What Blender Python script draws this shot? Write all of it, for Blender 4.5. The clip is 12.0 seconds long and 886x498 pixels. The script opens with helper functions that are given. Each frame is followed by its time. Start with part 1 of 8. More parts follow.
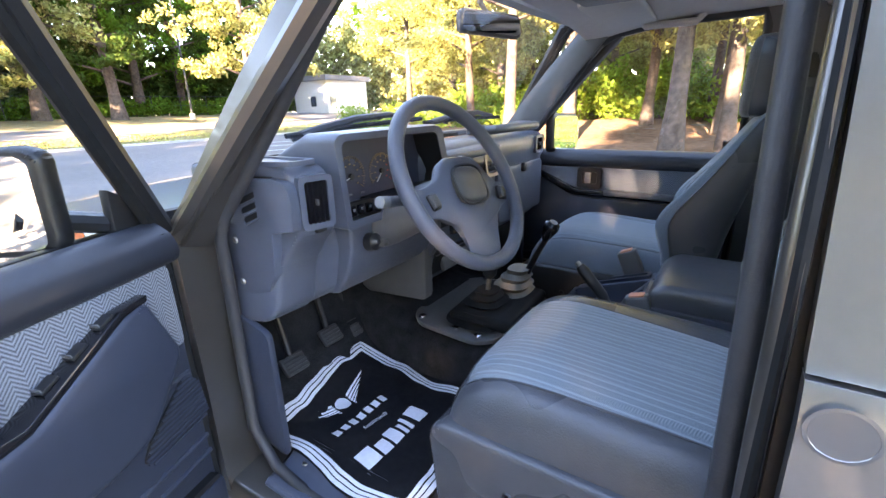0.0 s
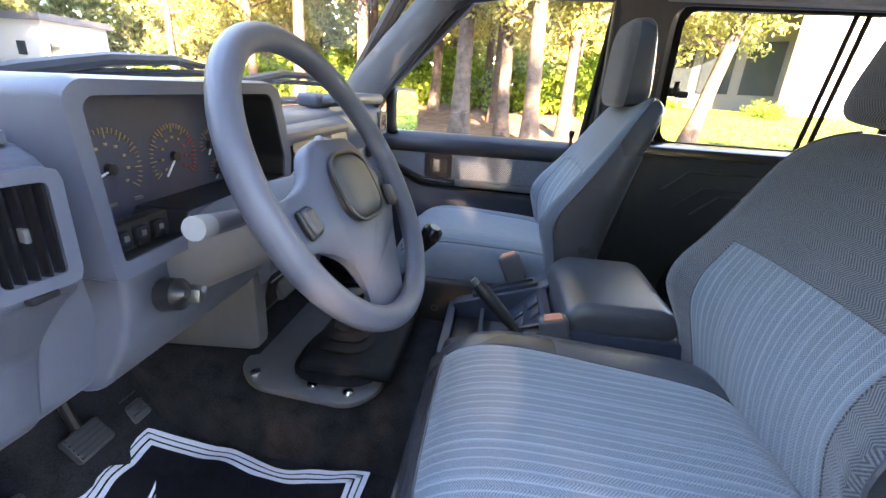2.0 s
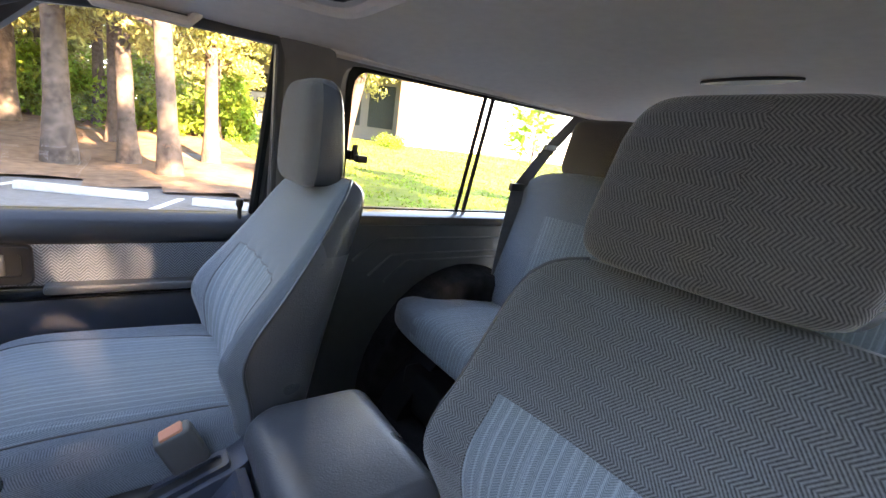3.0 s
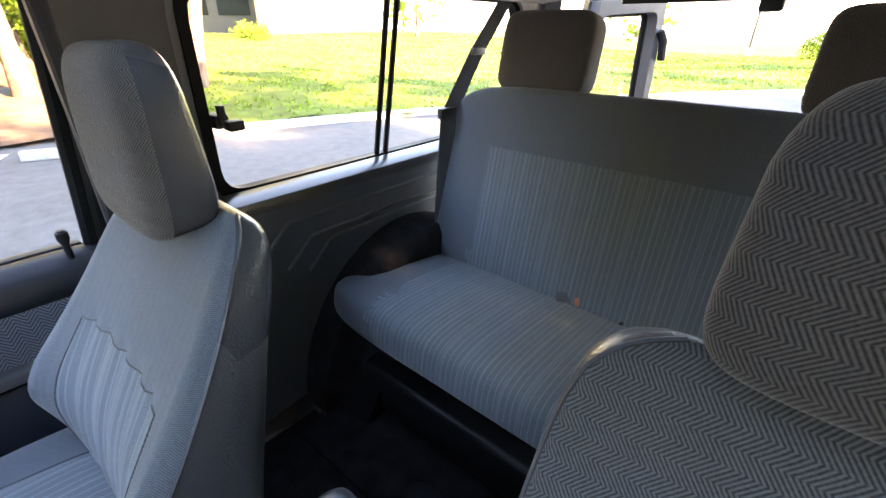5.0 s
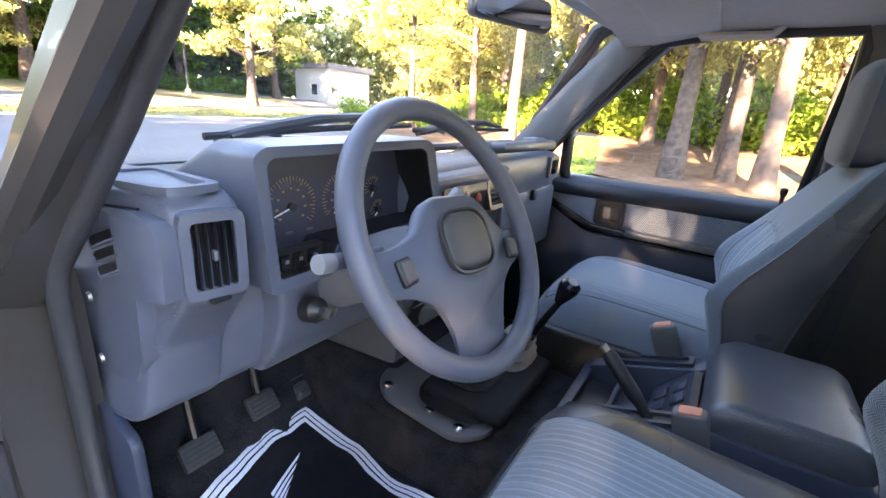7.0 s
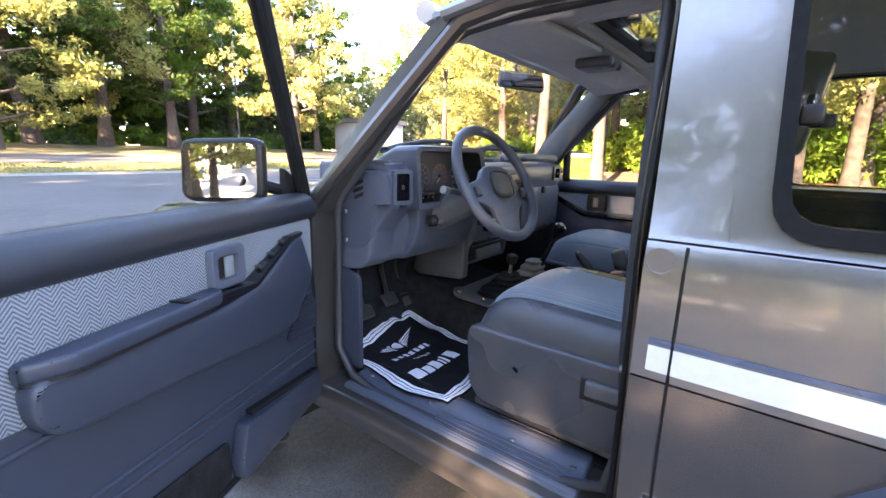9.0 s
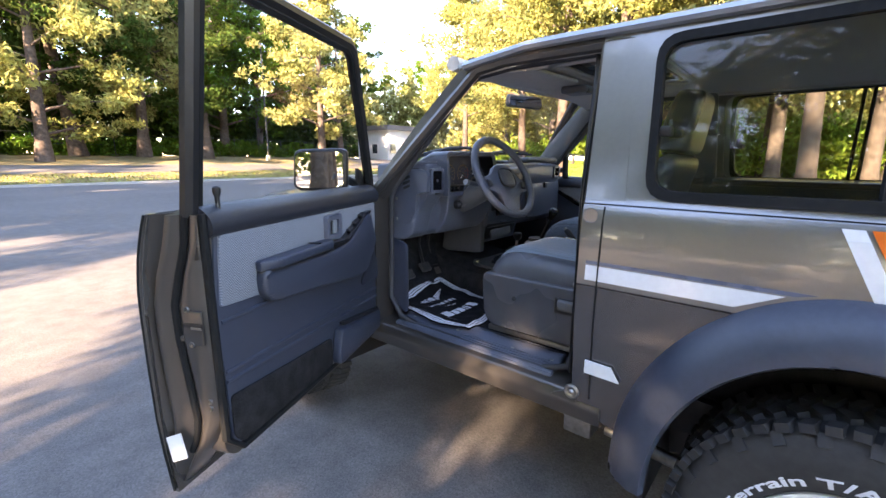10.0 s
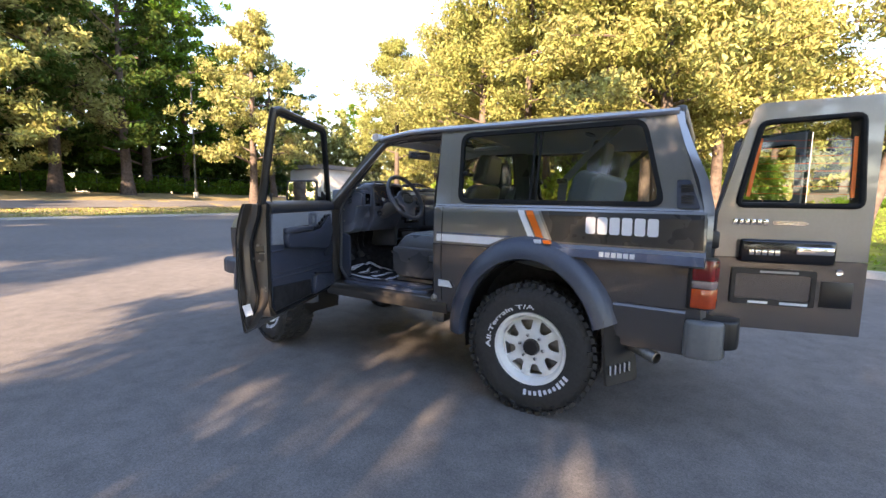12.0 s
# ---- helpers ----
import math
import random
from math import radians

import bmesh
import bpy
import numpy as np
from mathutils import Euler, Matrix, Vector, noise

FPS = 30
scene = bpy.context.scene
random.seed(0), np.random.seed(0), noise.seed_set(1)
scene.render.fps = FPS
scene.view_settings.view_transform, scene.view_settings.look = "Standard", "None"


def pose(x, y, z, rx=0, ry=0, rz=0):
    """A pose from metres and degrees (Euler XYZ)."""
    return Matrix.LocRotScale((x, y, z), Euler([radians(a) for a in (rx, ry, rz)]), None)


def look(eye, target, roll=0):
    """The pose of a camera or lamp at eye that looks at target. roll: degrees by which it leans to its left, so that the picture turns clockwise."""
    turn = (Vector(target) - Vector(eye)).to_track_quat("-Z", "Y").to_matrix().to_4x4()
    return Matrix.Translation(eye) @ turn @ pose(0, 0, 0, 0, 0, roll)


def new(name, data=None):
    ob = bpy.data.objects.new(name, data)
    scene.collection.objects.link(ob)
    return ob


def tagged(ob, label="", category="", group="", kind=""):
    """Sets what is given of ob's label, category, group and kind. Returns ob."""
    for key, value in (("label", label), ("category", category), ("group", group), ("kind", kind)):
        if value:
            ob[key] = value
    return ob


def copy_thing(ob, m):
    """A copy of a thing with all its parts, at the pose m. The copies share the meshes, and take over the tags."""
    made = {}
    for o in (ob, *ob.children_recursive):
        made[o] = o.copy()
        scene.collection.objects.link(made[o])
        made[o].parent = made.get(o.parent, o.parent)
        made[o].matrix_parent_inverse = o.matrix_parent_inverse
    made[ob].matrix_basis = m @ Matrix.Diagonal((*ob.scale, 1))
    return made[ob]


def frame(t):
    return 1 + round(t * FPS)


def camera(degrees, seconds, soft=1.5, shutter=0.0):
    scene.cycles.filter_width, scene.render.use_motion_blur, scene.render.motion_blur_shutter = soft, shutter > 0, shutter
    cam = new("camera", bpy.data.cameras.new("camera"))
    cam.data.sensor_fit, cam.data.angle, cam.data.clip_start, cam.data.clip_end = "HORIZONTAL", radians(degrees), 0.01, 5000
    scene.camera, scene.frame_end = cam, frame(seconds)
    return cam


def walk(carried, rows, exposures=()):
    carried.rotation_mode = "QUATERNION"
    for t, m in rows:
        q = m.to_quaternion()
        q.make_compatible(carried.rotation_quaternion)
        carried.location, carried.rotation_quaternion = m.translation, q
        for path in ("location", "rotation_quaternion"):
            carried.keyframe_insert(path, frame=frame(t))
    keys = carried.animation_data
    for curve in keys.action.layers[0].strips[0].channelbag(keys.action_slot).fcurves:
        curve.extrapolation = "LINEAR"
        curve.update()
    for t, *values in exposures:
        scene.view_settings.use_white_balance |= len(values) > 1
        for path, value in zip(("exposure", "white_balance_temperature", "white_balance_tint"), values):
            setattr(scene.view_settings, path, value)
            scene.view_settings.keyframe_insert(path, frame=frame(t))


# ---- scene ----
cam = camera(90.9, 12.0)
PATH = [
    (0, (-1.203, 0.792, 1.448), (0.375, 1.854, 0.831), -1.7),
    (0.5, (-1.214, 0.811, 1.466), (0.46, 1.676, 0.796), 2.4),
    (1, (-1.178, 0.878, 1.447), (0.541, 1.622, 0.746), 2.5),
    (1.5, (-1.062, 0.995, 1.401), (0.734, 1.524, 0.696), 2.3),
    (2, (-0.928, 1.089, 1.413), (0.938, 1.297, 0.726), 3.8),
    (2.5, (-0.738, 1.145, 1.448), (1.111, 0.608, 0.908), 6.9),
    (3, (-0.546, 1.079, 1.513), (1.02, -0.08, 1.062), 7.8),
    (3.2, (-0.458, 1.038, 1.537), (0.954, -0.303, 1.081), 8.9),
    (4.8, (-0.209, 0.916, 1.627), (0.751, -0.593, 0.731), 2.5),
    (5, (-0.228, 0.928, 1.627), (0.931, -0.428, 0.723), 0.3),
    (5.5, (-0.329, 0.996, 1.596), (1.378, 0.384, 0.751), 2.2),
    (6, (-0.524, 1.06, 1.551), (1.266, 1.25, 0.679), 3.5),
    (6.5, (-0.743, 1.05, 1.511), (0.945, 1.735, 0.685), 4.7),
    (7, (-0.899, 0.98, 1.463), (0.708, 2.0, 0.848), 3.9),
    (7.2, (-0.957, 0.932, 1.446), (0.598, 2.073, 0.916), 2.7),
    (8.8, (-1.563, 0.607, 1.377), (-0.002, 1.782, 0.947), 1.1),
    (9, (-1.64, 0.549, 1.382), (-0.084, 1.73, 0.953), 1.3),
    (9.5, (-1.873, 0.376, 1.368), (-0.343, 1.593, 0.948), 0.8),
    (10, (-2.124, 0.185, 1.372), (-0.625, 1.446, 0.966), 0.4),
    (10.5, (-2.456, -0.007, 1.322), (-0.864, 1.159, 0.996), 0.3),
    (11, (-2.744, -0.331, 1.265), (-1.138, 0.823, 0.971), 0.1),
    (11.5, (-3.055, -0.607, 1.259), (-1.38, 0.453, 0.997), 0.6),
    (12, (-3.309, -0.876, 1.283), (-1.614, 0.161, 1.056), 0.9),
]
EXPOSURES = [(0, 4.6, 7200, 24), (1.0, 4.85, 7300, 25), (2.0, 4.95, 7400, 25), (2.5, 4.85, 7800, 25), (5.0, 4.85, 8000, 26), (6.0, 4.85, 7600, 26), (7.2, 4.85, 7300, 26), (8.8, 4.25, 7100, 27), (10.0, 3.6, 7200, 25), (10.5, 3.35, 7100, 24), (11.2, 3.1, 7100, 23), (12, 2.85, 7100, 23)]
walk(cam, [(t, look(eye, target, roll)) for t, eye, target, roll in PATH], EXPOSURES)

# ---- light ----
world = bpy.data.worlds.new("sky")
scene.world = world
world.use_nodes = True
wt = world.node_tree
sky = wt.nodes.new("ShaderNodeTexSky")
sky.sky_type, sky.sun_disc = "NISHITA", False
SUN_FROM = Vector((-0.93, -0.16, 0.33)).normalized()
sky.sun_elevation = math.asin(SUN_FROM.z)
sky.sun_rotation = math.atan2(SUN_FROM.x, SUN_FROM.y)
sky.altitude, sky.air_density, sky.dust_density, sky.ozone_density = 200, 1.0, 0.12, 1.0
wt.links.new(sky.outputs[0], wt.nodes["Background"].inputs[0])
wt.nodes["Background"].inputs[1].default_value = 0.112
sun = new("sun", bpy.data.lights.new("sun", "SUN"))
sun.data.energy, sun.data.angle, sun.data.color = 4.5, radians(0.6), (1.0, 0.80, 0.55)
sun.matrix_world = look(SUN_FROM * 60, (0, 0, 0))


# ---- materials ----
def material(name, colour, rough=0.6, metal=0.0, spec=0.5, scale=40.0, vary=0.15, bump=0.0, bump_scale=None, coat=0.0, dirt=0.0, rv=0.08):
    """A surface with fine grain and broad blotches in its colour, and a fine relief."""
    m = bpy.data.materials.new(name)
    m.use_nodes = True
    nt = m.node_tree
    b = nt.nodes["Principled BSDF"]
    co = nt.nodes.new("ShaderNodeTexCoord")
    fine, broad = nt.nodes.new("ShaderNodeTexNoise"), nt.nodes.new("ShaderNodeTexNoise")
    fine.inputs["Scale"].default_value, fine.inputs["Detail"].default_value = scale, 4
    broad.inputs["Scale"].default_value, broad.inputs["Detail"].default_value = scale / 14, 3
    add = nt.nodes.new("ShaderNodeMath")
    add.operation = "ADD"
    ramp = nt.nodes.new("ShaderNodeMapRange")
    ramp.inputs[1].default_value, ramp.inputs[2].default_value = 0.7, 1.3
    ramp.inputs[3].default_value, ramp.inputs[4].default_value = 1 - vary, 1 + vary
    mul = nt.nodes.new("ShaderNodeVectorMath")
    mul.operation = "SCALE"
    mul.inputs[0].default_value = colour
    for n in (fine, broad):
        nt.links.new(co.outputs["Object"], n.inputs["Vector"])
    nt.links.new(fine.outputs[0], add.inputs[0])
    nt.links.new(broad.outputs[0], add.inputs[1])
    nt.links.new(add.outputs[0], ramp.inputs[0])
    nt.links.new(ramp.outputs[0], mul.inputs["Scale"])
    nt.links.new(mul.outputs[0], b.inputs["Base Color"])
    rr = nt.nodes.new("ShaderNodeMapRange")
    rr.inputs[1].default_value, rr.inputs[2].default_value = 0.3, 0.7
    rr.inputs[3].default_value, rr.inputs[4].default_value = max(rough - rv - dirt, 0.02), min(rough + rv + dirt, 1)
    nt.links.new(broad.outputs[0], rr.inputs[0])
    nt.links.new(rr.outputs[0], b.inputs["Roughness"])
    b.inputs["Metallic"].default_value = metal
    b.inputs["Specular IOR Level"].default_value = spec
    b.inputs["Coat Weight"].default_value = coat
    b.inputs["Coat Roughness"].default_value = 0.035
    if bump:
        rel, bn = nt.nodes.new("ShaderNodeBump"), nt.nodes.new("ShaderNodeTexNoise")
        bn.inputs["Scale"].default_value, bn.inputs["Detail"].default_value = bump_scale or scale * 4, 3
        rel.inputs["Strength"].default_value, rel.inputs["Distance"].default_value = bump, 0.002
        nt.links.new(co.outputs["Object"], bn.inputs["Vector"])
        nt.links.new(bn.outputs[0], rel.inputs["Height"])
        nt.links.new(rel.outputs[0], b.inputs["Normal"])
    return m


def fabric(name, dark, light, weave=220.0, herring=0.045, stripes=0.0, along="X", tilt=1.0, contrast=0.6, deep=0.0, mid=(0.0, 0.0)):
    """Woven tweed: chevrons that turn about every few centimetres, with lighter stripes if asked."""
    m = material(name, light, rough=0.95, spec=0.15, scale=90, vary=0.2)
    nt = m.node_tree
    b = nt.nodes["Principled BSDF"]
    N, L = nt.nodes.new, nt.links.new

    def op(kind, a, c=None):
        n = N("ShaderNodeMath")
        n.operation = kind
        for k, v in enumerate((a, c)):
            if v is None:
                continue
            if isinstance(v, (int, float)):
                n.inputs[k].default_value = v
            else:
                L(v, n.inputs[k])
        return n.outputs[0]

    co, sep = N("ShaderNodeTexCoord"), N("ShaderNodeSeparateXYZ")
    L(co.outputs["Object"], sep.inputs[0])
    turn = op("MULTIPLY", op("SIGN", op("SUBTRACT", sep.outputs[0], mid[0])), -deep)
    u = op("ADD", sep.outputs[0], op("MULTIPLY", turn, op("SUBTRACT", sep.outputs[1], mid[1])))
    v = op("SUBTRACT", op("MULTIPLY", sep.outputs[2], 0.9), op("MULTIPLY", sep.outputs[1], tilt))
    u0 = u
    if along == "V":
        u, v = v, u
    zig = op("PINGPONG", u, herring)
    wave = op("FRACT", op("MULTIPLY", op("ADD", v, zig), weave))
    tooth = op("MULTIPLY", op("PINGPONG", wave, 0.5), 2.0)
    noise_n = N("ShaderNodeTexNoise")
    noise_n.inputs["Scale"].default_value = 420
    L(co.outputs["Object"], noise_n.inputs["Vector"])
    mixf = op("ADD", op("MULTIPLY", tooth, contrast), op("MULTIPLY", noise_n.outputs[0], 0.95 - contrast * 0.5))
    mixf = op("SUBTRACT", mixf, 0.14)
    if stripes:
        su = u0
        line = op("GREATER_THAN", op("FRACT", op("DIVIDE", su, stripes)), 0.80)
        thin = op("GREATER_THAN", op("FRACT", op("DIVIDE", su, stripes * 3.7)), 0.88)
        mixf = op("ADD", mixf, op("ADD", op("MULTIPLY", line, 0.36), op("MULTIPLY", thin, 0.16)))
    mix = N("ShaderNodeMix")
    mix.data_type = "RGBA"
    L(mixf, mix.inputs[0])
    mix.inputs[6].default_value, mix.inputs[7].default_value = (*dark, 1), (*light, 1)
    L(mix.outputs[2], b.inputs["Base Color"])
    rel = N("ShaderNodeBump")
    rel.inputs["Strength"].default_value, rel.inputs["Distance"].default_value = 0.5, 0.001
    L(mixf, rel.inputs["Height"])
    L(rel.outputs[0], b.inputs["Normal"])
    b.inputs["Sheen Weight"].default_value = 0.3
    return m


def glass(name, tint=(1, 1, 1), rough=0.0, weight=0.85):
    """A thin pane: clear or tinted light straight through, with a gloss that grows towards a flat angle."""
    m = bpy.data.materials.new(name)
    m.use_nodes = True
    nt = m.node_tree
    nt.nodes.remove(nt.nodes["Principled BSDF"])
    clear, gloss, mix, lw, pw, sc = (nt.nodes.new(k) for k in ("ShaderNodeBsdfTransparent", "ShaderNodeBsdfGlossy", "ShaderNodeMixShader", "ShaderNodeLayerWeight", "ShaderNodeMath", "ShaderNodeMath"))
    clear.inputs[0].default_value = (*tint, 1)
    gloss.inputs["Roughness"].default_value = rough
    lw.inputs[0].default_value = 0.5
    pw.operation, sc.operation = "POWER", "MULTIPLY_ADD"
    pw.inputs[1].default_value = 4.5
    sc.inputs[1].default_value, sc.inputs[2].default_value = 0.9 * weight, 0.07 * weight
    nt.links.new(lw.outputs["Facing"], pw.inputs[0])
    nt.links.new(pw.outputs[0], sc.inputs[0])
    nt.links.new(sc.outputs[0], mix.inputs[0])
    nt.links.new(clear.outputs[0], mix.inputs[1])
    nt.links.new(gloss.outputs[0], mix.inputs[2])
    nt.links.new(mix.outputs[0], nt.nodes["Material Output"].inputs[0])
    return m


def leaf(name, colour, thin=0.45):
    m = bpy.data.materials.new(name)
    m.use_nodes = True
    nt = m.node_tree
    nt.nodes.remove(nt.nodes["Principled BSDF"])
    d, tr, mix = (nt.nodes.new(k) for k in ("ShaderNodeBsdfDiffuse", "ShaderNodeBsdfTranslucent", "ShaderNodeMixShader"))
    geo, hsv = nt.nodes.new("ShaderNodeNewGeometry"), nt.nodes.new("ShaderNodeHueSaturation")
    val, hue = nt.nodes.new("ShaderNodeMapRange"), nt.nodes.new("ShaderNodeMapRange")
    val.inputs[3].default_value, val.inputs[4].default_value = 0.55, 1.5
    hue.inputs[3].default_value, hue.inputs[4].default_value = 0.47, 0.52
    nt.links.new(geo.outputs["Random Per Island"], val.inputs[0])
    nt.links.new(geo.outputs["Random Per Island"], hue.inputs[0])
    hsv.inputs["Color"].default_value = (*colour, 1)
    nt.links.new(val.outputs[0], hsv.inputs["Value"])
    nt.links.new(hue.outputs[0], hsv.inputs["Hue"])
    for n in (d, tr):
        nt.links.new(hsv.outputs[0], n.inputs[0])
    mix.inputs[0].default_value = thin
    nt.links.new(d.outputs[0], mix.inputs[1])
    nt.links.new(tr.outputs[0], mix.inputs[2])
    nt.links.new(mix.outputs[0], nt.nodes["Material Output"].inputs[0])
    return m


PAINT = material("silver_paint", (0.250, 0.249, 0.252), 0.30, 0.78, scale=70, vary=0.03, coat=1.0, rv=0.01)
# silver made lighter and bluer: the sky's reflection on upward faces, as colour
PAINT_SKYLIT = material("skylit_silver_paint", (0.36, 0.39, 0.43), 0.30, 0.7, scale=70, vary=0.03, coat=0.7, rv=0.01)
PAINT_DARK = material("dark_grey_paint", (0.125, 0.116, 0.113), 0.25, 0.65, scale=70, vary=0.03, coat=1.0, rv=0.01)
JAMB = material("jamb_paint", (0.118, 0.108, 0.099), 0.29, 0.72, scale=300, vary=0.04, coat=0.35, rv=0.01)
FLARE = material("flare_plastic", (0.046, 0.056, 0.080), 0.34, scale=60, vary=0.12, bump=0.15, bump_scale=700)
DASH = material("dash_plastic", (0.084, 0.097, 0.130), 0.36, scale=30, vary=0.07, bump=0.25, bump_scale=900)
DASH_TOP = material("dash_top_plastic", (0.110, 0.118, 0.142), 0.38, scale=30, vary=0.07, bump=0.3, bump_scale=800)
TRIM = material("trim_vinyl", (0.035, 0.043, 0.065), 0.38, scale=30, vary=0.08, bump=0.25, bump_scale=900)
TRIM_DARK = material("dark_rail_vinyl", (0.019, 0.022, 0.030), 0.42, scale=30, vary=0.08, bump=0.25, bump_scale=900)
TRIM_GREY = material("trim_grey_plastic", (0.100, 0.103, 0.108), 0.42, scale=30, vary=0.08, bump=0.25, bump_scale=900)
BLACK = material("black_plastic", (0.012, 0.012, 0.013), 0.4, scale=60, vary=0.15, bump=0.1)
GLOSS_BLACK = material("gloss_black_plastic", (0.01, 0.01, 0.012), 0.12, scale=60, vary=0.1)
RUBBER = material("tyre_rubber", (0.028, 0.028, 0.029), 0.75, scale=50, vary=0.25, bump=0.3, bump_scale=260, dirt=0.05)
SEAL_GREY = material("grey_opening_seal", (0.034, 0.035, 0.039), 0.55, scale=50, vary=0.15, bump=0.3, bump_scale=260)
SEAL = material("rubber_seal", (0.014, 0.015, 0.016), 0.55, spec=0.10, scale=50, vary=0.2)
CARPET = material("black_carpet", (0.026, 0.026, 0.028), 0.98, spec=0.05, scale=300, vary=0.5, bump=1.0, bump_scale=900)
VINYL = material("seat_vinyl", (0.060, 0.064, 0.073), 0.29, scale=25, vary=0.1, bump=0.35, bump_scale=350)
TWEED = fabric("grey_tweed", (0.010, 0.011, 0.014), (0.175, 0.187, 0.200), herring=0.0135, weave=225, along="V", tilt=0.08, contrast=0.76)
TWEED_BROWN = fabric("brown_grey_tweed", (0.015, 0.015, 0.016), (0.165, 0.155, 0.147), herring=0.012, weave=290, along="V", tilt=0.08, contrast=0.82, deep=0.85, mid=(0.408, 0.815))
TWEED_BROWN_TURNED = fabric("brown_grey_tweed_turned", (0.008, 0.008, 0.009), (0.150, 0.140, 0.134), herring=0.0138, weave=220, along="V", tilt=0.08, contrast=0.80, deep=0.85, mid=(-0.362, 0.685))
TWEED_STRIPE = fabric("striped_grey_tweed", (0.066, 0.083, 0.100), (0.235, 0.285, 0.325), herring=0.009, weave=260, stripes=0.0138)
TWEED_PLAIN = fabric("fine_grey_tweed", (0.045, 0.060, 0.078), (0.210, 0.245, 0.285), herring=0.009, weave=300)
DOOR_CLOTH = fabric("door_tweed", (0.018, 0.023, 0.034), (0.27, 0.30, 0.35), herring=0.016, weave=150, contrast=0.9, tilt=0.0, deep=1.0)
HEADLINER = material("headliner_vinyl", (0.58, 0.54, 0.50), 0.8, scale=40, vary=0.06, bump=0.3, bump_scale=500)
CHROME = material("chrome", (0.75, 0.75, 0.75), 0.12, 1.0, scale=100, vary=0.03)
STEEL = material("worn_steel", (0.30, 0.29, 0.27), 0.4, 1.0, scale=60, vary=0.25)
WHITE = material("white_paint", (0.74, 0.75, 0.77), 0.35, scale=60, vary=0.05)
RIM_WHITE = material("white_rim_paint", (0.78, 0.78, 0.77), 0.4, scale=30, vary=0.06, dirt=0.05)
ORANGE = material("orange_decal", (0.78, 0.15, 0.012), 0.35, scale=60, vary=0.06)
SILVER_DECAL = material("silver_decal", (0.36, 0.37, 0.38), 0.35, 0.5, scale=60, vary=0.05)
BLACK_DECAL = material("black_decal", (0.03, 0.03, 0.032), 0.3, scale=60, vary=0.1, coat=0.5)
BLUE_DECAL = material("blue_grey_decal", (0.09, 0.12, 0.19), 0.3, scale=60, vary=0.1, coat=0.5)
RED_LENS = material("red_lens", (0.20, 0.008, 0.007), 0.12, scale=80, vary=0.15, coat=1.0)
AMBER_LENS = material("amber_lens", (0.42, 0.050, 0.008), 0.12, scale=80, vary=0.15, coat=1.0)
BUMPER_GREY = material("bumper_plastic", (0.13, 0.14, 0.15), 0.42, scale=40, vary=0.12, bump=0.2, bump_scale=500)
CLEAR_LENS = material("clear_lens", (0.22, 0.17, 0.17), 0.15, scale=80, vary=0.1, coat=1.0)
PEDAL = material("pedal_rubber", (0.04, 0.04, 0.04), 0.7, scale=60, vary=0.3)
MAT_CLOTH = material("black_cloth", (0.008, 0.008, 0.01), 0.9, spec=0.2, scale=60, vary=0.3, bump=0.4, bump_scale=400)
MAT_PRINT = material("white_print", (0.72, 0.73, 0.78), 0.85, spec=0.2, scale=120, vary=0.08)
WHEEL_GREY = material("steering_wheel_plastic", (0.082, 0.092, 0.120), 0.38, scale=30, vary=0.06, bump=0.3, bump_scale=900)
PAD_BROWN = material("horn_pad_plastic", (0.062, 0.060, 0.060), 0.36, scale=30, vary=0.08, bump=0.3, bump_scale=900)
GAUGE = material("gauge_face", (0.034, 0.037, 0.060), 0.5, scale=60, vary=0.1)
GAUGE_MARK = material("gauge_marking", (0.30, 0.21, 0.11), 0.6, scale=60, vary=0.05)
GAUGE_RED = material("gauge_red", (0.40, 0.05, 0.03), 0.6, scale=60, vary=0.05)
GREY_STALK = material("grey_stalk_plastic", (0.22, 0.235, 0.25), 0.45, scale=60, vary=0.05)
BEIGE_BOOT = material("greige_rubber", (0.19, 0.185, 0.165), 0.6, scale=40, vary=0.15)
BUCKLE_RED = material("salmon_button", (0.62, 0.24, 0.15), 0.5, scale=60, vary=0.05)
BELT = material("seat_belt_web", (0.085, 0.09, 0.10), 0.8, scale=200, vary=0.2, bump=0.5, bump_scale=1200)
MIRROR = material("mirror_silver", (0.90, 0.90, 0.90), 0.02, 1.0, scale=10, vary=0.01, rv=0.0)
GLASS = glass("clear_glass", (0.97, 0.985, 0.975), weight=0.9)
GLASS_TINT = glass("tinted_glass", (0.62, 0.67, 0.65), weight=0.70)


# ---- shapes ----
def ring_faces(bm, rings, closed=True):
    for a, b in zip(rings, rings[1:]):
        n = len(a)
        for k in range(n if closed else n - 1):
            bm.faces.new((a[k], a[(k + 1) % n], b[(k + 1) % n], b[k]))


def loft(bm, rings, caps=True, closed=True):
    vs = [[bm.verts.new(p) for p in r] for r in rings]
    ring_faces(bm, vs, closed)
    if caps and closed:
        bm.faces.new(list(reversed(vs[0])))
        bm.faces.new(vs[-1])
    return vs


def box(bm, centre, size, bevel=0.0, seg=2, turn=None):
    """A box with rounded edges, turned about its centre."""
    t = bmesh.new()
    bmesh.ops.create_cube(t, size=1)
    bmesh.ops.scale(t, vec=size, verts=t.verts)
    if bevel:
        bmesh.ops.bevel(t, geom=list(t.edges), offset=min(bevel, min(size) * 0.49), segments=seg, affect="EDGES", profile=0.5)
    m = Matrix.Translation(centre) @ (turn.to_4x4() if turn else Matrix())
    merge(bm, t, m)


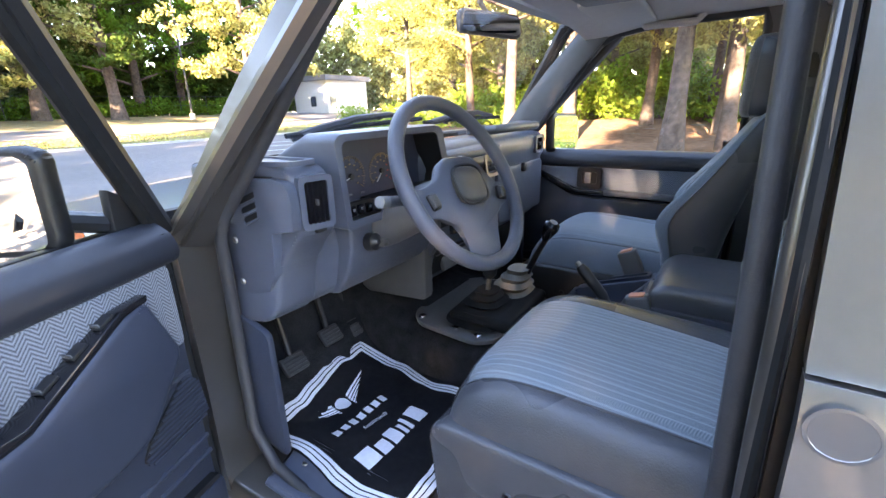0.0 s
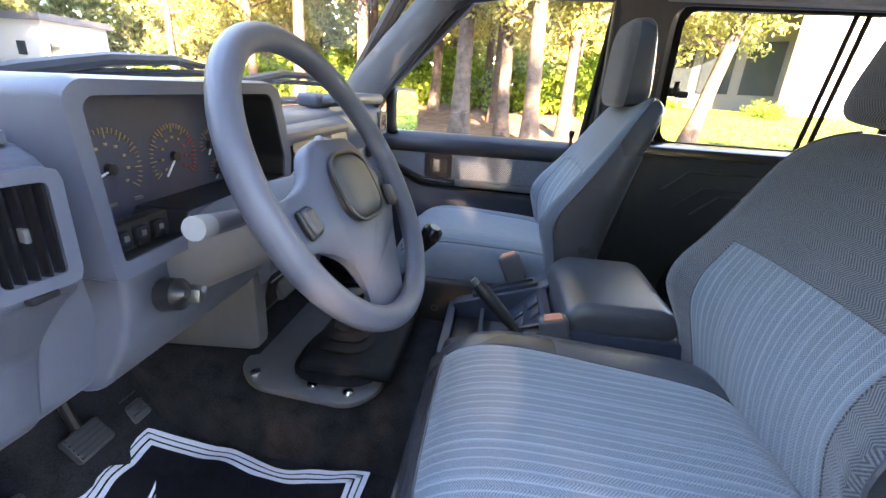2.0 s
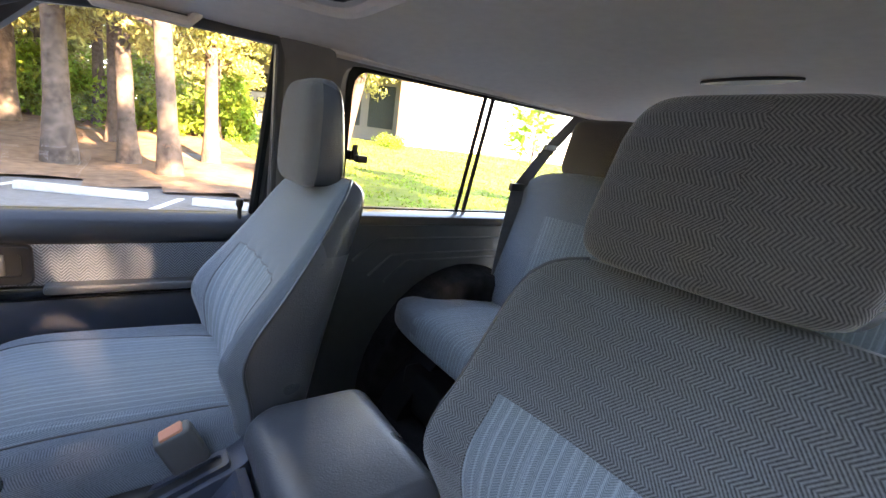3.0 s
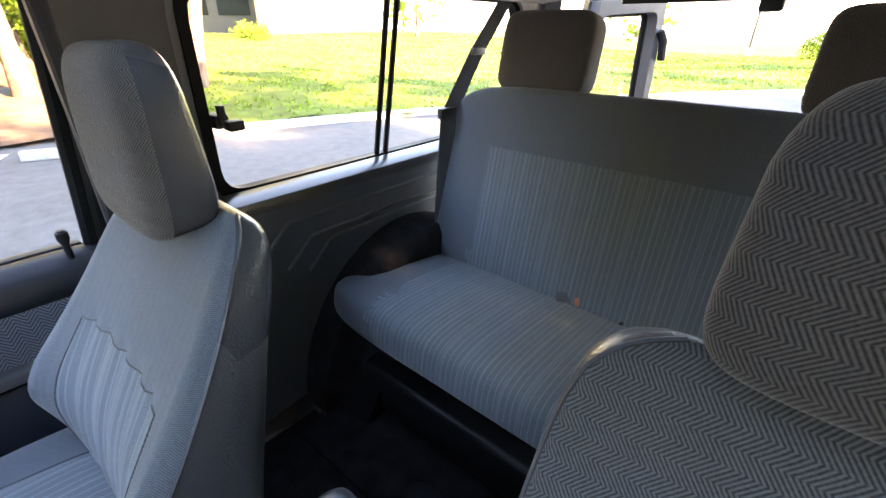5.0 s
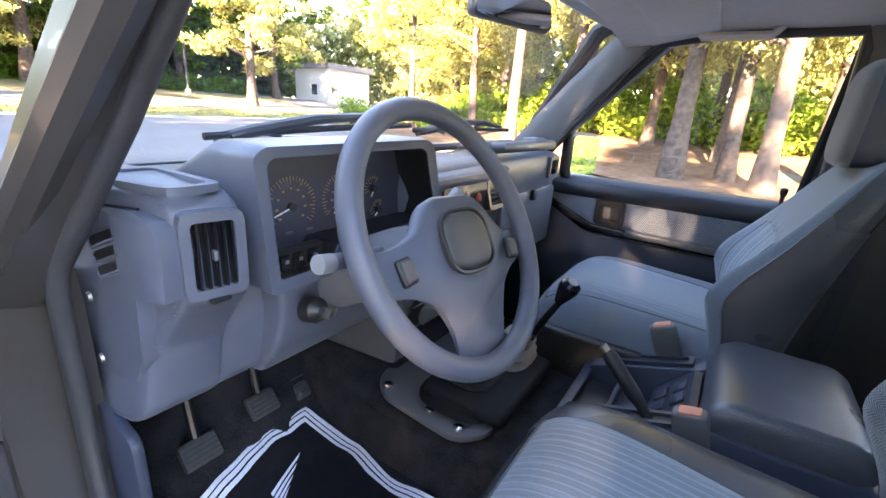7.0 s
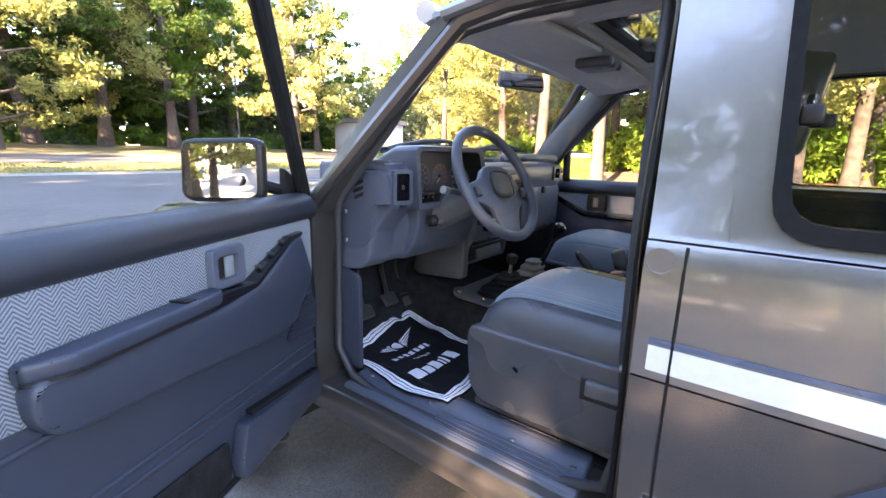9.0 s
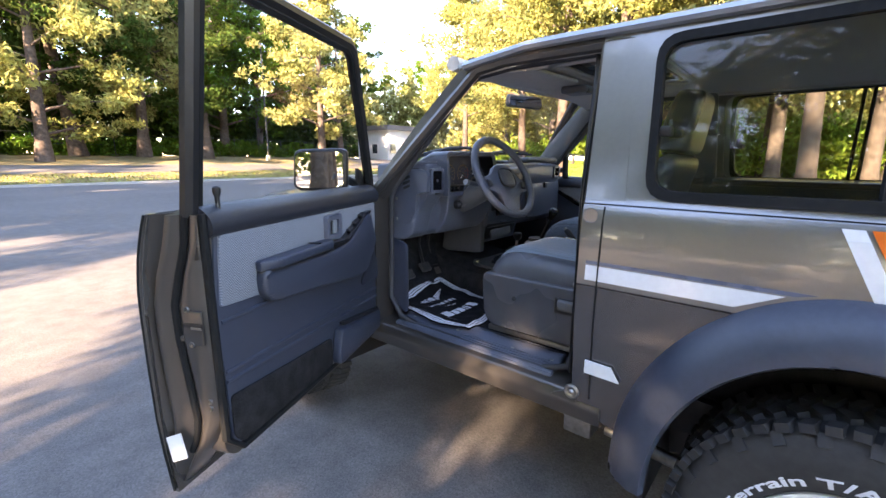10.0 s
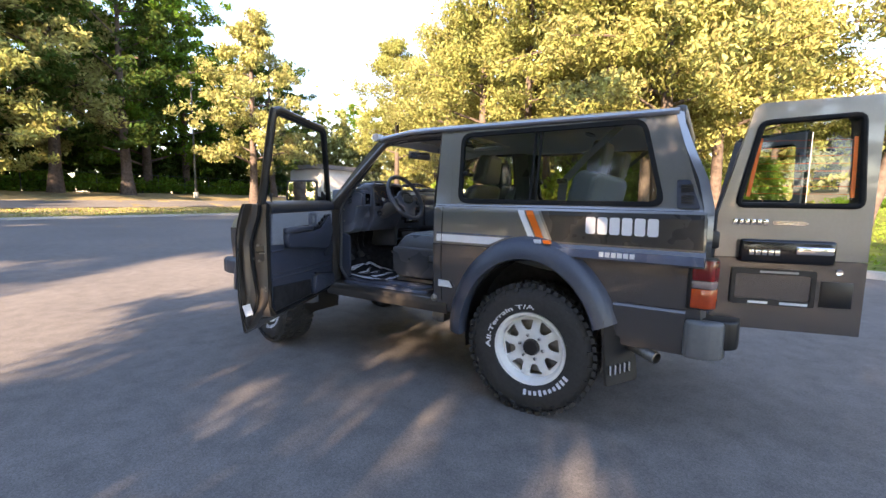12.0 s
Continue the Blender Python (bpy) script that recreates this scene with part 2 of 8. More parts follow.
def merge(bm, t, m=None):
    """Adds the bmesh t to bm, moved by m, and frees it."""
    if m is not None:
        t.transform(m)
    made = {v: bm.verts.new(v.co) for v in t.verts}
    for fc in t.faces:
        bm.faces.new([made[v] for v in fc.verts])
    t.free()


def rot(x=0, y=0, z=0):
    return Euler((radians(x), radians(y), radians(z))).to_matrix()


def prism(bm, pts, axis, a, b, bevel=0.0, seg=2):
    """A polygon drawn in the two other axes, drawn out along an axis from a to b."""
    t = bmesh.new()
    put3 = {"x": lambda p, h: (h, p[0], p[1]), "y": lambda p, h: (p[0], h, p[1]), "z": lambda p, h: (p[0], p[1], h)}[axis]
    loft(t, [[put3(p, a) for p in pts], [put3(p, b) for p in pts]])
    bmesh.ops.recalc_face_normals(t, faces=t.faces)
    if bevel:
        bmesh.ops.bevel(t, geom=list(t.edges), offset=bevel, segments=seg, affect="EDGES", profile=0.5)
    merge(bm, t)


def tube(bm, pts, radius, n=10, closed=False):
    """A round bar along points; radius may be one number or one for each point."""
    pts = [Vector(p) for p in pts]
    rs = radius if isinstance(radius, (list, tuple)) else [radius] * len(pts)
    rings, up = [], None
    for k, p in enumerate(pts):
        if closed:
            d = pts[(k + 1) % len(pts)] - pts[k - 1]
        else:
            d = pts[min(k + 1, len(pts) - 1)] - pts[max(k - 1, 0)]
        d.normalize()
        if up is None:
            up = d.orthogonal().normalized()
        up = (up - d * up.dot(d)).normalized()
        side = d.cross(up)
        rings.append([p + (up * math.cos(t) + side * math.sin(t)) * float(rs[k]) for t in np.linspace(0, 2 * math.pi, n, endpoint=False)])
    vs = [[bm.verts.new(q) for q in r] for r in rings]
    ring_faces(bm, vs + ([vs[0]] if closed else []))
    if not closed:
        bm.faces.new(list(reversed(vs[0])))
        bm.faces.new(vs[-1])


def lathe(bm, profile, m, n=32, caps=True):
    """A profile of (radius, height) turned about the z axis, then moved by m."""
    t = bmesh.new()
    loft(t, [[(r * math.cos(a), r * math.sin(a), h) for a in np.linspace(0, 2 * math.pi, n, endpoint=False)] for r, h in profile], caps)
    merge(bm, t, m)


def pillow(size, e1=0.35, e2=0.35, nu=40, nv=20):
    """A box with soft round sides, of full sizes, about the origin."""
    bm = bmesh.new()
    p = lambda c, e: math.copysign(abs(c) ** e, c)
    rings = []
    for v in np.linspace(-math.pi / 2 + 0.06, math.pi / 2 - 0.06, nv):
        cv, sv = p(math.cos(v), e1), p(math.sin(v), e1)
        rings.append([(size[0] / 2 * cv * p(math.cos(u), e2), size[1] / 2 * cv * p(math.sin(u), e2), size[2] / 2 * sv)
                      for u in np.linspace(0, 2 * math.pi, nu, endpoint=False)])
    loft(bm, rings)
    return bm


def plate(outline, holes=(), cuts=(), across="z"):
    """A flat sheet in (u, v) with holes, cut along lines of constant v so that it can be bent there. Lies in x = 0 with u as y and v as z."""
    bm = bmesh.new()
    edges = []
    for loop in (outline, *holes):
        vs = [bm.verts.new((0, u, v)) for u, v in loop]
        edges += [bm.edges.new((vs[k], vs[(k + 1) % len(vs)])) for k in range(len(vs))]
    bmesh.ops.triangle_fill(bm, use_beauty=True, use_dissolve=False, edges=edges, normal=(1, 0, 0))
    for c in cuts:
        bmesh.ops.bisect_plane(bm, geom=list(bm.verts) + list(bm.edges) + list(bm.faces), plane_co=(0, 0, c), plane_no=(0, 0, 1))
    return bm


def thicken(bm, offset):
    """Gives a sheet a body by drawing it out along offset."""
    out = bmesh.ops.extrude_face_region(bm, geom=list(bm.faces))
    bmesh.ops.translate(bm, vec=offset, verts=[g for g in out["geom"] if isinstance(g, bmesh.types.BMVert)])
    bmesh.ops.recalc_face_normals(bm, faces=bm.faces)


def rounded(pts, r, n=5):
    """A polygon with its corners rounded by about r."""
    out = []
    for k, p in enumerate(pts):
        p, a, b = Vector(p), Vector(pts[k - 1]), Vector(pts[(k + 1) % len(pts)])
        rr = r[k] if isinstance(r, (list, tuple)) else r
        da, db = (a - p), (b - p)
        q = min(rr, da.length * 0.45, db.length * 0.45)
        s, e = p + da.normalized() * q, p + db.normalized() * q
        for t in np.linspace(0, 1, n):
            out.append(tuple((1 - t) ** 2 * s + 2 * t * (1 - t) * p + t * t * e))
    return out


def finish(bm, name, mat, smooth=38, normals=True):
    if normals:
        bmesh.ops.recalc_face_normals(bm, faces=bm.faces)
    me = bpy.data.meshes.new(name)
    bm.to_mesh(me)
    bm.free()
    me.materials.append(mat)
    if smooth:
        me.shade_smooth()
        me.set_sharp_from_angle(angle=radians(smooth))
    return me


SHIFT = Vector((0, 0, 0))


def part(name, bm, mat, parent, label="", smooth=38, normals=True):
    """A mesh of its own under a thing; SHIFT moves a whole group of fittings together."""
    if SHIFT.length:
        bmesh.ops.translate(bm, vec=SHIFT, verts=bm.verts)
    ob = new(name, finish(bm, name, mat, smooth, normals))
    ob.parent = parent
    return tagged(ob, label)


def thing(name, label, category, at=(0, 0, 0), group="", kind=""):
    ob = new(name)
    ob.matrix_world = Matrix.Translation(at)
    return tagged(ob, label, category, group, kind)


def whole(name, bm, mat, label, category, group="", kind="", smooth=38):
    return tagged(new(name, finish(bm, name, mat, smooth)), label, category, group, kind)


def one(shape, *args, **kw):
    bm = bmesh.new()
    shape(bm, *args, **kw)
    return bm


def mirrored(bm):
    """The same shape on the car's other side."""
    for v in bm.verts:
        v.co.x = -v.co.x
    bmesh.ops.reverse_faces(bm, faces=bm.faces)
    return bm


# ---- ground ----
def asphalt_material():
    m = material("asphalt", (0.150, 0.140, 0.132), 0.85, spec=0.3, scale=6, vary=0.22, bump=0.9, bump_scale=160)
    nt = m.node_tree
    b = nt.nodes["Principled BSDF"]
    base = b.inputs["Base Color"].links[0].from_socket
    co, grit, rmp, mix = (nt.nodes.new(k) for k in ("ShaderNodeTexCoord", "ShaderNodeTexVoronoi", "ShaderNodeMapRange", "ShaderNodeVectorMath"))
    grit.inputs["Scale"].default_value = 150
    mix.operation = "SCALE"
    rmp.inputs[1].default_value, rmp.inputs[2].default_value, rmp.inputs[3].default_value, rmp.inputs[4].default_value = 0.0, 1.0, 0.72, 1.28
    nt.links.new(co.outputs["Object"], grit.inputs["Vector"])
    nt.links.new(grit.outputs["Color"], rmp.inputs[0])
    nt.links.new(base, mix.inputs[0])
    nt.links.new(rmp.outputs[0], mix.inputs["Scale"])
    nt.links.new(mix.outputs[0], b.inputs["Base Color"])
    return m


ASPHALT = asphalt_material()
GRASS = material("lawn_soil", (0.14, 0.17, 0.035), 0.95, spec=0.1, scale=3, vary=0.4, bump=1.0, bump_scale=40)
DRY = material("dry_grass_soil", (0.26, 0.21, 0.11), 0.95, spec=0.1, scale=2, vary=0.35, bump=1.0, bump_scale=40)
MULCH = material("pine_mulch", (0.20, 0.125, 0.082), 0.95, spec=0.1, scale=4, vary=0.45, bump=1.0, bump_scale=60)
CONCRETE = material("concrete", (0.46, 0.44, 0.41), 0.85, scale=12, vary=0.2, bump=0.4, bump_scale=120)
LINE = material("road_paint", (0.66, 0.66, 0.63), 0.75, scale=14, vary=0.2, bump=0.3, bump_scale=160)


def ramp(t):
    t = min(max(t, 0), 1)
    return t * t * (3 - 2 * t)


def land(x, y):
    """Height of the land: flat where cars stand, a low bank beyond the verge ahead, a lawn that climbs at the back."""
    z = 1.35 * ramp((y - 26) / 22)
    z += 1.1 * ramp((x - 11) / 22) * ramp((20 - y) / 16)
    return z


def sheet(name, mat, inside, step, bounds, lift=0.0, rough=0.0, label="", category="", kind="structure"):
    """A sheet of ground over the cells of a grid that lie inside."""
    bm = bmesh.new()
    x0, y0, x1, y1 = bounds
    nx, ny = int((x1 - x0) / step), int((y1 - y0) / step)
    made = {}

    def vert(i, j):
        if (i, j) not in made:
            x, y = x0 + i * step, y0 + j * step
            made[i, j] = bm.verts.new((x, y, land(x, y) + lift + rough * noise.noise((x * 0.7, y * 0.7, 3.1))))
        return made[i, j]

    for i in range(nx):
        for j in range(ny):
            if inside(x0 + (i + 0.5) * step, y0 + (j + 0.5) * step):
                bm.faces.new((vert(i, j), vert(i + 1, j), vert(i + 1, j + 1), vert(i, j + 1)))
    return tagged(new(name, finish(bm, name, mat, 60)), label, category, "", kind)


def stop_line(y):
    """Where the parking row ends, along y."""
    return 8.1 + (y - 0.35) * 0.447


def lawn_edge(y):
    """Where the lawn's kerb runs, along y."""
    return float(np.interp(-y, [0.9, 2.3, 4.0, 5.8, 8.0, 11.2, 13.8, 18.0, 24.0, 36.0], [8.6, 7.5, 6.9, 6.2, 5.2, 3.6, 1.8, -1.5, -6.0, -16.0]))


bm = bmesh.new()
N = 64
vs = [[bm.verts.new((x, y, land(x, y) - 0.03 if max(abs(x), abs(y)) > 40 else land(x, y))) for x in np.linspace(-300, 300, N * 2 + 1)] for y in np.linspace(-300, 300, N * 2 + 1)]
for a, b in zip(vs, vs[1:]):
    for k in range(N * 2):
        bm.faces.new((a[k], a[k + 1], b[k + 1], b[k]))
tagged(new("ground", finish(bm, "ground", ASPHALT, 60)), "wide grey asphalt car park ground", "ground", "", "structure")
sheet("mulch_bed", MULCH, lambda x, y: x > stop_line(y) + 0.9 and y > -2.2 and y < 24 + (x - 10) * 0.3, 0.6, (7, -6, 80, 60), 0.06, 0.10, "brown pine straw bed under the trees", "planting bed")
sheet("lawn", GRASS, lambda x, y: x > lawn_edge(y) + 0.2 and y <= -2.2, 0.6, (-40, -60, 80, 0), 0.10, 0.05, "sunlit green lawn behind the kerb", "lawn")
sheet("grass_verge", DRY, lambda x, y: y > 26.5 and x < 24 + (y - 26) * 0.4, 1.0, (-120, 24, 80, 140), 0.06, 0.12, "dry yellow grass bank below the trees", "grass")


# ---- car ----
car = thing("offroad_car", "silver and dark grey two-door off-road car with open doors", "car")
Z_HUB = 0.397


def half_width(z):
    """The body's half width at a height."""
    return float(np.interp(z, [0.45, 0.62, 0.85, 1.0, 1.2, 1.235, 1.25, 1.76], [0.79, 0.815, 0.83, 0.828, 0.818, 0.808, 0.798, 0.70]))


CUTS = [0.55, 0.62, 0.7, 0.78, 0.85, 0.92, 1.0, 1.1, 1.2, 1.235, 1.25, 1.4, 1.55, 1.7]


def body_sheet(name, outline, holes, mat, side, label="", thick=0.02, proud=0.0, parent=None):
    bm = plate(outline, holes, CUTS)
    for v in bm.verts:
        v.co.x = -(half_width(v.co.z) + proud)
    thicken(bm, (thick, 0, 0))
    if side > 0:
        mirrored(bm)
    return part(name, bm, mat, parent or car, label, 30)


def arc(cy, cz, ry, rz, a0, a1, n=20):
    return [(cy + ry * math.cos(radians(a)), cz + rz * math.sin(radians(a))) for a in np.linspace(a0, a1, n)]


Q_WINDOW = rounded([(0.540, 1.275), (0.566, 1.705), (-0.535, 1.715), (-0.655, 1.275)], 0.06)
for side in (-1, 1):
    lower = [(0.715, 0.56), (0.72, 0.985), (-0.86, 0.985), (-0.87, 0.50)] + [(-0.42, 0.50)] + [(y, z) for y, z in arc(0.03, 0.45, 0.44, 0.50, 175, 5)] + [(0.50, 0.50), (0.60, 0.52)]
    body_sheet("lower_quarter_panel", lower, (), PAINT_DARK, side, "dark grey lower rear body panel")
    body_sheet("upper_quarter_panel", [(0.72, 0.989), (0.722, 1.238), (-0.86, 1.238), (-0.865, 0.989)], (), PAINT, side, "silver upper rear body panel")
    body_sheet("window_surround", [(0.722, 1.242), (0.735, 1.74), (-0.68, 1.755), (-0.845, 1.242)], (Q_WINDOW,), PAINT, side, "silver rear pillars and window surround")
    # seal, pane and sliding bar of the rear side window
    win = body_sheet("side_window", rounded([(0.552, 1.260), (0.578, 1.720), (-0.545, 1.730), (-0.674, 1.260)], 0.07), (rounded([(0.530, 1.287), (0.556, 1.693), (-0.527, 1.703), (-0.642, 1.287)], 0.055),), SEAL, side, "black rubber side window seal", 0.03, 0.006)
    pane = plate(Q_WINDOW, (), CUTS)
    for v in pane.verts:
        v.co.x = -(half_width(v.co.z) - 0.012)
    if side > 0:
        mirrored(pane)
    pn = part("pane", pane, GLASS_TINT if side < 0 else GLASS, win, "tinted glass pane")
    pn.visible_shadow = False
    bar = bmesh.new()
    for dy in (0.0, -0.035):
        tube(bar, [(side * (half_width(z) - 0.015), 0.065 + dy, z) for z in (1.28, 1.48, 1.705)], 0.008, 6)
    part("sliding_bar", bar, SEAL, win)


# roof: a crowned skin and a lining below it, with the opening of a sunroof
def roof_z(x, y):
    u = x / 0.70
    return 1.755 + 0.062 * (1 - abs(u) ** 3.2) - 0.05 * ramp((y - 0.95) / 0.4) - 0.012 * ramp((-0.45 - y) / 0.3)


def roof_sheet(name, z_off, half, y0, y1, mat, label, hole=None, crown=1.0):
    bm = bmesh.new()
    nx, ny = 28, 40
    xs, ys = np.linspace(-half, half, nx + 1), np.linspace(y0, y1, ny + 1)
    grid = [[bm.verts.new((x, y, 1.755 + (roof_z(x * 0.7 / half, y) - 1.755) * crown + z_off + (0.006 * noise.noise((x * 2.6 + 0.7 * y, y * 5.5, 1.7)) if crown < 1 else 0.0))) for x in xs] for y in ys]
    for j in range(ny):
        for i in range(nx):
            cx, cy = (xs[i] + xs[i + 1]) / 2, (ys[j] + ys[j + 1]) / 2
            if hole and hole[0] < cx < hole[2] and hole[1] < cy < hole[3]:
                continue
            bm.faces.new((grid[j][i], grid[j][i + 1], grid[j + 1][i + 1], grid[j + 1][i]))
    thicken(bm, (0, 0, -0.012))
    return part(name, bm, mat, car, label, 40)


SUNROOF = (-0.36, 0.74, 0.36, 1.04)
roof_sheet("roof", 0.02, 0.705, -0.70, 1.31, PAINT_SKYLIT, "silver crowned steel roof, sky reflection put into its colour", SUNROOF)
roof_sheet("roof_lining", -0.035, 0.685, -0.68, 1.345, HEADLINER, "grey-beige vinyl roof lining", SUNROOF, 0.8)
for side in (-1, 1):
    bm = bmesh.new()
    tube(bm, [(side * 0.71, y, 1.755 - 0.04 * ramp((y - 0.95) / 0.4)) for y in np.linspace(-0.70, 1.27, 16)], 0.017, 8)
    part("rain_gutter", bm, PAINT_SKYLIT, car, "silver rain gutter along the roof, painted with the same sky tint")
bm = bmesh.new()
tube(bm, [(x, y, 1.775) for x, y in rounded([(SUNROOF[0], SUNROOF[1]), (SUNROOF[2], SUNROOF[1]), (SUNROOF[2], SUNROOF[3]), (SUNROOF[0], SUNROOF[3])], 0.05)], 0.022, 8, True)
sunroof = part("sunroof", bm, SEAL, car, "black framed glass sunroof")
part("pane", one(box, (0, 0.89, 1.812), (0.74, 0.31, 0.006)), GLASS_TINT, sunroof, smooth=0).visible_shadow = False
part("lining_rim", one(tube, [(x, y, 1.752) for x, y in rounded([(-0.40, 0.70), (0.40, 0.70), (0.40, 1.08), (-0.40, 1.08)], 0.08)], 0.016, 8, True), HEADLINER, sunroof, "padded rim round the sunroof")
for x in (-0.20, 0.17):
    lug = bmesh.new()
    box(lug, (x, 1.005, 1.785), (0.10, 0.05, 0.03), 0.008)
    box(lug, (x + 0.03, 0.975, 1.79), (0.04, 0.05, 0.02), 0.006)
    part("sunroof_catch", lug, BLACK, sunroof, "black sunroof catch")

# front pillars, windscreen and its lower frame
for side in (-1, 1):
    bm = bmesh.new()
    secs = []
    for t in np.linspace(0, 1, 9):
        z = 1.20 + t * 0.54
        y = 1.745 - 0.470 * t + 0.02 * math.sin(math.pi * t)
        x = side * (half_width(z) - 0.005)
        w = 0.085 - 0.02 * t if side < 0 else 0.150 - 0.035 * t
        y -= 0.072
        secs.append([(x, y, z), (x, y + w * 0.8, z + w * 0.25), (x - side * 0.05, y + w, z + w * 0.3), (x - side * 0.075, y + w * 0.7, z), (x - side * 0.065, y + 0.01, z - 0.02)])
    loft(bm, secs)
    bmesh.ops.bevel(bm, geom=[e for e in bm.edges], offset=0.008, segments=2, affect="EDGES")
    part("front_pillar", bm, JAMB if side < 0 else TRIM_GREY, car, "slanted grey front roof pillar", 50)
bm = bmesh.new()
W = [[(x * (0.735 - 0.055 * t), 1.782 - 0.385 * t - 0.07 * (x * x) * (1 - 0.4 * t), 1.265 + 0.475 * t) for x in np.linspace(-1, 1, 13)] for t in np.linspace(0, 1, 7)]
loft(bm, W, closed=False)
ws = part("windscreen", bm, GLASS, car, "clear curved windscreen")
ws.visible_shadow = False
bm = bmesh.new()
tube(bm, [(p[0], p[1] + 0.004, p[2]) for p in W[0]] , 0.018, 8)
part("windscreen_seal", bm, SEAL, car, "black rubber windscreen seal")
bm = bmesh.new()
tube(bm, [(p[0], p[1], p[2] + 0.005) for p in W[-1]], 0.03, 8)
part("windscreen_header", bm, HEADLINER, car, "grey rail above the windscreen")

# bonnet, cowl, wings and front end
bm = bmesh.new()
H = [[(x * 0.70, y, 1.200 + 0.045 * (1 - x * x) - 0.060 * ramp((y - 1.8) / 1.3) - 0.05 * ramp((y - 2.85) / 0.15)) for x in np.linspace(-1, 1, 17)] for y in np.linspace(1.93, 3.0, 14)]
loft(bm, H, closed=False)
thicken(bm, (0, 0, -0.03))
part("bonnet", bm, PAINT_SKYLIT, car, "silver bonnet, sky reflection put into its colour")
bm = bmesh.new()
loft(bm, [[(x * 0.72, y, z + 0.02 * (1 - x * x)) for x in np.linspace(-1, 1, 13)] for y, z in ((1.74, 1.245), (1.80, 1.235), (1.86, 1.19), (1.93, 1.175))], closed=False)
thicken(bm, (0, 0, -0.02))
part("cowl_panel", bm, BLACK, car, "black cowl panel below the windscreen")
for side in (-1, 1):
    arch = arc(2.40, 0.42, 0.43, 0.50, 5, 175)
    body_sheet("front_wing", [(1.73, 0.56), (1.93, 0.52)] + list(reversed(arch)) + [(2.84, 0.60), (3.0, 0.62), (3.02, 0.985), (1.73, 0.985)], (), PAINT_DARK, side, "dark grey front wing")
    bm = bmesh.new()
    loft(bm, [[(side * 0.825, y, 0.99), (side * 0.822, y, zt - 0.05), (side * 0.80, y, zt - 0.012), (side * 0.76, y, zt), (side * 0.70, y, zt + 0.004), (side * 0.70, y, 0.99)]
              for y, zt in ((1.73, 1.215), (1.93, 1.175), (2.3, 1.155), (2.7, 1.13), (2.9, 1.115), (2.98, 1.09), (3.02, 1.04))])
    part("front_wing_top", bm, PAINT, car, "silver top of the front wing")
    part("headlamp", one(box, (side * 0.56, 3.03, 0.92), (0.26, 0.06, 0.17), 0.02), CLEAR_LENS, car, "clear front headlamp")
    part("indicator", one(box, (side * 0.80, 2.995, 0.90), (0.05, 0.08, 0.11), 0.02), AMBER_LENS, car, "amber front indicator")
    bm = bmesh.new()
    for k, (m_, y) in enumerate(((WHITE, 1.95), (ORANGE, 2.04))):
        sb = plate([(y, 1.0), (y + 0.07, 1.0), (y + 0.17, 1.19), (y + 0.10, 1.19)], (), CUTS)
        for v in sb.verts:
            v.co.x = -0.829
        thicken(sb, (0.003, 0, 0))
        if side > 0:
            mirrored(sb)
        part("wing_stripe", sb, m_, car, "white slanted wing stripe" if k == 0 else "orange slanted wing stripe", 0)
    bm.free()
part("grille", one(box, (0, 3.02, 0.92), (0.84, 0.05, 0.18), 0.015), BLACK, car, "black front grille")
part("front_bumper", one(box, (0, 3.06, 0.62), (1.70, 0.17, 0.16), 0.04, 3), FLARE, car, "grey plastic front bumper")
for s_ in (-1, 1):
    part("bumper_end", one(box, (s_ * 0.80, 2.96, 0.62), (0.13, 0.26, 0.16), 0.04, 3), FLARE, car, "grey plastic front bumper end")


# wheel arch flares: a lip that stands out from the body
def flare(cy, side, back_tail):
    bm = bmesh.new()
    secs = []
    for a in np.linspace(-4, 162 if back_tail else 184, 40):
        c, s_ = math.cos(radians(a)), math.sin(radians(a))
        def at(ry, rz, x):
            return (side * x, cy + ry * c, 0.43 + rz * max(s_, -0.02))
        secs.append([at(0.545, 0.645, 0.815), at(0.535, 0.635, 0.855), at(0.50, 0.60, 0.895), at(0.455, 0.545, 0.922), at(0.425, 0.515, 0.925), at(0.415, 0.505, 0.905), at(0.425, 0.515, 0.82)])
    loft(bm, secs)
    return part("wheel_arch_flare", bm, FLARE, car, "grey-blue plastic wheel arch flare", 60)


for side in (-1, 1):
    flare(0.03, side, True)
    flare(2.40, side, False)
    # bump band along the rear body
    bm = bmesh.new()
    loft(bm, [[(side * 0.82, y, 0.955), (side * 0.862, y, 0.965), (side * 0.868, y, 1.005), (side * 0.835, y, 1.04), (side * 0.82, y, 1.04)] for y in (-0.05, -0.3, -0.6, -0.80, -0.868)])
    part("body_band", bm, PAINT_DARK, car, "dark grey shoulder band")
    # dark wheel houses
    for cy in (0.03, 2.40):
        bm = bmesh.new()
        rim_l = [(cy + 0.44 * math.cos(radians(a)), 0.40 + 0.52 * math.sin(radians(a))) for a in np.linspace(-10, 190, 24)]
        loft(bm, [[(side * 0.81, y, z) for y, z in rim_l], [(side * 0.48, y, z) for y, z in rim_l], [(side * 0.48, cy, 0.45)] * 24], closed=False, caps=False)
        part("wheel_house", bm, BLACK, car, "black wheel house lining", normals=False)

    fm = bmesh.new()
    prism(fm, rounded([(side * 0.90, 0.60), (side * 0.91, 0.36), (side * 0.68, 0.36), (side * 0.68, 0.60)], 0.02, 3), "y", 1.915, 1.927)
    part("front_mud_flap", fm, BLACK, car, "black rubber front mud flap")

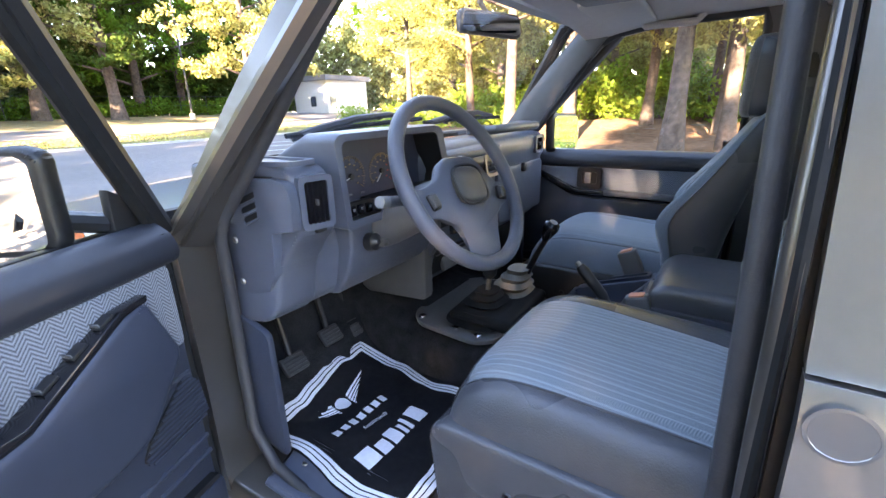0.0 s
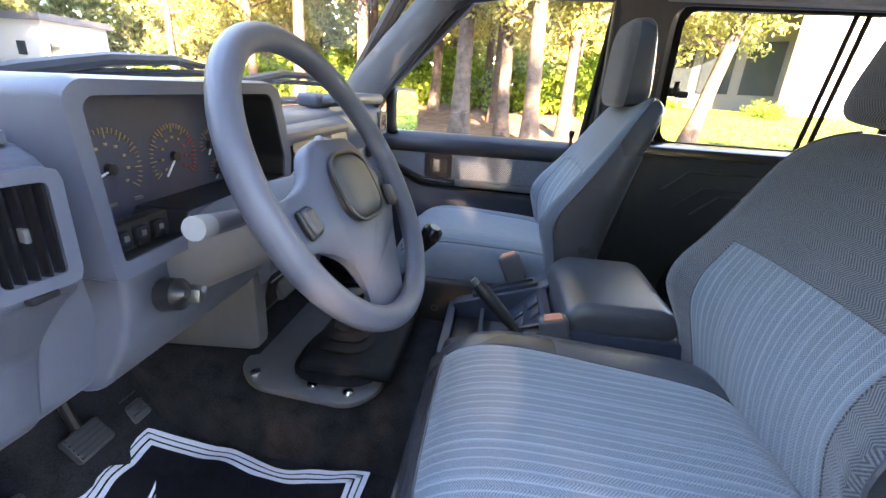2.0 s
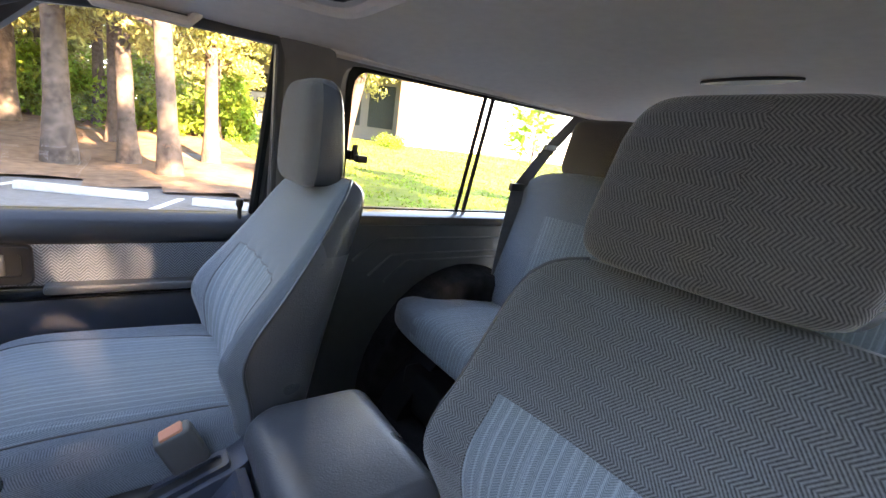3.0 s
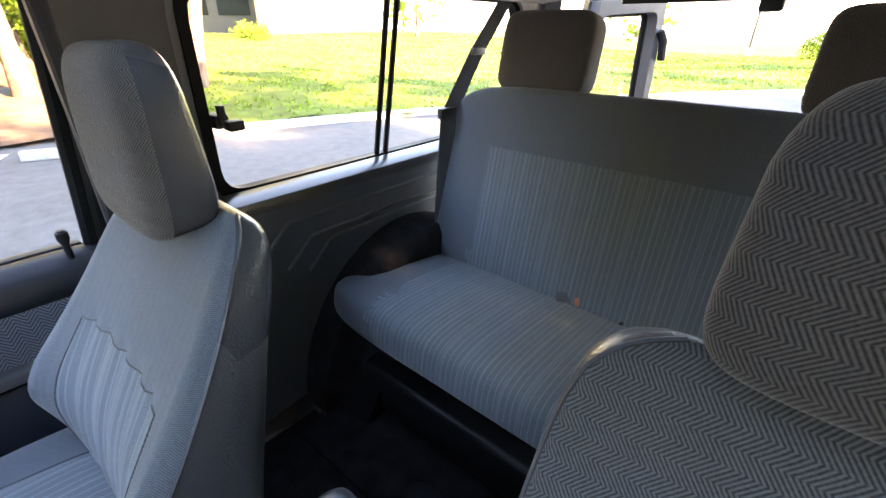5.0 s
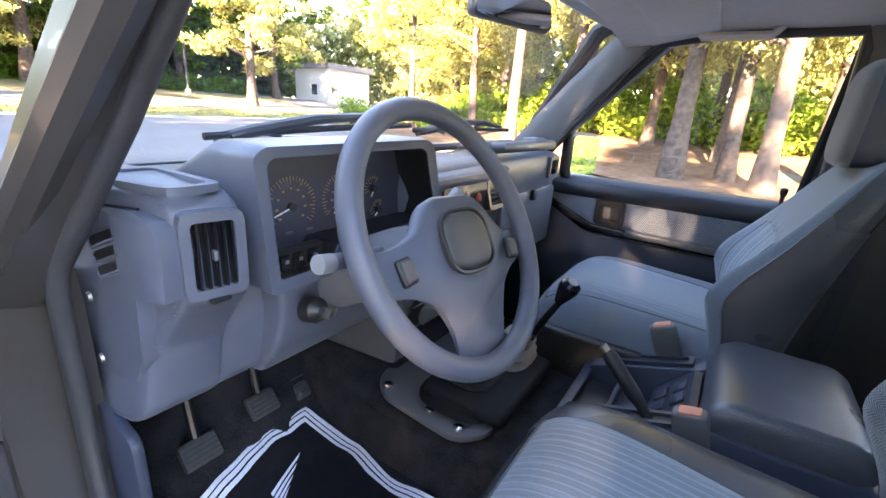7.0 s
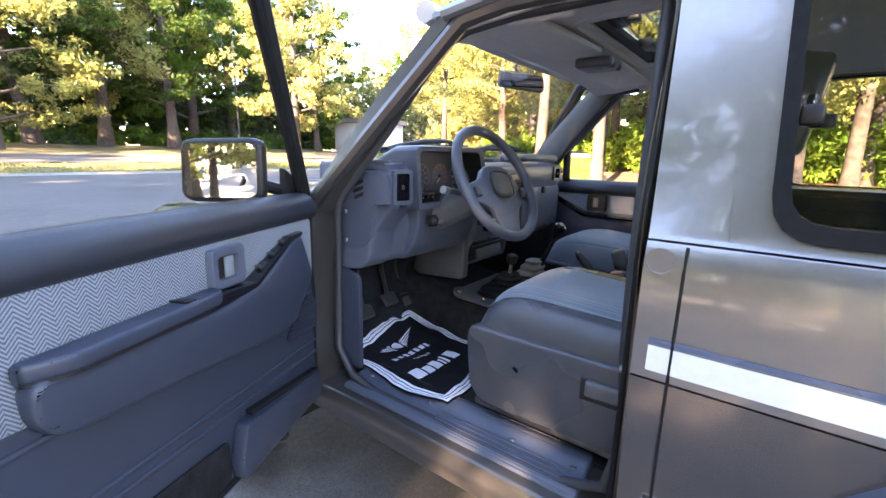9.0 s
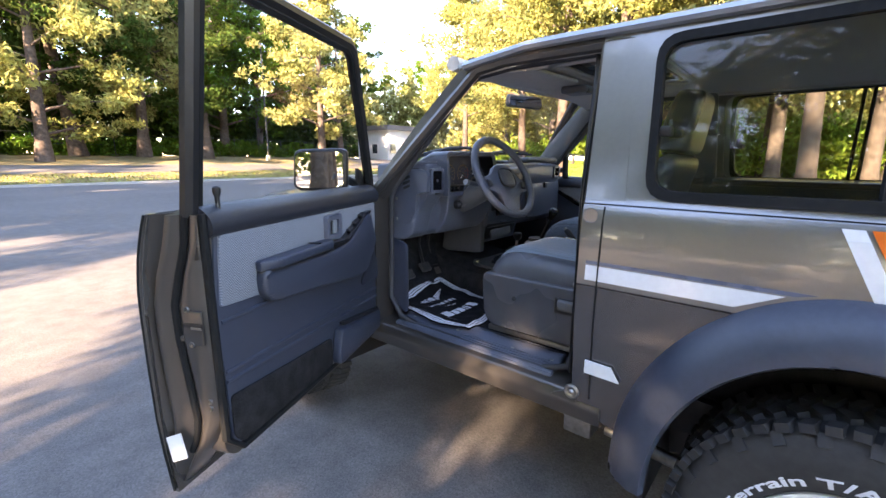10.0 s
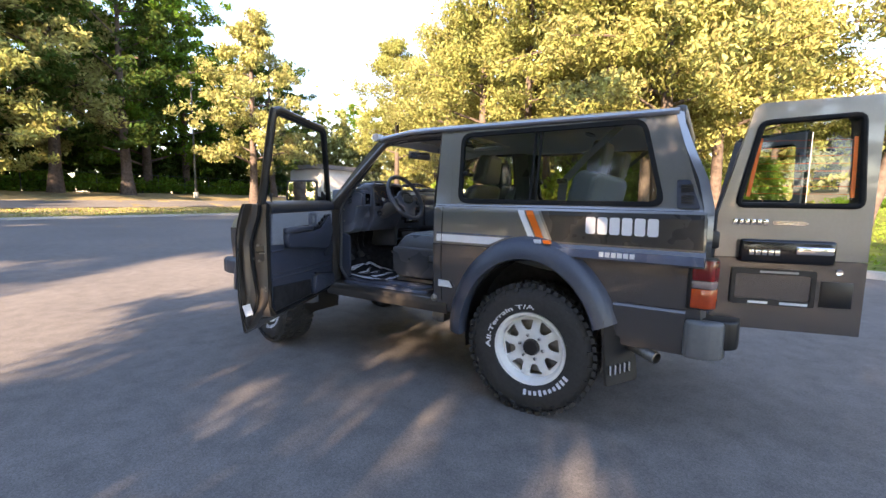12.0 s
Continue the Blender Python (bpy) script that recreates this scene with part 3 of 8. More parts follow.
# floor pan, sills, rear body, chassis
part("floor_pan", one(box, (0, 0.45, 0.60), (1.28, 2.70, 0.05)), BLACK, car, "dark steel floor pan", smooth=0)
for side in (-1, 1):
    bm = bmesh.new()
    prism(bm, rounded([(side * 0.80, 0.50), (side * 0.815, 0.56), (side * 0.80, 0.600), (side * 0.64, 0.628), (side * 0.64, 0.50)], 0.01), "y", 0.62, 1.76)
    part("sill", bm, JAMB, car, "grey painted door sill")
    part("frame_rail", one(box, (side * 0.45, 0.9, 0.48), (0.09, 3.6, 0.13), 0.01), BLACK, car, "black chassis rail")
    part("firewall_side", one(prism, [(1.70, 0.56), (1.78, 0.56), (1.78, 1.22), (1.70, 1.22)], "x", side * 0.81, side * 0.70), JAMB, car, "painted panel behind the front wing", smooth=0)
part("bulkhead", one(box, (0, 1.93, 0.90), (1.48, 0.03, 0.66)), BLACK, car, "dark engine bulkhead", smooth=0)
for y in (0.0, 2.40):
    bm = bmesh.new()
    tube(bm, [(-0.66, y, Z_HUB), (0.66, y, Z_HUB)], 0.05, 12)
    lathe(bm, [(0.02, -0.12), (0.13, -0.07), (0.15, 0), (0.13, 0.07), (0.02, 0.12)], Matrix.Translation((0.15, y, Z_HUB)) @ rot(90).to_4x4(), 16)
    part("axle", bm, BLACK, car, "black solid axle")


def letters(body, size, deep=0.001):
    """Words as a flat mesh, from x = 0 to the right."""
    c = bpy.data.curves.new("words", "FONT")
    c.body, c.size, c.extrude, c.offset = body, size, deep, size * 0.02
    ob = bpy.data.objects.new("words", c)
    me = bpy.data.meshes.new_from_object(ob)
    bpy.data.objects.remove(ob)
    return me


# wheels
def wheel(at, side, steer=0):
    m = Matrix.Translation(at) @ rot(0, 0, steer).to_4x4() @ rot(0, -90 if side < 0 else 90, 0).to_4x4()
    hubless = bmesh.new()
    prof = [(0.222, -0.10), (0.232, -0.118), (0.30, -0.132), (0.345, -0.128), (0.372, -0.112), (0.384, -0.09), (0.386, 0.0), (0.384, 0.09), (0.372, 0.112), (0.345, 0.128), (0.30, 0.132), (0.232, 0.118), (0.222, 0.10)]
    lathe(hubless, prof + [(0.205, 0.08), (0.205, -0.08), (0.222, -0.10)], m, 56, False)
    tyre_ob = part("wheel", hubless, RUBBER, car, "black all-terrain tyre with raised white lettering", 40)
    tread = bmesh.new()
    K = 52
    for k in range(K):
        a = 2 * math.pi * k / K
        for j, (w, h0, ln, da, tw) in enumerate(((0.055, -0.098, 0.030, 0.0, 12), (0.05, -0.038, 0.026, 0.5, -28), (0.05, 0.038, 0.026, 0.0, 28), (0.055, 0.098, 0.030, 0.5, -12))):
            t = bmesh.new()
            bmesh.ops.create_cube(t, size=1)
            bmesh.ops.scale(t, vec=(0.022, ln, w), verts=t.verts)
            aa = a + da * 2 * math.pi / K
            r = 0.388 - (0.004 if j in (0, 3) else 0)
            tm = rot(0, 0, math.degrees(aa)).to_4x4() @ Matrix.Translation((r, 0, h0)) @ rot(tw, (10 if j == 3 else -10 if j == 0 else 0), 0).to_4x4()
            merge(tread, t, m @ tm)
        if k % 2 == 0:
            for sg in (1, -1):
                t = bmesh.new()
                bmesh.ops.create_cube(t, size=1)
                bmesh.ops.scale(t, vec=(0.034, 0.026, 0.010), verts=t.verts)
                merge(tread, t, m @ rot(0, 0, math.degrees(a)).to_4x4() @ Matrix.Translation((0.362, 0, sg * 0.120)) @ rot(0, sg * 35, 0).to_4x4())
    tr = part("tread", tread, RUBBER, tyre_ob, "chunky black tread blocks", 0)
    tagged(tr, kind="stuff")
    # raised white marks on the sidewall
    if side < 0:
        word = letters("All-Terrain T/A", 0.037)
        span = max(v.co.x for v in word.vertices)
        for v in word.vertices:
            a = radians(97) - v.co.x / span * radians(104)
            r = 0.248 + v.co.y
            v.co = m @ Vector((r * math.cos(a), r * math.sin(a), 0.119 + 0.206 * (r - 0.232) + v.co.z))
        word.materials.append(MAT_PRINT)
        wd = new("sidewall_word", word)
        wd.parent = tyre_ob
        tagged(wd, "raised white sidewall words")
    for k in range(10):
        t = bmesh.new()
        bmesh.ops.create_cube(t, size=1)
        bmesh.ops.scale(t, vec=(0.034 if k in (0, 1, 2, 6, 9) else 0.024, 0.018, 0.004), verts=t.verts)
        t.transform(m @ rot(0, 0, -119 - k * 7.0 + (0 if side < 0 else 180)).to_4x4() @ Matrix.Translation((0.264, 0, 0.1255)) @ rot(0, -11.6, 0).to_4x4())
        part("sidewall_mark", t, MAT_PRINT, tyre_ob, "white raised sidewall mark", 0)
    # rim: barrel, dished disc with eight windows, hub
    rim = bmesh.new()
    lathe(rim, [(0.20, -0.10), (0.208, 0.085), (0.224, 0.104), (0.222, 0.112), (0.206, 0.108), (0.196, 0.085), (0.19, 0.05), (0.186, -0.10)], m, 48, False)
    part("rim", rim, RIM_WHITE, tyre_ob, "white painted steel rim with eight windows")
    holes = []
    for k in range(8):
        a = radians(45 * k + 12)
        pts = rounded([(0.105, -0.016), (0.168, -0.044), (0.172, 0.044), (0.105, 0.016)], 0.012, 3)
        holes.append([(u * math.cos(a) - v * math.sin(a), u * math.sin(a) + v * math.cos(a)) for u, v in pts])
    disc = plate([(0.192 * math.cos(t), 0.192 * math.sin(t)) for t in np.linspace(0, 2 * math.pi, 48, endpoint=False)], holes)
    bmesh.ops.subdivide_edges(disc, edges=disc.edges, cuts=1)
    for v in disc.verts:
        r = math.hypot(v.co.y, v.co.z)
        v.co = (v.co.y, v.co.z, float(np.interp(r, [0.0, 0.07, 0.095, 0.14, 0.18, 0.192], [0.055, 0.055, 0.062, 0.072, 0.062, 0.05])))
    thicken(disc, (0, 0, -0.012))
    disc.transform(m)
    part("disc", disc, RIM_WHITE, tyre_ob, "white dished wheel disc with eight windows")
    hub = bmesh.new()
    lathe(hub, [(0.052, 0.045), (0.05, 0.075), (0.044, 0.088), (0.02, 0.09)], m, 24)
    part("hub", hub, BLACK, tyre_ob, "dark locking hub")
    for k in range(6):
        a = radians(60 * k + 20)
        nut = bmesh.new()
        lathe(nut, [(0.012, 0.055), (0.012, 0.07), (0.007, 0.076)], m @ Matrix.Translation((0.075 * math.cos(a), 0.075 * math.sin(a), 0)), 6)
        part("wheel_nut", nut, CHROME, tyre_ob, "chrome wheel nut", 0)
    part("brake_drum", one(lathe, [(0.02, 0.02), (0.165, 0.02), (0.165, -0.06), (0.02, -0.06)], m, 32), STEEL, tyre_ob, "rusty brake drum")


for side in (-1, 1):
    for y in (0.0, 2.40):
        wheel((side * 0.765, y, Z_HUB), side, -14 if y > 1 else 0)


# ---- doors ----
def driver_armrest(sub):
    """A deep armrest with a rounded rear end and a slanted front, its padded top and its switch panel."""
    def taper(bm):
        for v in bm.verts:
            if v.co.x > 0.115:
                v.co.x -= 0.020 * ramp((v.co.y + 0.34) / 0.24) + 0.012 * ramp((-0.76 - v.co.y) / 0.08) * (v.co.x > 0.13)
        return bm

    arm = bmesh.new()
    side_view = [(-0.140, 1.150), (-0.188, 1.145), (-0.365, 1.068), (-0.47, 1.054), (-0.828, 1.068), (-0.840, 1.05), (-0.838, 1.00), (-0.812, 0.970), (-0.60, 0.950), (-0.30, 0.912), (-0.195, 0.912), (-0.085, 1.02)]
    prism(arm, rounded(side_view, 0.022, 4), "x", 0.098, 0.150, 0.012, 3)
    sub("armrest", taper(arm), TRIM, "moulded dark armrest and pull")
    pad = bmesh.new()
    prism(pad, rounded([(0.104, -0.475), (0.146, -0.475), (0.155, -0.52), (0.157, -0.80), (0.140, -0.845), (0.104, -0.845)], 0.020, 4), "z", 1.064, 1.094, 0.008, 3)
    sub("armrest_pad", taper(pad), TRIM, "padded armrest top")
    sub("pad_gap", taper(one(prism, rounded([(0.104, -0.47), (0.144, -0.47), (0.1525, -0.52), (0.1545, -0.798), (0.138, -0.842), (0.104, -0.842)], 0.020, 4), "z", 1.060, 1.066)), BLACK, "dark joint below the padded top")
    sw = bmesh.new()
    prism(sw, [(-0.134, 1.158), (-0.194, 1.154), (-0.368, 1.077), (-0.475, 1.082), (-0.58, 1.099), (-0.58, 1.090), (-0.47, 1.056), (-0.365, 1.064), (-0.190, 1.140), (-0.136, 1.146)], "x", 0.106, 0.146, 0.003)
    sub("switch_panel", taper(sw), GLOSS_BLACK, "glossy black switch panel")
    for yy in (-0.216, -0.266, -0.316):
        zz = float(np.interp(-yy, [0.194, 0.368], [1.155, 1.078]))
        sub("window_switch", one(box, (0.119, yy, zz + 0.002), (0.018, 0.030, 0.006), 0.002, 2, rot(24, 0, 0)), BLACK, "black rocker switch")
        sub("switch_edge", one(box, (0.119, yy - 0.013, zz + 0.002), (0.016, 0.003, 0.007), 0.001, 2, rot(24, 0, 0)), TRIM_GREY, "pale edge of the switch")


def pull_ledge(sub):
    """A flat pull: a dark strip that falls from the front, then runs level to the back."""
    strip = bmesh.new()
    prism(strip, rounded([(-0.165, 1.175), (-0.185, 1.185), (-0.40, 1.090), (-0.955, 1.076), (-0.955, 1.055), (-0.39, 1.062), (-0.36, 1.072)], 0.008, 3), "x", 0.100, 0.124, 0.004)
    sub("pull_strip", strip, GLOSS_BLACK, "dark slanted pull strip")
    ledge = bmesh.new()
    prism(ledge, rounded([(-0.52, 1.094), (-0.95, 1.088), (-0.95, 1.066), (-0.52, 1.072)], 0.008, 3), "x", 0.100, 0.140, 0.006)
    sub("pull_ledge", ledge, TRIM_GREY, "grey pull ledge")
    low = bmesh.new()
    prism(low, rounded([(-0.12, 1.165), (-0.17, 1.17), (-0.385, 1.056), (-0.95, 1.05), (-0.96, 0.80), (-0.12, 0.80)], 0.03, 4), "x", 0.098, 0.116, 0.006)
    sub("lower_panel", low, TRIM, "moulded dark lower door panel")


def door(side, matrix, name, label):
    """A front door in its own axes: y runs from the hinge (0) back to -1.03, x from the outer skin (0) to the inner trim (0.10)."""
    fix = (lambda bm: bm) if side < 0 else mirrored
    shell = bmesh.new()
    prism(shell, rounded([(-0.03, 0.575), (-0.03, 1.24), (-0.985, 1.24), (-0.985, 0.60), (-0.95, 0.565)], 0.03), "x", -0.025 if side < 0 else 0.005, 0.085, 0.006)
    root = part(name, fix(shell), JAMB, car, label)
    root.matrix_world = matrix

    def sub(n, bm, mat, lab="", **kw):
        return part(n, fix(bm), mat, root, lab, **kw)

    def skin_x(z):
        """The outer skin, which bulges at the waist and tucks in at the top."""
        if side > 0:
            return 0.815 - half_width(z)
        return float(np.interp(z, [0.48, 0.60, 0.70, 0.85, 1.0, 1.06, 1.14, 1.20, 1.24], [-0.046, -0.066, -0.076, -0.080, -0.081, -0.078, -0.064, -0.046, -0.030]))

    # outer skin, two colours, with the flange that stands past the shell
    for nm, z0, z1, mat, lab in (("outer_skin_lower", 0.488, 0.985, PAINT_DARK, "dark grey outer skin"), ("outer_skin_upper", 0.989, 1.24, PAINT, "silver outer skin")):
        sk = plate([(-0.02, z0), (-0.02, z1), (-1.033, z1), (-1.033, z0)], (), CUTS)
        for v in sk.verts:
            v.co.x = skin_x(v.co.z)
        thicken(sk, (0.012, 0, 0))
        sub(nm, sk, mat, lab)
    # folded rear edge: the outer flange, a hollow, a rounded ridge, the rubber strip, a second ridge, the latch face
    edge = bmesh.new()
    zs = [0.495, 0.52, 0.56, 0.60, 0.63, 0.66, 0.70, 0.75, 0.80, 0.86, 0.92, 0.97, 1.01, 1.05, 1.09, 1.13, 1.17, 1.21, 1.238]

    def along(z, *v):
        return float(np.interp(z, [0.66, 0.80, 0.92, 1.01, 1.09, 1.16, 1.238], v))

    secs, strip = [], []
    for z in zs:
        o_ = skin_x(z)
        k = float(np.interp(z, [0.495, 0.56, 0.63, 0.70], [0.05, 0.42, 0.80, 1.0]))
        r1 = along(z, -0.028, -0.040, -0.046, -0.046, -0.026, 0.002, 0.022) if side < 0 else o_ + 0.030
        s_ = along(z, 0.030, 0.012, -0.004, -0.006, 0.018, 0.044, 0.054) if side < 0 else o_ + 0.052
        deep = k * (0.030 if z < 1.02 else 0.040)
        row = [(o_ - 0.002, -1.036), (o_ + 0.007, -1.038), (o_ + 0.011, -1.030), (0.5 * (o_ + r1), -1.030 + deep), (r1 - 0.012, -1.026 + deep), (r1 - 0.003, -1.024), (r1 + 0.006, -1.026), (r1 + 0.014, -1.020), (s_ - 0.010, -1.002), (s_ + 0.010, -1.000), (s_ + 0.020, -1.008), (s_ + 0.032, -1.014), (max(s_ + 0.044, 0.058), -1.010), (0.080, -1.000), (0.094, -0.985), (0.094, -0.93), (o_ + 0.012, -0.93)]
        secs.append([(o_ + (x - o_) * k, y, z) for x, y in row])
        strip.append((o_ + (s_ - o_) * k, -1.003, z))
    loft(edge, secs)
    sub("edge_fold", edge, JAMB, "folded grey-brown rear edge of the door", smooth=60)
    if side < 0:
        sub("edge_seal", one(tube, [q for q in strip if q[2] > 0.57], 0.0095, 8), SEAL, "black rubber strip down the door edge")
        sub("flange_seal", one(tube, [(skin_x(z) + 0.004, -1.0385, z) for z in zs], 0.0032, 6), SEAL, "dark sealed seam of the outer flange")
        for x_, y_, z_ in ((0.040, -1.012, 1.005), (0.012, -1.004, 0.925), (0.046, -1.012, 0.915), (0.070, -1.002, 0.757), (0.070, -1.002, 0.738)):
            sub("edge_screw", one(lathe, [(0.0085, 0), (0.0075, 0.005), (0.003, 0.004), (0.002, 0.001)], Matrix.Translation((x_, y_, z_)) @ rot(90).to_4x4(), 12), STEEL, "small steel screw")
        sub("drain_hole", one(lathe, [(0.008, 0.001), (0.006, 0.003)], Matrix.Translation((0.000, -0.998, 1.205)) @ rot(90).to_4x4(), 12), BLACK, "dark oval hole in the edge")
    seal_line = [(0.092, -0.045, 1.24), (0.092, -0.045, 0.62), (0.092, -0.10, 0.585), (0.092, -0.93, 0.585), (0.092, -0.985, 0.64), (0.092, -0.99, 1.24)]
    sub("door_seal", one(tube, seal_line, 0.011, 8), SEAL, "black rubber door seal")
    latch = part("latch", fix(one(box, (0.052, -1.010, 0.958), (0.060, 0.010, 0.090), 0.006)), JAMB, root, "painted latch plate")
    part("latch_slot", fix(one(box, (0.056, -1.0155, 0.966), (0.056, 0.004, 0.012), 0.001)), BLACK, latch, "dark latch slot")
    part("latch_claw", fix(one(box, (0.066, -1.0165, 0.960), (0.030, 0.005, 0.007), 0.001)), STEEL, latch, "steel latch claw")
    if side < 0:
        sub("edge_sticker", one(box, (-0.020, -1.036, 0.628), (0.046, 0.003, 0.066), 0, 2, rot(-12, -22, 8)), WHITE, "white sticker on the door's bottom corner", smooth=0)
    # inner trim
    trim = bmesh.new()
    prism(trim, rounded([(-0.05, 0.60), (-0.05, 1.235), (-0.965, 1.235), (-0.985, 1.0), (-0.965, 0.62), (-0.93, 0.60)], 0.03), "x", 0.085, 0.100, 0.004)
    sub("trim_panel", trim, TRIM, "dark blue-grey vinyl door trim")
    rail = bmesh.new()
    prism(rail, rounded([(0.055, 1.18), (0.108, 1.182), (0.118, 1.205), (0.108, 1.235), (0.075, 1.258), (0.05, 1.258)], 0.012, 4), "y", -0.03, -0.985)
    sub("top_rail", rail, TRIM_DARK, "padded dark top rail")
    cloth = bmesh.new()
    prism(cloth, rounded([(-0.055, 1.02), (-0.055, 1.182), (-0.958, 1.186), (-0.974, 1.004), (-0.80, 0.992), (-0.5, 1.02)], 0.012), "x", 0.098, 0.106, 0.003)
    sub("cloth_inset", cloth, DOOR_CLOTH, "grey herringbone cloth inset")
    # pressed lines in the lower trim
    for y0, z0, z1 in ((-0.06, 0.955, 0.963), (-0.05, 0.792, 0.826), (-0.05, 0.752, 0.800)):
        ln = bmesh.new()
        tube(ln, [(0.098, y0, z0), (0.0995, -0.5, 0.5 * (z0 + z1)), (0.098, -0.972, z1)], 0.007, 8)
        sub("pressed_line", ln, TRIM)
    if side < 0:
        driver_armrest(sub)
    else:
        pull_ledge(sub)
    # handle in its cup
    big = rounded([(-0.40, 1.095), (-0.40, 1.185), (-0.505, 1.185), (-0.505, 1.095)], 0.015)
    small = rounded([(-0.425, 1.115), (-0.425, 1.165), (-0.485, 1.165), (-0.485, 1.115)], 0.010)
    cup_y, cup_z = (-0.428, 1.128) if side < 0 else (-0.4525, 1.14)
    def ring_at(pts, x, k=1.0):
        return [(x, cup_y + (y + 0.4525) * k, cup_z + (z - 1.14) * k) for y, z in pts]
    bez = bmesh.new()
    loft(bez, [ring_at(big, 0.102), ring_at(big, 0.118), ring_at(big, 0.123, 0.95), ring_at(small, 0.122, 1.06), ring_at(small, 0.116), ring_at(small, 0.104)], caps=False)
    sub("handle_cup", bez, DASH if side < 0 else BLACK, "blue-grey handle surround" if side < 0 else "black handle surround")
    sub("cup_back", one(box, (0.107, cup_y, cup_z), (0.006, 0.07, 0.06)), BLACK, "dark handle recess", smooth=0)
    sub("inner_handle", one(box, (0.115, cup_y + 0.006, cup_z), (0.010, 0.026, 0.048), 0.004), GREY_STALK if side < 0 else TRIM_GREY, "grey inner door handle")
    # pocket, carpet and loudspeaker grille
    pocket = bmesh.new()
    prism(pocket, rounded([(-0.05, 0.690), (-0.395, 0.738), (-0.432, 0.740), (-0.455, 0.66), (-0.455, 0.605), (-0.05, 0.605)], 0.012, 3), "x", 0.10, 0.140, 0.008)
    for v in pocket.verts:
        if v.co.x > 0.11:
            v.co.x -= 0.018 * ramp((v.co.y + 0.20) / 0.15)
    sub("door_pocket", pocket, TRIM, "moulded map pocket")
    sub("pocket_mouth", one(prism, [(-0.065, 0.703), (-0.39, 0.750), (-0.39, 0.738), (-0.065, 0.691)], "x", 0.099, 0.120), BLACK, "dark pocket mouth", smooth=0)
    cp = bmesh.new()
    prism(cp, rounded([(-0.46, 0.712), (-0.968, 0.758), (-0.968, 0.64), (-0.94, 0.606), (-0.46, 0.606)], 0.012, 3), "x", 0.100, 0.107, 0.002)
    sub("carpet_patch", cp, CARPET, "black carpet patch on the lower door")
    grille = [(-0.076, 0.958), (-0.045, 0.925), (-0.036, 0.850), (-0.055, 0.836), (-0.180, 0.836), (-0.205, 0.855), (-0.180, 0.885)]
    sub("speaker_plate", one(prism, rounded(grille, 0.012, 3), "x", 0.099, 0.1045, 0.002), BLACK, "dark speaker opening")
    for k in range(13):
        z = 0.841 + k * 0.0092
        y0 = float(np.interp(z, [0.836, 0.850, 0.925, 0.958], [-0.050, -0.038, -0.047, -0.074]))
        y1 = float(np.interp(z, [0.836, 0.855, 0.885, 0.958], [-0.182, -0.203, -0.178, -0.080]))
        if y0 - y1 > 0.012:
            sub("grille_slat", one(tube, [(0.106, y0, z), (0.107, 0.5 * (y0 + y1), z + 0.001), (0.106, y1, z)], 0.0028, 6), TRIM)

    # window frame, pane and lock pin; it leans inwards above the belt
    def lean(z):
        return 0.058 + 0.100 * (z - 1.24) / 0.5

    def post(pts, r):
        return one(tube, [(lean(z), y, z) for y, z in pts], r, 8)

    loop = [(0.005, 1.235), (-0.16, 1.49), (-0.32, 1.735), (-0.36, 1.757), (-0.965, 1.765), (-1.015, 1.752), (-1.020, 1.70), (-0.992, 1.235)]
    sub("window_frame", post(loop, 0.021), BLACK, "black window frame")
    inner = [(-0.02, 1.245), (-0.175, 1.485), (-0.335, 1.718), (-0.37, 1.738), (-0.955, 1.745), (-0.995, 1.732), (-0.998, 1.70), (-0.970, 1.245)]
    sub("glass_channel", post(inner, 0.014), SEAL, "black rubber glass channel")
    pane_bm = plate([(y, z) for y, z in inner], (), CUTS)
    for v in pane_bm.verts:
        v.co.x = lean(v.co.z)
    g = sub("window_pane", pane_bm, GLASS, "clear side window")
    g.visible_shadow = False
    pin = bmesh.new()
    lathe(pin, [(0.008, 1.245), (0.006, 1.25), (0.006, 1.275), (0.010, 1.285), (0.010, 1.298), (0.006, 1.302)], Matrix.Translation((0.085, -0.930, 0)), 10)
    sub("lock_pin", pin, BLACK, "black lock pin")
    quarter = bmesh.new()
    prism(quarter, [(0.0, 1.235), (-0.09, 1.235), (-0.085, 1.33), (-0.05, 1.31)], "x", 0.03, 0.05, 0.004)
    sub("mirror_base", quarter, BLACK, "black mirror base")
    # outer mirror on its arm
    turn_m = Matrix.Translation((-0.072, -0.205, 0) if side < 0 else (0.0, -0.305, 0)) @ rot(0, 0, 12).to_4x4() @ Matrix.Translation((0.15, 0.14, 0))
    sub("mirror_arm", one(tube, [(0.03, -0.07, 1.265), (0.012, -0.12, 1.28), (-0.02, -0.19, 1.30)], 0.018, 8), BLACK, "black mirror arm")
    hs = bmesh.new()
    prism(hs, rounded([(-0.035, 1.238), (-0.03, 1.40), (-0.06, 1.412), (-0.255, 1.405), (-0.265, 1.255), (-0.24, 1.236)], 0.03, 4), "y", -0.135, -0.098, 0.012, 3)
    hs.transform(turn_m)
    sub("mirror_housing", hs, BLACK, "black mirror housing")
    mg = bmesh.new()
    prism(mg, rounded([(-0.05, 1.252), (-0.047, 1.388), (-0.065, 1.398), (-0.245, 1.392), (-0.25, 1.264), (-0.235, 1.250)], 0.022, 4), "y", -0.140, -0.1345)
    mg.transform(turn_m)
    sub("mirror_glass", mg, MIRROR, "mirror glass", smooth=0)
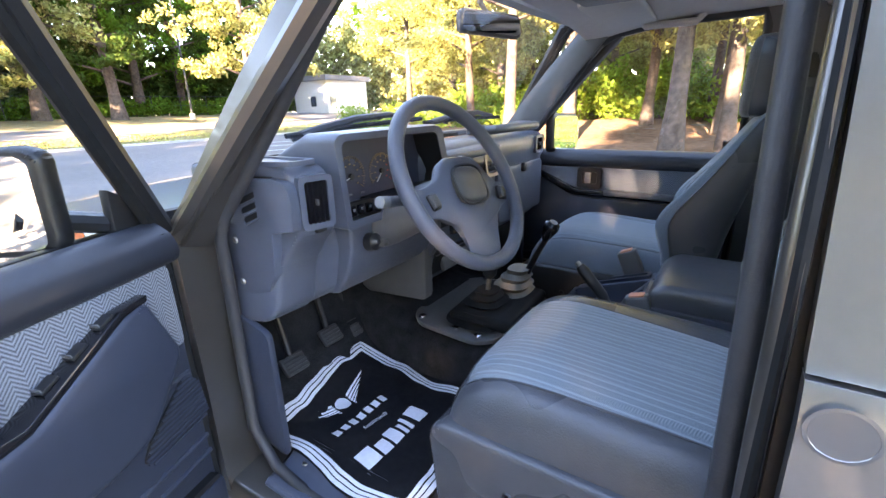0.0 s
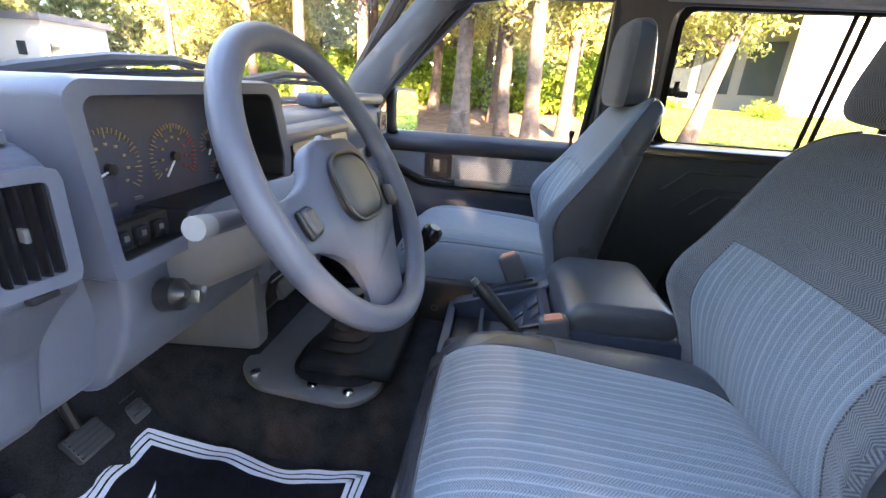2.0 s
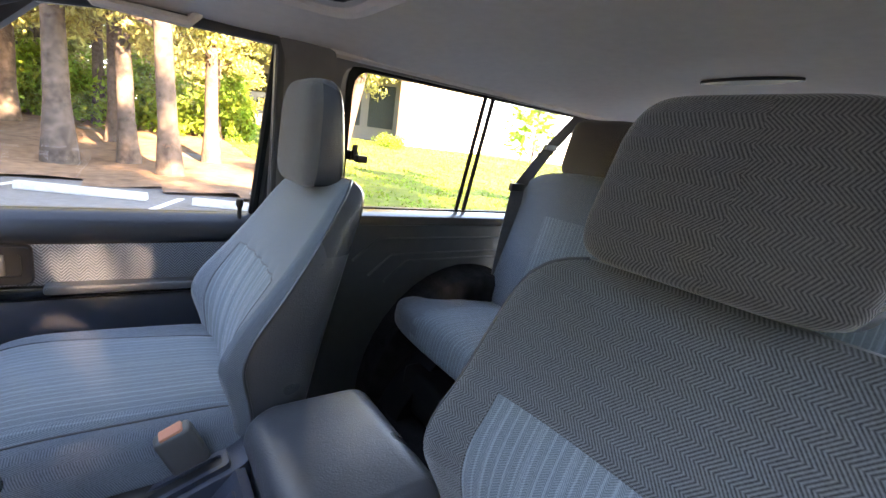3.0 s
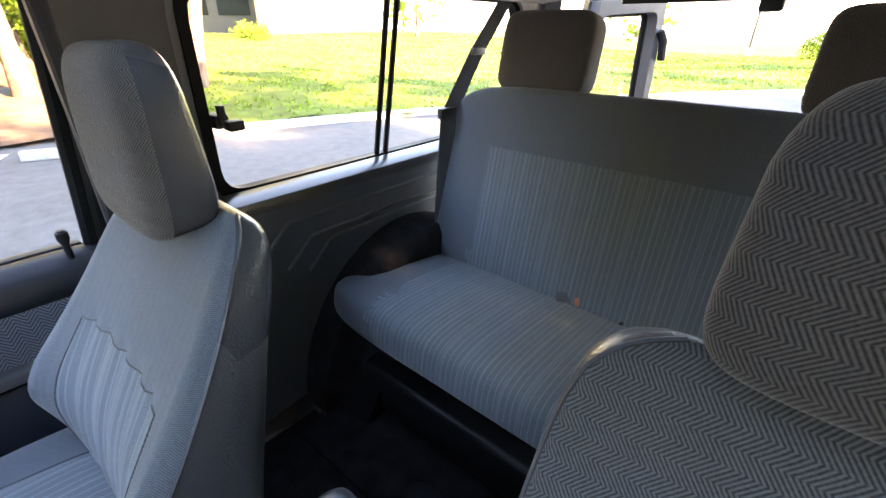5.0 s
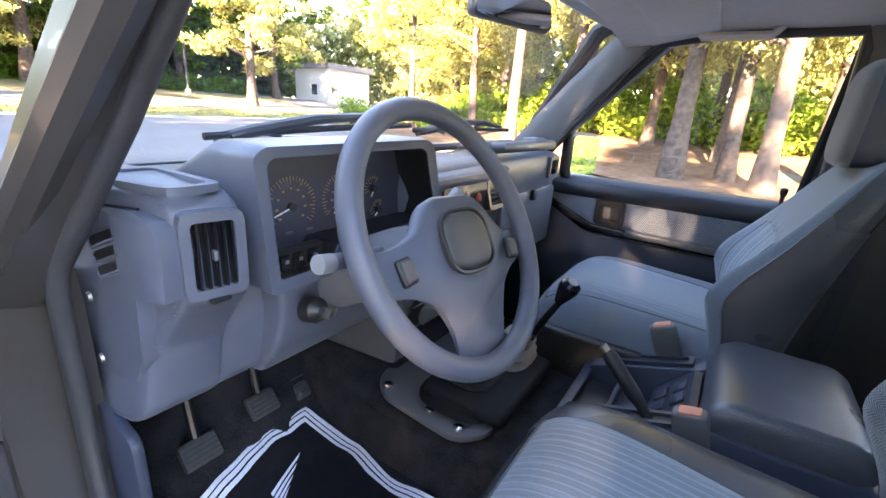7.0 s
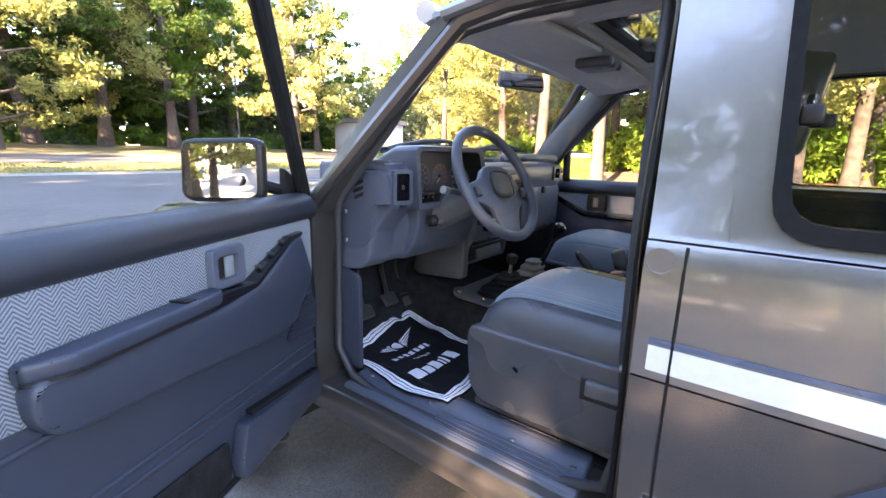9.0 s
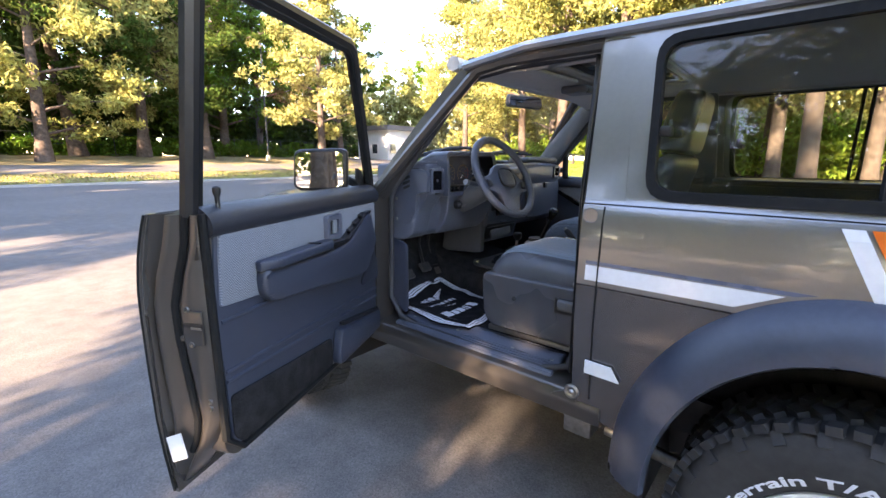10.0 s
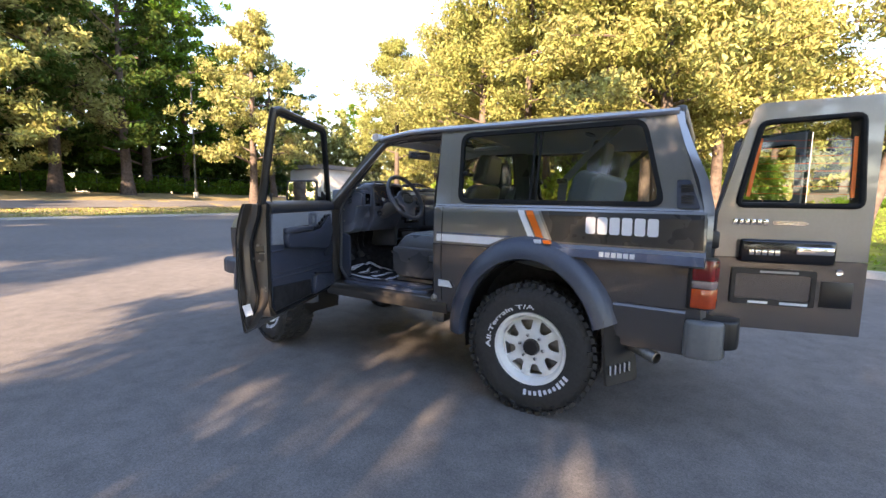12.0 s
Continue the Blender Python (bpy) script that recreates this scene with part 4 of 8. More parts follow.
    # outer handle and waist strip
    sub("outer_handle", one(box, (-0.012, -0.90, 1.14), (0.02, 0.16, 0.045), 0.008), BLACK, "black outer door handle")
    sub("waist_strip", one(box, (0.02, -0.48, 1.246), (0.02, 0.96, 0.014), 0.004), BLACK, "black waist strip")
    return root


door(-1, pose(-0.844, 1.771, 0, 0, 0, -65.7), "driver_door", "driver's door standing wide open, dark trim with grey cloth")
door(1, pose(0.835, 1.765, 0), "passenger_door", "closed passenger door with dark trim and cloth inset")

# door opening on the driver's side: pillar face, seals, striker
bm = bmesh.new()
prism(bm, rounded([(0.722, 0.60), (0.64, 0.60), (0.60, 0.70), (0.60, 1.24), (0.64, 1.73), (0.742, 1.73), (0.735, 1.24)], 0.02, 3), "x", -0.80, -0.755)
for v in bm.verts:
    v.co.x += 0.095 * ramp((v.co.z - 1.22) / 0.55)
part("door_pillar", bm, JAMB, car, "grey painted pillar behind the door opening")
for side in (-1, 1):
    bm = bmesh.new()
    line = [(-0.735, 1.665, 1.20), (-0.735, 1.68, 0.72), (-0.735, 1.61, 0.635), (-0.735, 1.50, 0.612), (-0.735, 0.87, 0.612), (-0.735, 0.765, 0.65), (-0.735, 0.735, 0.78), (-0.735, 0.752, 0.98), (-0.735, 0.755, 1.10), (-0.725, 0.758, 1.24), (-0.700, 0.762, 1.40), (-0.650, 0.768, 1.67), (-0.642, 0.78, 1.712), (-0.648, 1.10, 1.705), (-0.654, 1.235, 1.688), (-0.667, 1.300, 1.655), (-0.70, 1.485, 1.43), (-0.735, 1.635, 1.25)]
    tube(bm, line, 0.0130, 10, True)
    part("opening_seal", bm if side < 0 else mirrored(bm), SEAL_GREY, car, "dark grey rubber seal round the door opening")
    up = bmesh.new()
    tube(up, [(-0.685, 0.70, 1.725), (-0.688, 1.10, 1.722), (-0.69, 1.225, 1.70), (-0.745, 1.50, 1.43), (-0.79, 1.705, 1.22)], 0.022, 8)
    part("opening_rail", up if side < 0 else mirrored(up), JAMB, car, "grey rail above the door opening")
bm = bmesh.new()
prism(bm, rounded([(0.70, 0.56), (0.70, 0.64), (0.74, 0.60), (0.80, 0.57)], 0.02, 3), "x", -0.812, -0.74)
part("pillar_foot", bm, JAMB, car, "curved foot of the door pillar")
part("pillar_plug", one(lathe, [(0.026, 0), (0.026, 0.006), (0.020, 0.010), (0.010, 0.006), (0.004, 0.012)], Matrix.Translation((-0.813, 0.715, 0.607)) @ rot(0, -90, 0).to_4x4(), 20), STEEL, car, "round steel plug with a screw")
def off_pillar(z, dx):
    return -0.735 - dx + 0.095 * ramp((z - 1.22) / 0.55)


PILLAR_Z = np.linspace(0.66, 1.70, 22)
part("pillar_bead", one(tube, [(off_pillar(z, 0.040), 0.736 + 0.004 * math.sin(z * 6), z) for z in PILLAR_Z], 0.0105, 10), JAMB, car, "bright rolled bead down the pillar")
for dx in (0.022, 0.055):
    part("pillar_groove", one(tube, [(off_pillar(z, dx), 0.737, z) for z in PILLAR_Z], 0.006, 6), SEAL, car, "dark groove down the pillar")
part("panel_gap", one(tube, [(-(half_width(z) + 0.0005), 0.656, z) for z in np.linspace(0.60, 1.234, 14)], 0.0030, 6), SEAL, car, "dark gap in front of the rear panel")
st = bmesh.new()
tube(st, [(-0.775, 0.715, 0.965), (-0.775, 0.75, 0.965)], 0.009, 8)
box(st, (-0.775, 0.712, 0.965), (0.05, 0.008, 0.04), 0.004)
part("striker", st, STEEL, car, "steel door striker")
part("lock_dimple", one(lathe, [(0.024, 0.0015), (0.021, 0.002), (0.014, -0.006), (0.004, -0.008)], Matrix.Translation((-0.818, 0.695, 1.205)) @ rot(0, -90, 0).to_4x4(), 20), PAINT, car, "round dimple in the rear panel")
sp = bmesh.new()
prism(sp, rounded([(-0.772, 0.598), (-0.764, 0.618), (-0.70, 0.628), (-0.662, 0.648), (-0.635, 0.648), (-0.635, 0.598)], 0.006, 3), "y", 0.815, 1.62, 0.010, 3)
sill = part("sill_plate", sp, DASH, car, "blue-grey plastic sill plate with ribs")
for k in range(4):
    part("sill_rib", one(box, (-0.752 + k * 0.016, 1.05, 0.6215 + 0.0025 * k), (0.006, 0.40, 0.004), 0.0015), DASH, sill)
for yy in (0.85, 1.02, 1.30, 1.56):
    part("sill_screw", one(lathe, [(0.009, 0), (0.007, 0.004), (0.003, 0.003)], Matrix.Translation((-0.690, yy, 0.631)), 10), STEEL, sill, "sill plate screw")

# ---- rear end ----
for side in (-1, 1):
    bm = bmesh.new()
    loft(bm, [[(side * half_width(z), -0.845 + 0.165 * ramp((z - 1.242) / 0.55) * 1.0 - (0.02 if z < 1.24 else 0), z), (side * (half_width(z) - 0.06), -0.89 + 0.175 * ramp((z - 1.242) / 0.55), z), (side * (half_width(z) - 0.10), -0.86 + 0.175 * ramp((z - 1.242) / 0.55), z), (side * (half_width(z) - 0.06), -0.80 + 0.16 * ramp((z - 1.242) / 0.55), z)]
              for z in (0.52, 0.75, 1.0, 1.2, 1.24, 1.26, 1.4, 1.55, 1.70, 1.76)])
    part("rear_corner_post", bm, PAINT, car, "silver rear corner post")
    # vent plate on the pillar with two louvres
    vp = plate(rounded([(-0.725, 1.255), (-0.715, 1.40), (-0.775, 1.40), (-0.83, 1.255)], 0.01, 3), (), CUTS)
    for v in vp.verts:
        v.co.x = -(half_width(v.co.z) + 0.008)
    thicken(vp, (0.01, 0, 0))
    vent = part("pillar_vent", vp if side < 0 else mirrored(vp), FLARE, car, "grey plastic pillar vent")
    for k in range(2):
        for j in range(4):
            z = 1.285 + 0.055 * k + 0.011 * j
            s_ = one(box, (-(half_width(z) + 0.010), -0.765 + 0.008 * j * 0 - 0.02 * (1.36 - z) * 3, z), (0.008, 0.055, 0.006), 0.002)
            part("louvre", s_ if side < 0 else mirrored(s_), BLACK, vent)
    # tail lamp with red, clear and amber windows
    lamp = bmesh.new()
    prism(lamp, rounded([(side * 0.845, -0.80), (side * 0.845, -0.90), (side * 0.80, -0.925), (side * 0.735, -0.925), (side * 0.735, -0.80)], 0.015, 3), "z", 0.757, 1.012, 0.004)
    lo = part("tail_lamp", lamp, BLACK, car, "tall tail lamp, red over amber")
    for nm, z0, z1, mat in (("red_window", 0.905, 1.004, RED_LENS), ("clear_window", 0.866, 0.901, CLEAR_LENS), ("amber_window", 0.766, 0.862, AMBER_LENS)):
        lw = bmesh.new()
        prism(lw, rounded([(side * 0.852, -0.815), (side * 0.852, -0.905), (side * 0.80, -0.932), (side * 0.745, -0.932), (side * 0.745, -0.815)], 0.015, 3), "z", z0, z1, 0.003)
        part(nm, lw, mat, lo, "%s lens" % nm.split("_")[0])
    # bumper corner and mud flap
    be = bmesh.new()
    prism(be, rounded([(side * 0.86, -0.80), (side * 0.86, -0.905), (side * 0.825, -0.965), (side * 0.765, -0.985), (side * 0.765, -0.86), (side * 0.80, -0.80)], 0.030, 4), "z", 0.505, 0.70, 0.02, 3)
    part("bumper_inner_end", one(prism, rounded([(side * 0.80, -0.84), (side * 0.80, -0.985), (side * 0.76, -1.035), (side * 0.64, -1.045), (side * 0.64, -0.86)], 0.03, 4), "z", 0.555, 0.705, 0.016, 3), BLACK, car, "black rear bumper piece beside the corner cap")
    part("rear_bumper_end", be, BUMPER_GREY, car, "grey plastic rear bumper corner")
    fl = bmesh.new()
    prism(fl, rounded([(side * 0.905, 0.655), (side * 0.925, 0.29), (side * 0.70, 0.29), (side * 0.70, 0.655)], 0.02, 3), "y", -0.415, -0.403)
    for v in fl.verts:
        v.co.y -= 0.05 * ramp((0.60 - v.co.z) / 0.35) + 0.55 * (0.92 - abs(v.co.x))
    flap = part("mud_flap", fl, BLACK, car, "black rubber mud flap")
    for k in range(5):
        m_ = one(box, (side * (0.900 - 0.034 * k), -0.472 - 0.0187 * k, 0.375), (0.020, 0.003, 0.05), 0, 2, rot(0, 0, side * -29))
        part("flap_mark", m_, WHITE, flap, "white block mark")
    ln = bmesh.new()
    loft(ln, [[(side * 0.828, -0.455, 0.55), (side * 0.835, -0.455, 0.74), (side * 0.846, -0.455, 0.728)], [(side * 0.828, -0.80, 0.55), (side * 0.835, -0.80, 0.74), (side * 0.846, -0.80, 0.728)]])
    part("lower_cladding", ln, PAINT_DARK, car, "dark grey lower rear cladding")
part("rear_bumper", one(box, (0, -0.985, 0.615), (1.30, 0.10, 0.13), 0.02, 3), BLACK, car, "black rear bumper bar")
part("rear_floor_sill", one(box, (0, -0.86, 0.66), (1.45, 0.05, 0.10), 0.01), PAINT_DARK, car, "dark rear sill")
part("load_floor", one(box, (0, -0.45, 0.66), (1.30, 0.80, 0.06), 0.01), CARPET, car, "black load floor carpet")
part("roof_end", one(box, (0, -0.70, 1.765), (1.28, 0.06, 0.07), 0.02), TRIM_GREY, car, "grey rail above the rear opening")
ex = bmesh.new()
tube(ex, [(-0.58, -0.20, 0.52), (-0.66, -0.44, 0.505), (-0.79, -0.64, 0.472)], 0.031, 16)
part("exhaust_pipe", ex, STEEL, car, "steel exhaust pipe")
part("exhaust_mouth", one(lathe, [(0.033, -0.03), (0.034, 0.035), (0.028, 0.037), (0.026, -0.02), (0.002, -0.022)], Matrix.Translation((-0.800, -0.655, 0.4695)) @ rot(98, 0, -33).to_4x4(), 20), STEEL, car, "round exhaust mouth")
for side in (-1, 1):
    stp = bmesh.new()
    tube(stp, [(side * 0.72, 0.62, 0.46), (side * 0.74, 0.30, 0.44)], 0.022, 10)
    box(stp, (side * 0.72, 0.70, 0.47), (0.14, 0.10, 0.07), 0.01)
    part("body_mount", stp, STEEL, car, "steel body mount under the sill")


# tailgate: the rear door that stands open, in its own axes like the front doors (closed it would face the back)
def tailgate():
    W_ = 0.63
    hole = rounded([(0.080, 1.278), (0.155, 1.672), (0.548, 1.697), (0.580, 1.278)], 0.03, 4)
    # drawn with u along the door from its hinge; outer face towards -x
    upper = plate([(0.0, 1.018), (0.0, 1.23), (0.12, 1.74), (0.15, 1.765), (W_ - 0.015, 1.785), (W_, 1.77), (W_, 1.018)], (hole,))
    thicken(upper, (0.025, 0, 0))
    root = part("tailgate", upper, PAINT, car, "rear door standing open, silver above and dark below")
    root.matrix_world = pose(-0.70, -0.905, 0, 0, 0, 180 + 14)
    for v in root.data.vertices:
        v.co.x = -v.co.x
    root.data.flip_normals()

    def sub(n, bm, mat, lab="", **kw):
        for v in bm.verts:
            v.co.x = -v.co.x
        bmesh.ops.reverse_faces(bm, faces=bm.faces)
        return part(n, bm, mat, root, lab, **kw)

    lo = plate([(0.0, 0.66), (0.0, 1.014), (W_, 1.014), (W_, 0.66)])
    thicken(lo, (0.025, 0, 0))
    sub("lower_skin", lo, PAINT_DARK, "dark grey lower tailgate skin")
    inn = plate([(0.02, 0.68), (0.02, 1.22), (0.14, 1.73), (W_ - 0.03, 1.76), (W_ - 0.02, 0.68)], (hole,))
    bmesh.ops.translate(inn, vec=(0.025, 0, 0), verts=inn.verts)
    thicken(inn, (0.075, 0, 0))
    sub("inner_trim", inn, BLACK, "black inner trim and seal")
    ring = one(tube, [(-0.004, u, z) for u, z in hole], 0.014, 8, True)
    sub("window_seal", ring, SEAL, "black window seal")
    gp = plate(hole)
    bmesh.ops.translate(gp, vec=(0.012, 0, 0), verts=gp.verts)
    p_ = sub("pane", gp, GLASS_TINT, "rear window pane")
    p_.visible_shadow = False
    for k in range(8):
        sub("heater_wire", one(tube, [(0.008, 0.10 + 0.006 * k, 1.335 + 0.036 * k), (0.008, 0.56, 1.335 + 0.036 * k)], 0.0012, 4), AMBER_LENS)
    # two flat orange strips paint the reflections in the pane
    for u0, u1 in ((0.115, 0.15), (0.535, 0.525)):
        st_ = one(prism, [(u0, 1.32), (u0 + 0.016, 1.32), (u1 + 0.016, 1.60), (u1, 1.60)], "x", 0.004, 0.007)
        sub("orange_reflection", st_, ORANGE, "orange reflection strip painted on the glass", smooth=0)
    for k in range(6):
        sub("emblem_mark", one(box, (-0.006, 0.075 + 0.026 * k, 1.195), (0.008, 0.020, 0.028), 0.002), CHROME, "chrome block emblem")
    sub("emblem_arrow", one(prism, rounded([(0.235, 1.185), (0.36, 1.183), (0.385, 1.193), (0.36, 1.203), (0.235, 1.203)], 0.004, 2), "x", -0.008, 0.0), CHROME, "chrome arrow emblem")
    hb = one(box, (-0.022, 0.295, 1.055), (0.045, 0.39, 0.115), 0.015, 3)
    sub("handle_box", hb, GLOSS_BLACK, "black number lamp and handle box")
    for k in range(5):
        sub("badge_mark", one(box, (-0.046, 0.145 + 0.027 * k, 1.05), (0.004, 0.020, 0.026), 0.001), CHROME, "chrome block badge")
    sub("gate_handle", one(box, (-0.048, 0.40, 1.065), (0.016, 0.15, 0.04), 0.008, 3), CHROME, "chrome pull handle")
    rec = plate(rounded([(0.08, 0.785), (0.08, 0.965), (0.435, 0.965), (0.435, 0.785)], 0.012, 3), (rounded([(0.098, 0.812), (0.098, 0.938), (0.417, 0.938), (0.417, 0.812)], 0.01, 3),))
    thicken(rec, (-0.014, 0, 0))
    sub("plate_frame", rec, BLACK, "black plate frame")
    sub("plate_recess", one(box, (-0.004, 0.258, 0.875), (0.006, 0.32, 0.125)), PAINT_DARK, "dark empty plate recess", smooth=0)
    sub("recess_square", one(box, (-0.003, 0.522, 0.855), (0.006, 0.125, 0.125), 0.002), BLACK, "square pressed recess")
    for k in range(2):
        sub("frame_mark", one(box, (-0.016, 0.20 + 0.15 * k, 0.798), (0.003, 0.085 + 0.03 * k, 0.012)), WHITE, "pale block marks", smooth=0)
    sub("frame_code", one(box, (-0.016, 0.28, 0.952), (0.003, 0.16, 0.010)), SILVER_DECAL, "pale block code", smooth=0)
    sub("gate_lock", one(lathe, [(0.016, 0), (0.014, 0.006), (0.005, 0.004)], Matrix.Translation((-0.001, 0.525, 0.965)) @ rot(0, -90, 0).to_4x4(), 16), CHROME, "chrome lock barrel")
    for z in (0.80, 1.10):
        sub("gate_hinge", one(box, (0.0, -0.02, z), (0.05, 0.07, 0.09), 0.015), BLACK, "black gate hinge")


tailgate()


def narrow_gate():
    """The other rear door, swung open on the passenger side."""
    hole = rounded([(0.075, 1.30), (0.135, 1.675), (0.475, 1.695), (0.485, 1.30)], 0.04, 4)
    skin = plate([(0.0, 0.66), (0.0, 1.22), (0.10, 1.735), (0.13, 1.762), (0.525, 1.782), (0.545, 1.765), (0.545, 0.66)], (hole,))
    thicken(skin, (0.03, 0, 0))
    root = part("narrow_gate", skin, PAINT_DARK, car, "narrow dark grey rear door standing open")
    root.matrix_world = pose(0.70, -0.905, 0, 0, 0, 160.7)
    inn = plate([(0.02, 0.68), (0.02, 1.22), (0.115, 1.725), (0.52, 1.765), (0.53, 0.68)], (hole,))
    bmesh.ops.translate(inn, vec=(0.030, 0, 0), verts=inn.verts)
    thicken(inn, (0.05, 0, 0))
    part("inner_trim", inn, TRIM_GREY, root, "grey inner trim of the rear door")
    part("window_seal", one(tube, [(0.012, u, z) for u, z in hole], 0.014, 8, True), SEAL, root, "black window seal")
    gp = plate(hole)
    bmesh.ops.translate(gp, vec=(0.02, 0, 0), verts=gp.verts)
    part("pane", gp, GLASS, root, "clear rear pane").visible_shadow = False
    part("pull_strap", one(tube, [(0.09, 0.50, 1.62), (0.10, 0.52, 1.58), (0.10, 0.53, 1.50)], 0.018, 8), BLACK, root, "black grip on the frame")
    for z in (0.80, 1.10):
        part("gate_hinge", one(box, (0.01, -0.015, z), (0.05, 0.07, 0.09), 0.015), BLACK, root, "black gate hinge")


narrow_gate()

# ---- side decals ----
def decal(name, pts, mat, label, proud, side=-1):
    bm = plate(pts, (), CUTS)
    for v in bm.verts:
        v.co.x = -(half_width(v.co.z) + proud)
    thicken(bm, (0.0015, 0, 0))
    return part(name, bm if side < 0 else mirrored(bm), mat, car, label, 0)


for side in (-1, 1):
    decal("white_stripe", [(0.695, 1.005), (0.695, 1.052), (0.20, 1.052), (0.30, 1.005)], WHITE, "white stripe along the waist", 0.002, side)
    decal("dark_pinstripe", [(0.695, 1.056), (0.695, 1.066), (0.14, 1.066), (0.18, 1.056)], BLUE_DECAL, "thin dark stripe", 0.002, side)
    decal("black_panel", [(-0.02, 1.225), (-0.10, 1.050), (-0.855, 1.050), (-0.85, 1.225)], BLACK_DECAL, "black panel decal", 0.002, side)
    for k, (mat, lab) in enumerate(((WHITE, "white slanted stripe"), (ORANGE, "orange slanted stripe"), (SILVER_DECAL, "silver slanted stripe"))):
        y = 0.125 - 0.05 * k
        w = (0.040, 0.044, 0.028)[k]
        decal("slanted_stripe", [(y, 1.225), (y - w, 1.225), (y - w - 0.085, 1.05), (y - 0.085, 1.05)], mat, lab, 0.004, side)
    for k, mat in enumerate((WHITE, ORANGE)):
        bm = bmesh.new()
        prism(bm, [(-0.005 - 0.055 * k, 1.058), (-0.043 - 0.055 * k, 1.058), (-0.052 - 0.055 * k, 1.038), (-0.014 - 0.055 * k, 1.038)], "x", side * 0.850, side * 0.888)
        part("stripe_end", bm, mat, car, "white stripe end" if k == 0 else "orange stripe end", 0)
    for k in range(6):
        y = -0.285 - 0.063 * k
        decal("name_block", rounded([(y, 1.105), (y + 0.002, 1.198), (y - 0.050, 1.198), (y - 0.052, 1.105)], 0.008, 2), WHITE, "white block letter shape", 0.004, side)
    bm = bmesh.new()
    prism(bm, [(-0.12, 1.020), (-0.86, 1.020), (-0.865, 0.975), (-0.16, 0.975)], "x", side * 0.869, side * 0.8715)
    part("blue_band", bm, BLUE_DECAL, car, "blue-grey decal band", 0)
    for k in range(6):
        part("badge_block", one(box, (side * 0.873, -0.385 - 0.031 * k, 1.0), (0.003, 0.024, 0.026)), WHITE, car, "white block badge mark", smooth=0)
    part("side_marker", one(prism, [(0.672, 0.698), (0.672, 0.742), (0.590, 0.740), (0.562, 0.696)], "x", side * 0.829, side * 0.834), WHITE, car, "white reflector on the lower panel", smooth=0)


# ---- inside: floor and tunnel ----
part("front_carpet", one(box, (0, 1.12, 0.632), (1.30, 1.30, 0.018), 0.004), CARPET, car, "black looped floor carpet")
bm = bmesh.new()
loft(bm, [[(x, y, z) for x in (-0.70, -0.3, 0.0, 0.3, 0.70)] for y, z in ((1.66, 0.64), (1.76, 0.70), (1.86, 0.86), (1.91, 1.05))], closed=False)
thicken(bm, (0, 0.01, -0.01))
part("toe_board_carpet", bm, CARPET, car, "black carpet on the toe board")
part("rear_carpet", one(box, (0, 0.10, 0.64), (1.20, 0.90, 0.02), 0.004), CARPET, car, "black rear floor carpet")
bm = bmesh.new()
loft(bm, [[(-0.25, y, 0.63), (-0.225, y, zt - 0.05), (-0.18, y, zt - 0.012), (-0.12, y, zt), (0.16, y, zt), (0.22, y, zt - 0.012), (0.265, y, zt - 0.05), (0.29, y, 0.63)] for y, zt in ((0.45, 0.70), (0.62, 0.76), (0.95, 0.785), (1.3, 0.80), (1.55, 0.805), (1.75, 0.83), (1.88, 0.90))])
part("tunnel_carpet", bm, CARPET, car, "black carpet over the gearbox tunnel")
for side in (-1, 1):
    kick = bmesh.new()
    prism(kick, rounded([(1.60, 0.64), (1.60, 0.98), (1.90, 1.05), (1.90, 0.70)], 0.02, 3), "x", side * 0.71, side * 0.692, 0.006)
    part("kick_panel", kick, TRIM, car, "blue-grey kick panel")

# ---- dashboard ----
def dash_profile(yf, zt, zm, zl, lip):
    return [(1.90, 1.24), (1.80, zt - 0.080), (1.735, zt - 0.016), (1.69, zt - 0.004), (1.62, zt), (yf + 0.05, zt), (yf + 0.018, zt - 0.006), (yf + 0.004, zt - 0.022), (yf, zt - 0.045),
            (yf + 0.004, zm + 0.01), (yf + lip, zm), (yf + lip + 0.01, zl + 0.06), (yf + lip + 0.04, zl + 0.015), (yf + lip + 0.09, zl), (1.72, zl), (1.88, zl + 0.12)]


st = [(-0.692, 1.500, 1.318, 1.215, 1.065, 0.05), (-0.685, 1.487, 1.325, 1.215, 1.065, 0.06), (-0.59, 1.495, 1.328, 1.215, 1.065, 0.06), (-0.555, 1.55, 1.345, 1.18, 1.065, 0.03), (-0.40, 1.56, 1.345, 1.17, 1.065, 0.03), (-0.20, 1.56, 1.345, 1.17, 1.065, 0.03), (-0.17, 1.54, 1.345, 1.18, 1.03, 0.03), (-0.15, 1.50, 1.345, 1.18, 0.98, 0.02),
      (0.20, 1.51, 1.345, 1.235, 0.97, 0.012), (0.30, 1.505, 1.348, 1.235, 0.97, 0.010), (0.62, 1.505, 1.345, 1.235, 0.97, 0.010), (0.68, 1.513, 1.340, 1.235, 0.97, 0.010), (0.692, 1.525, 1.33, 1.235, 0.975, 0.01)]
bm = bmesh.new()
loft(bm, [[(x, y, z) for y, z in dash_profile(*r)] for x, *r in st])
part("dashboard", bm, DASH, car, "moulded blue-grey dashboard", 42)
SHIFT = Vector((0, 0.086, 0))
# raised side pod: its flat cheek runs from the vent back to the pillar and down to the knee panel
SHIFT = Vector((0, 0, 0))
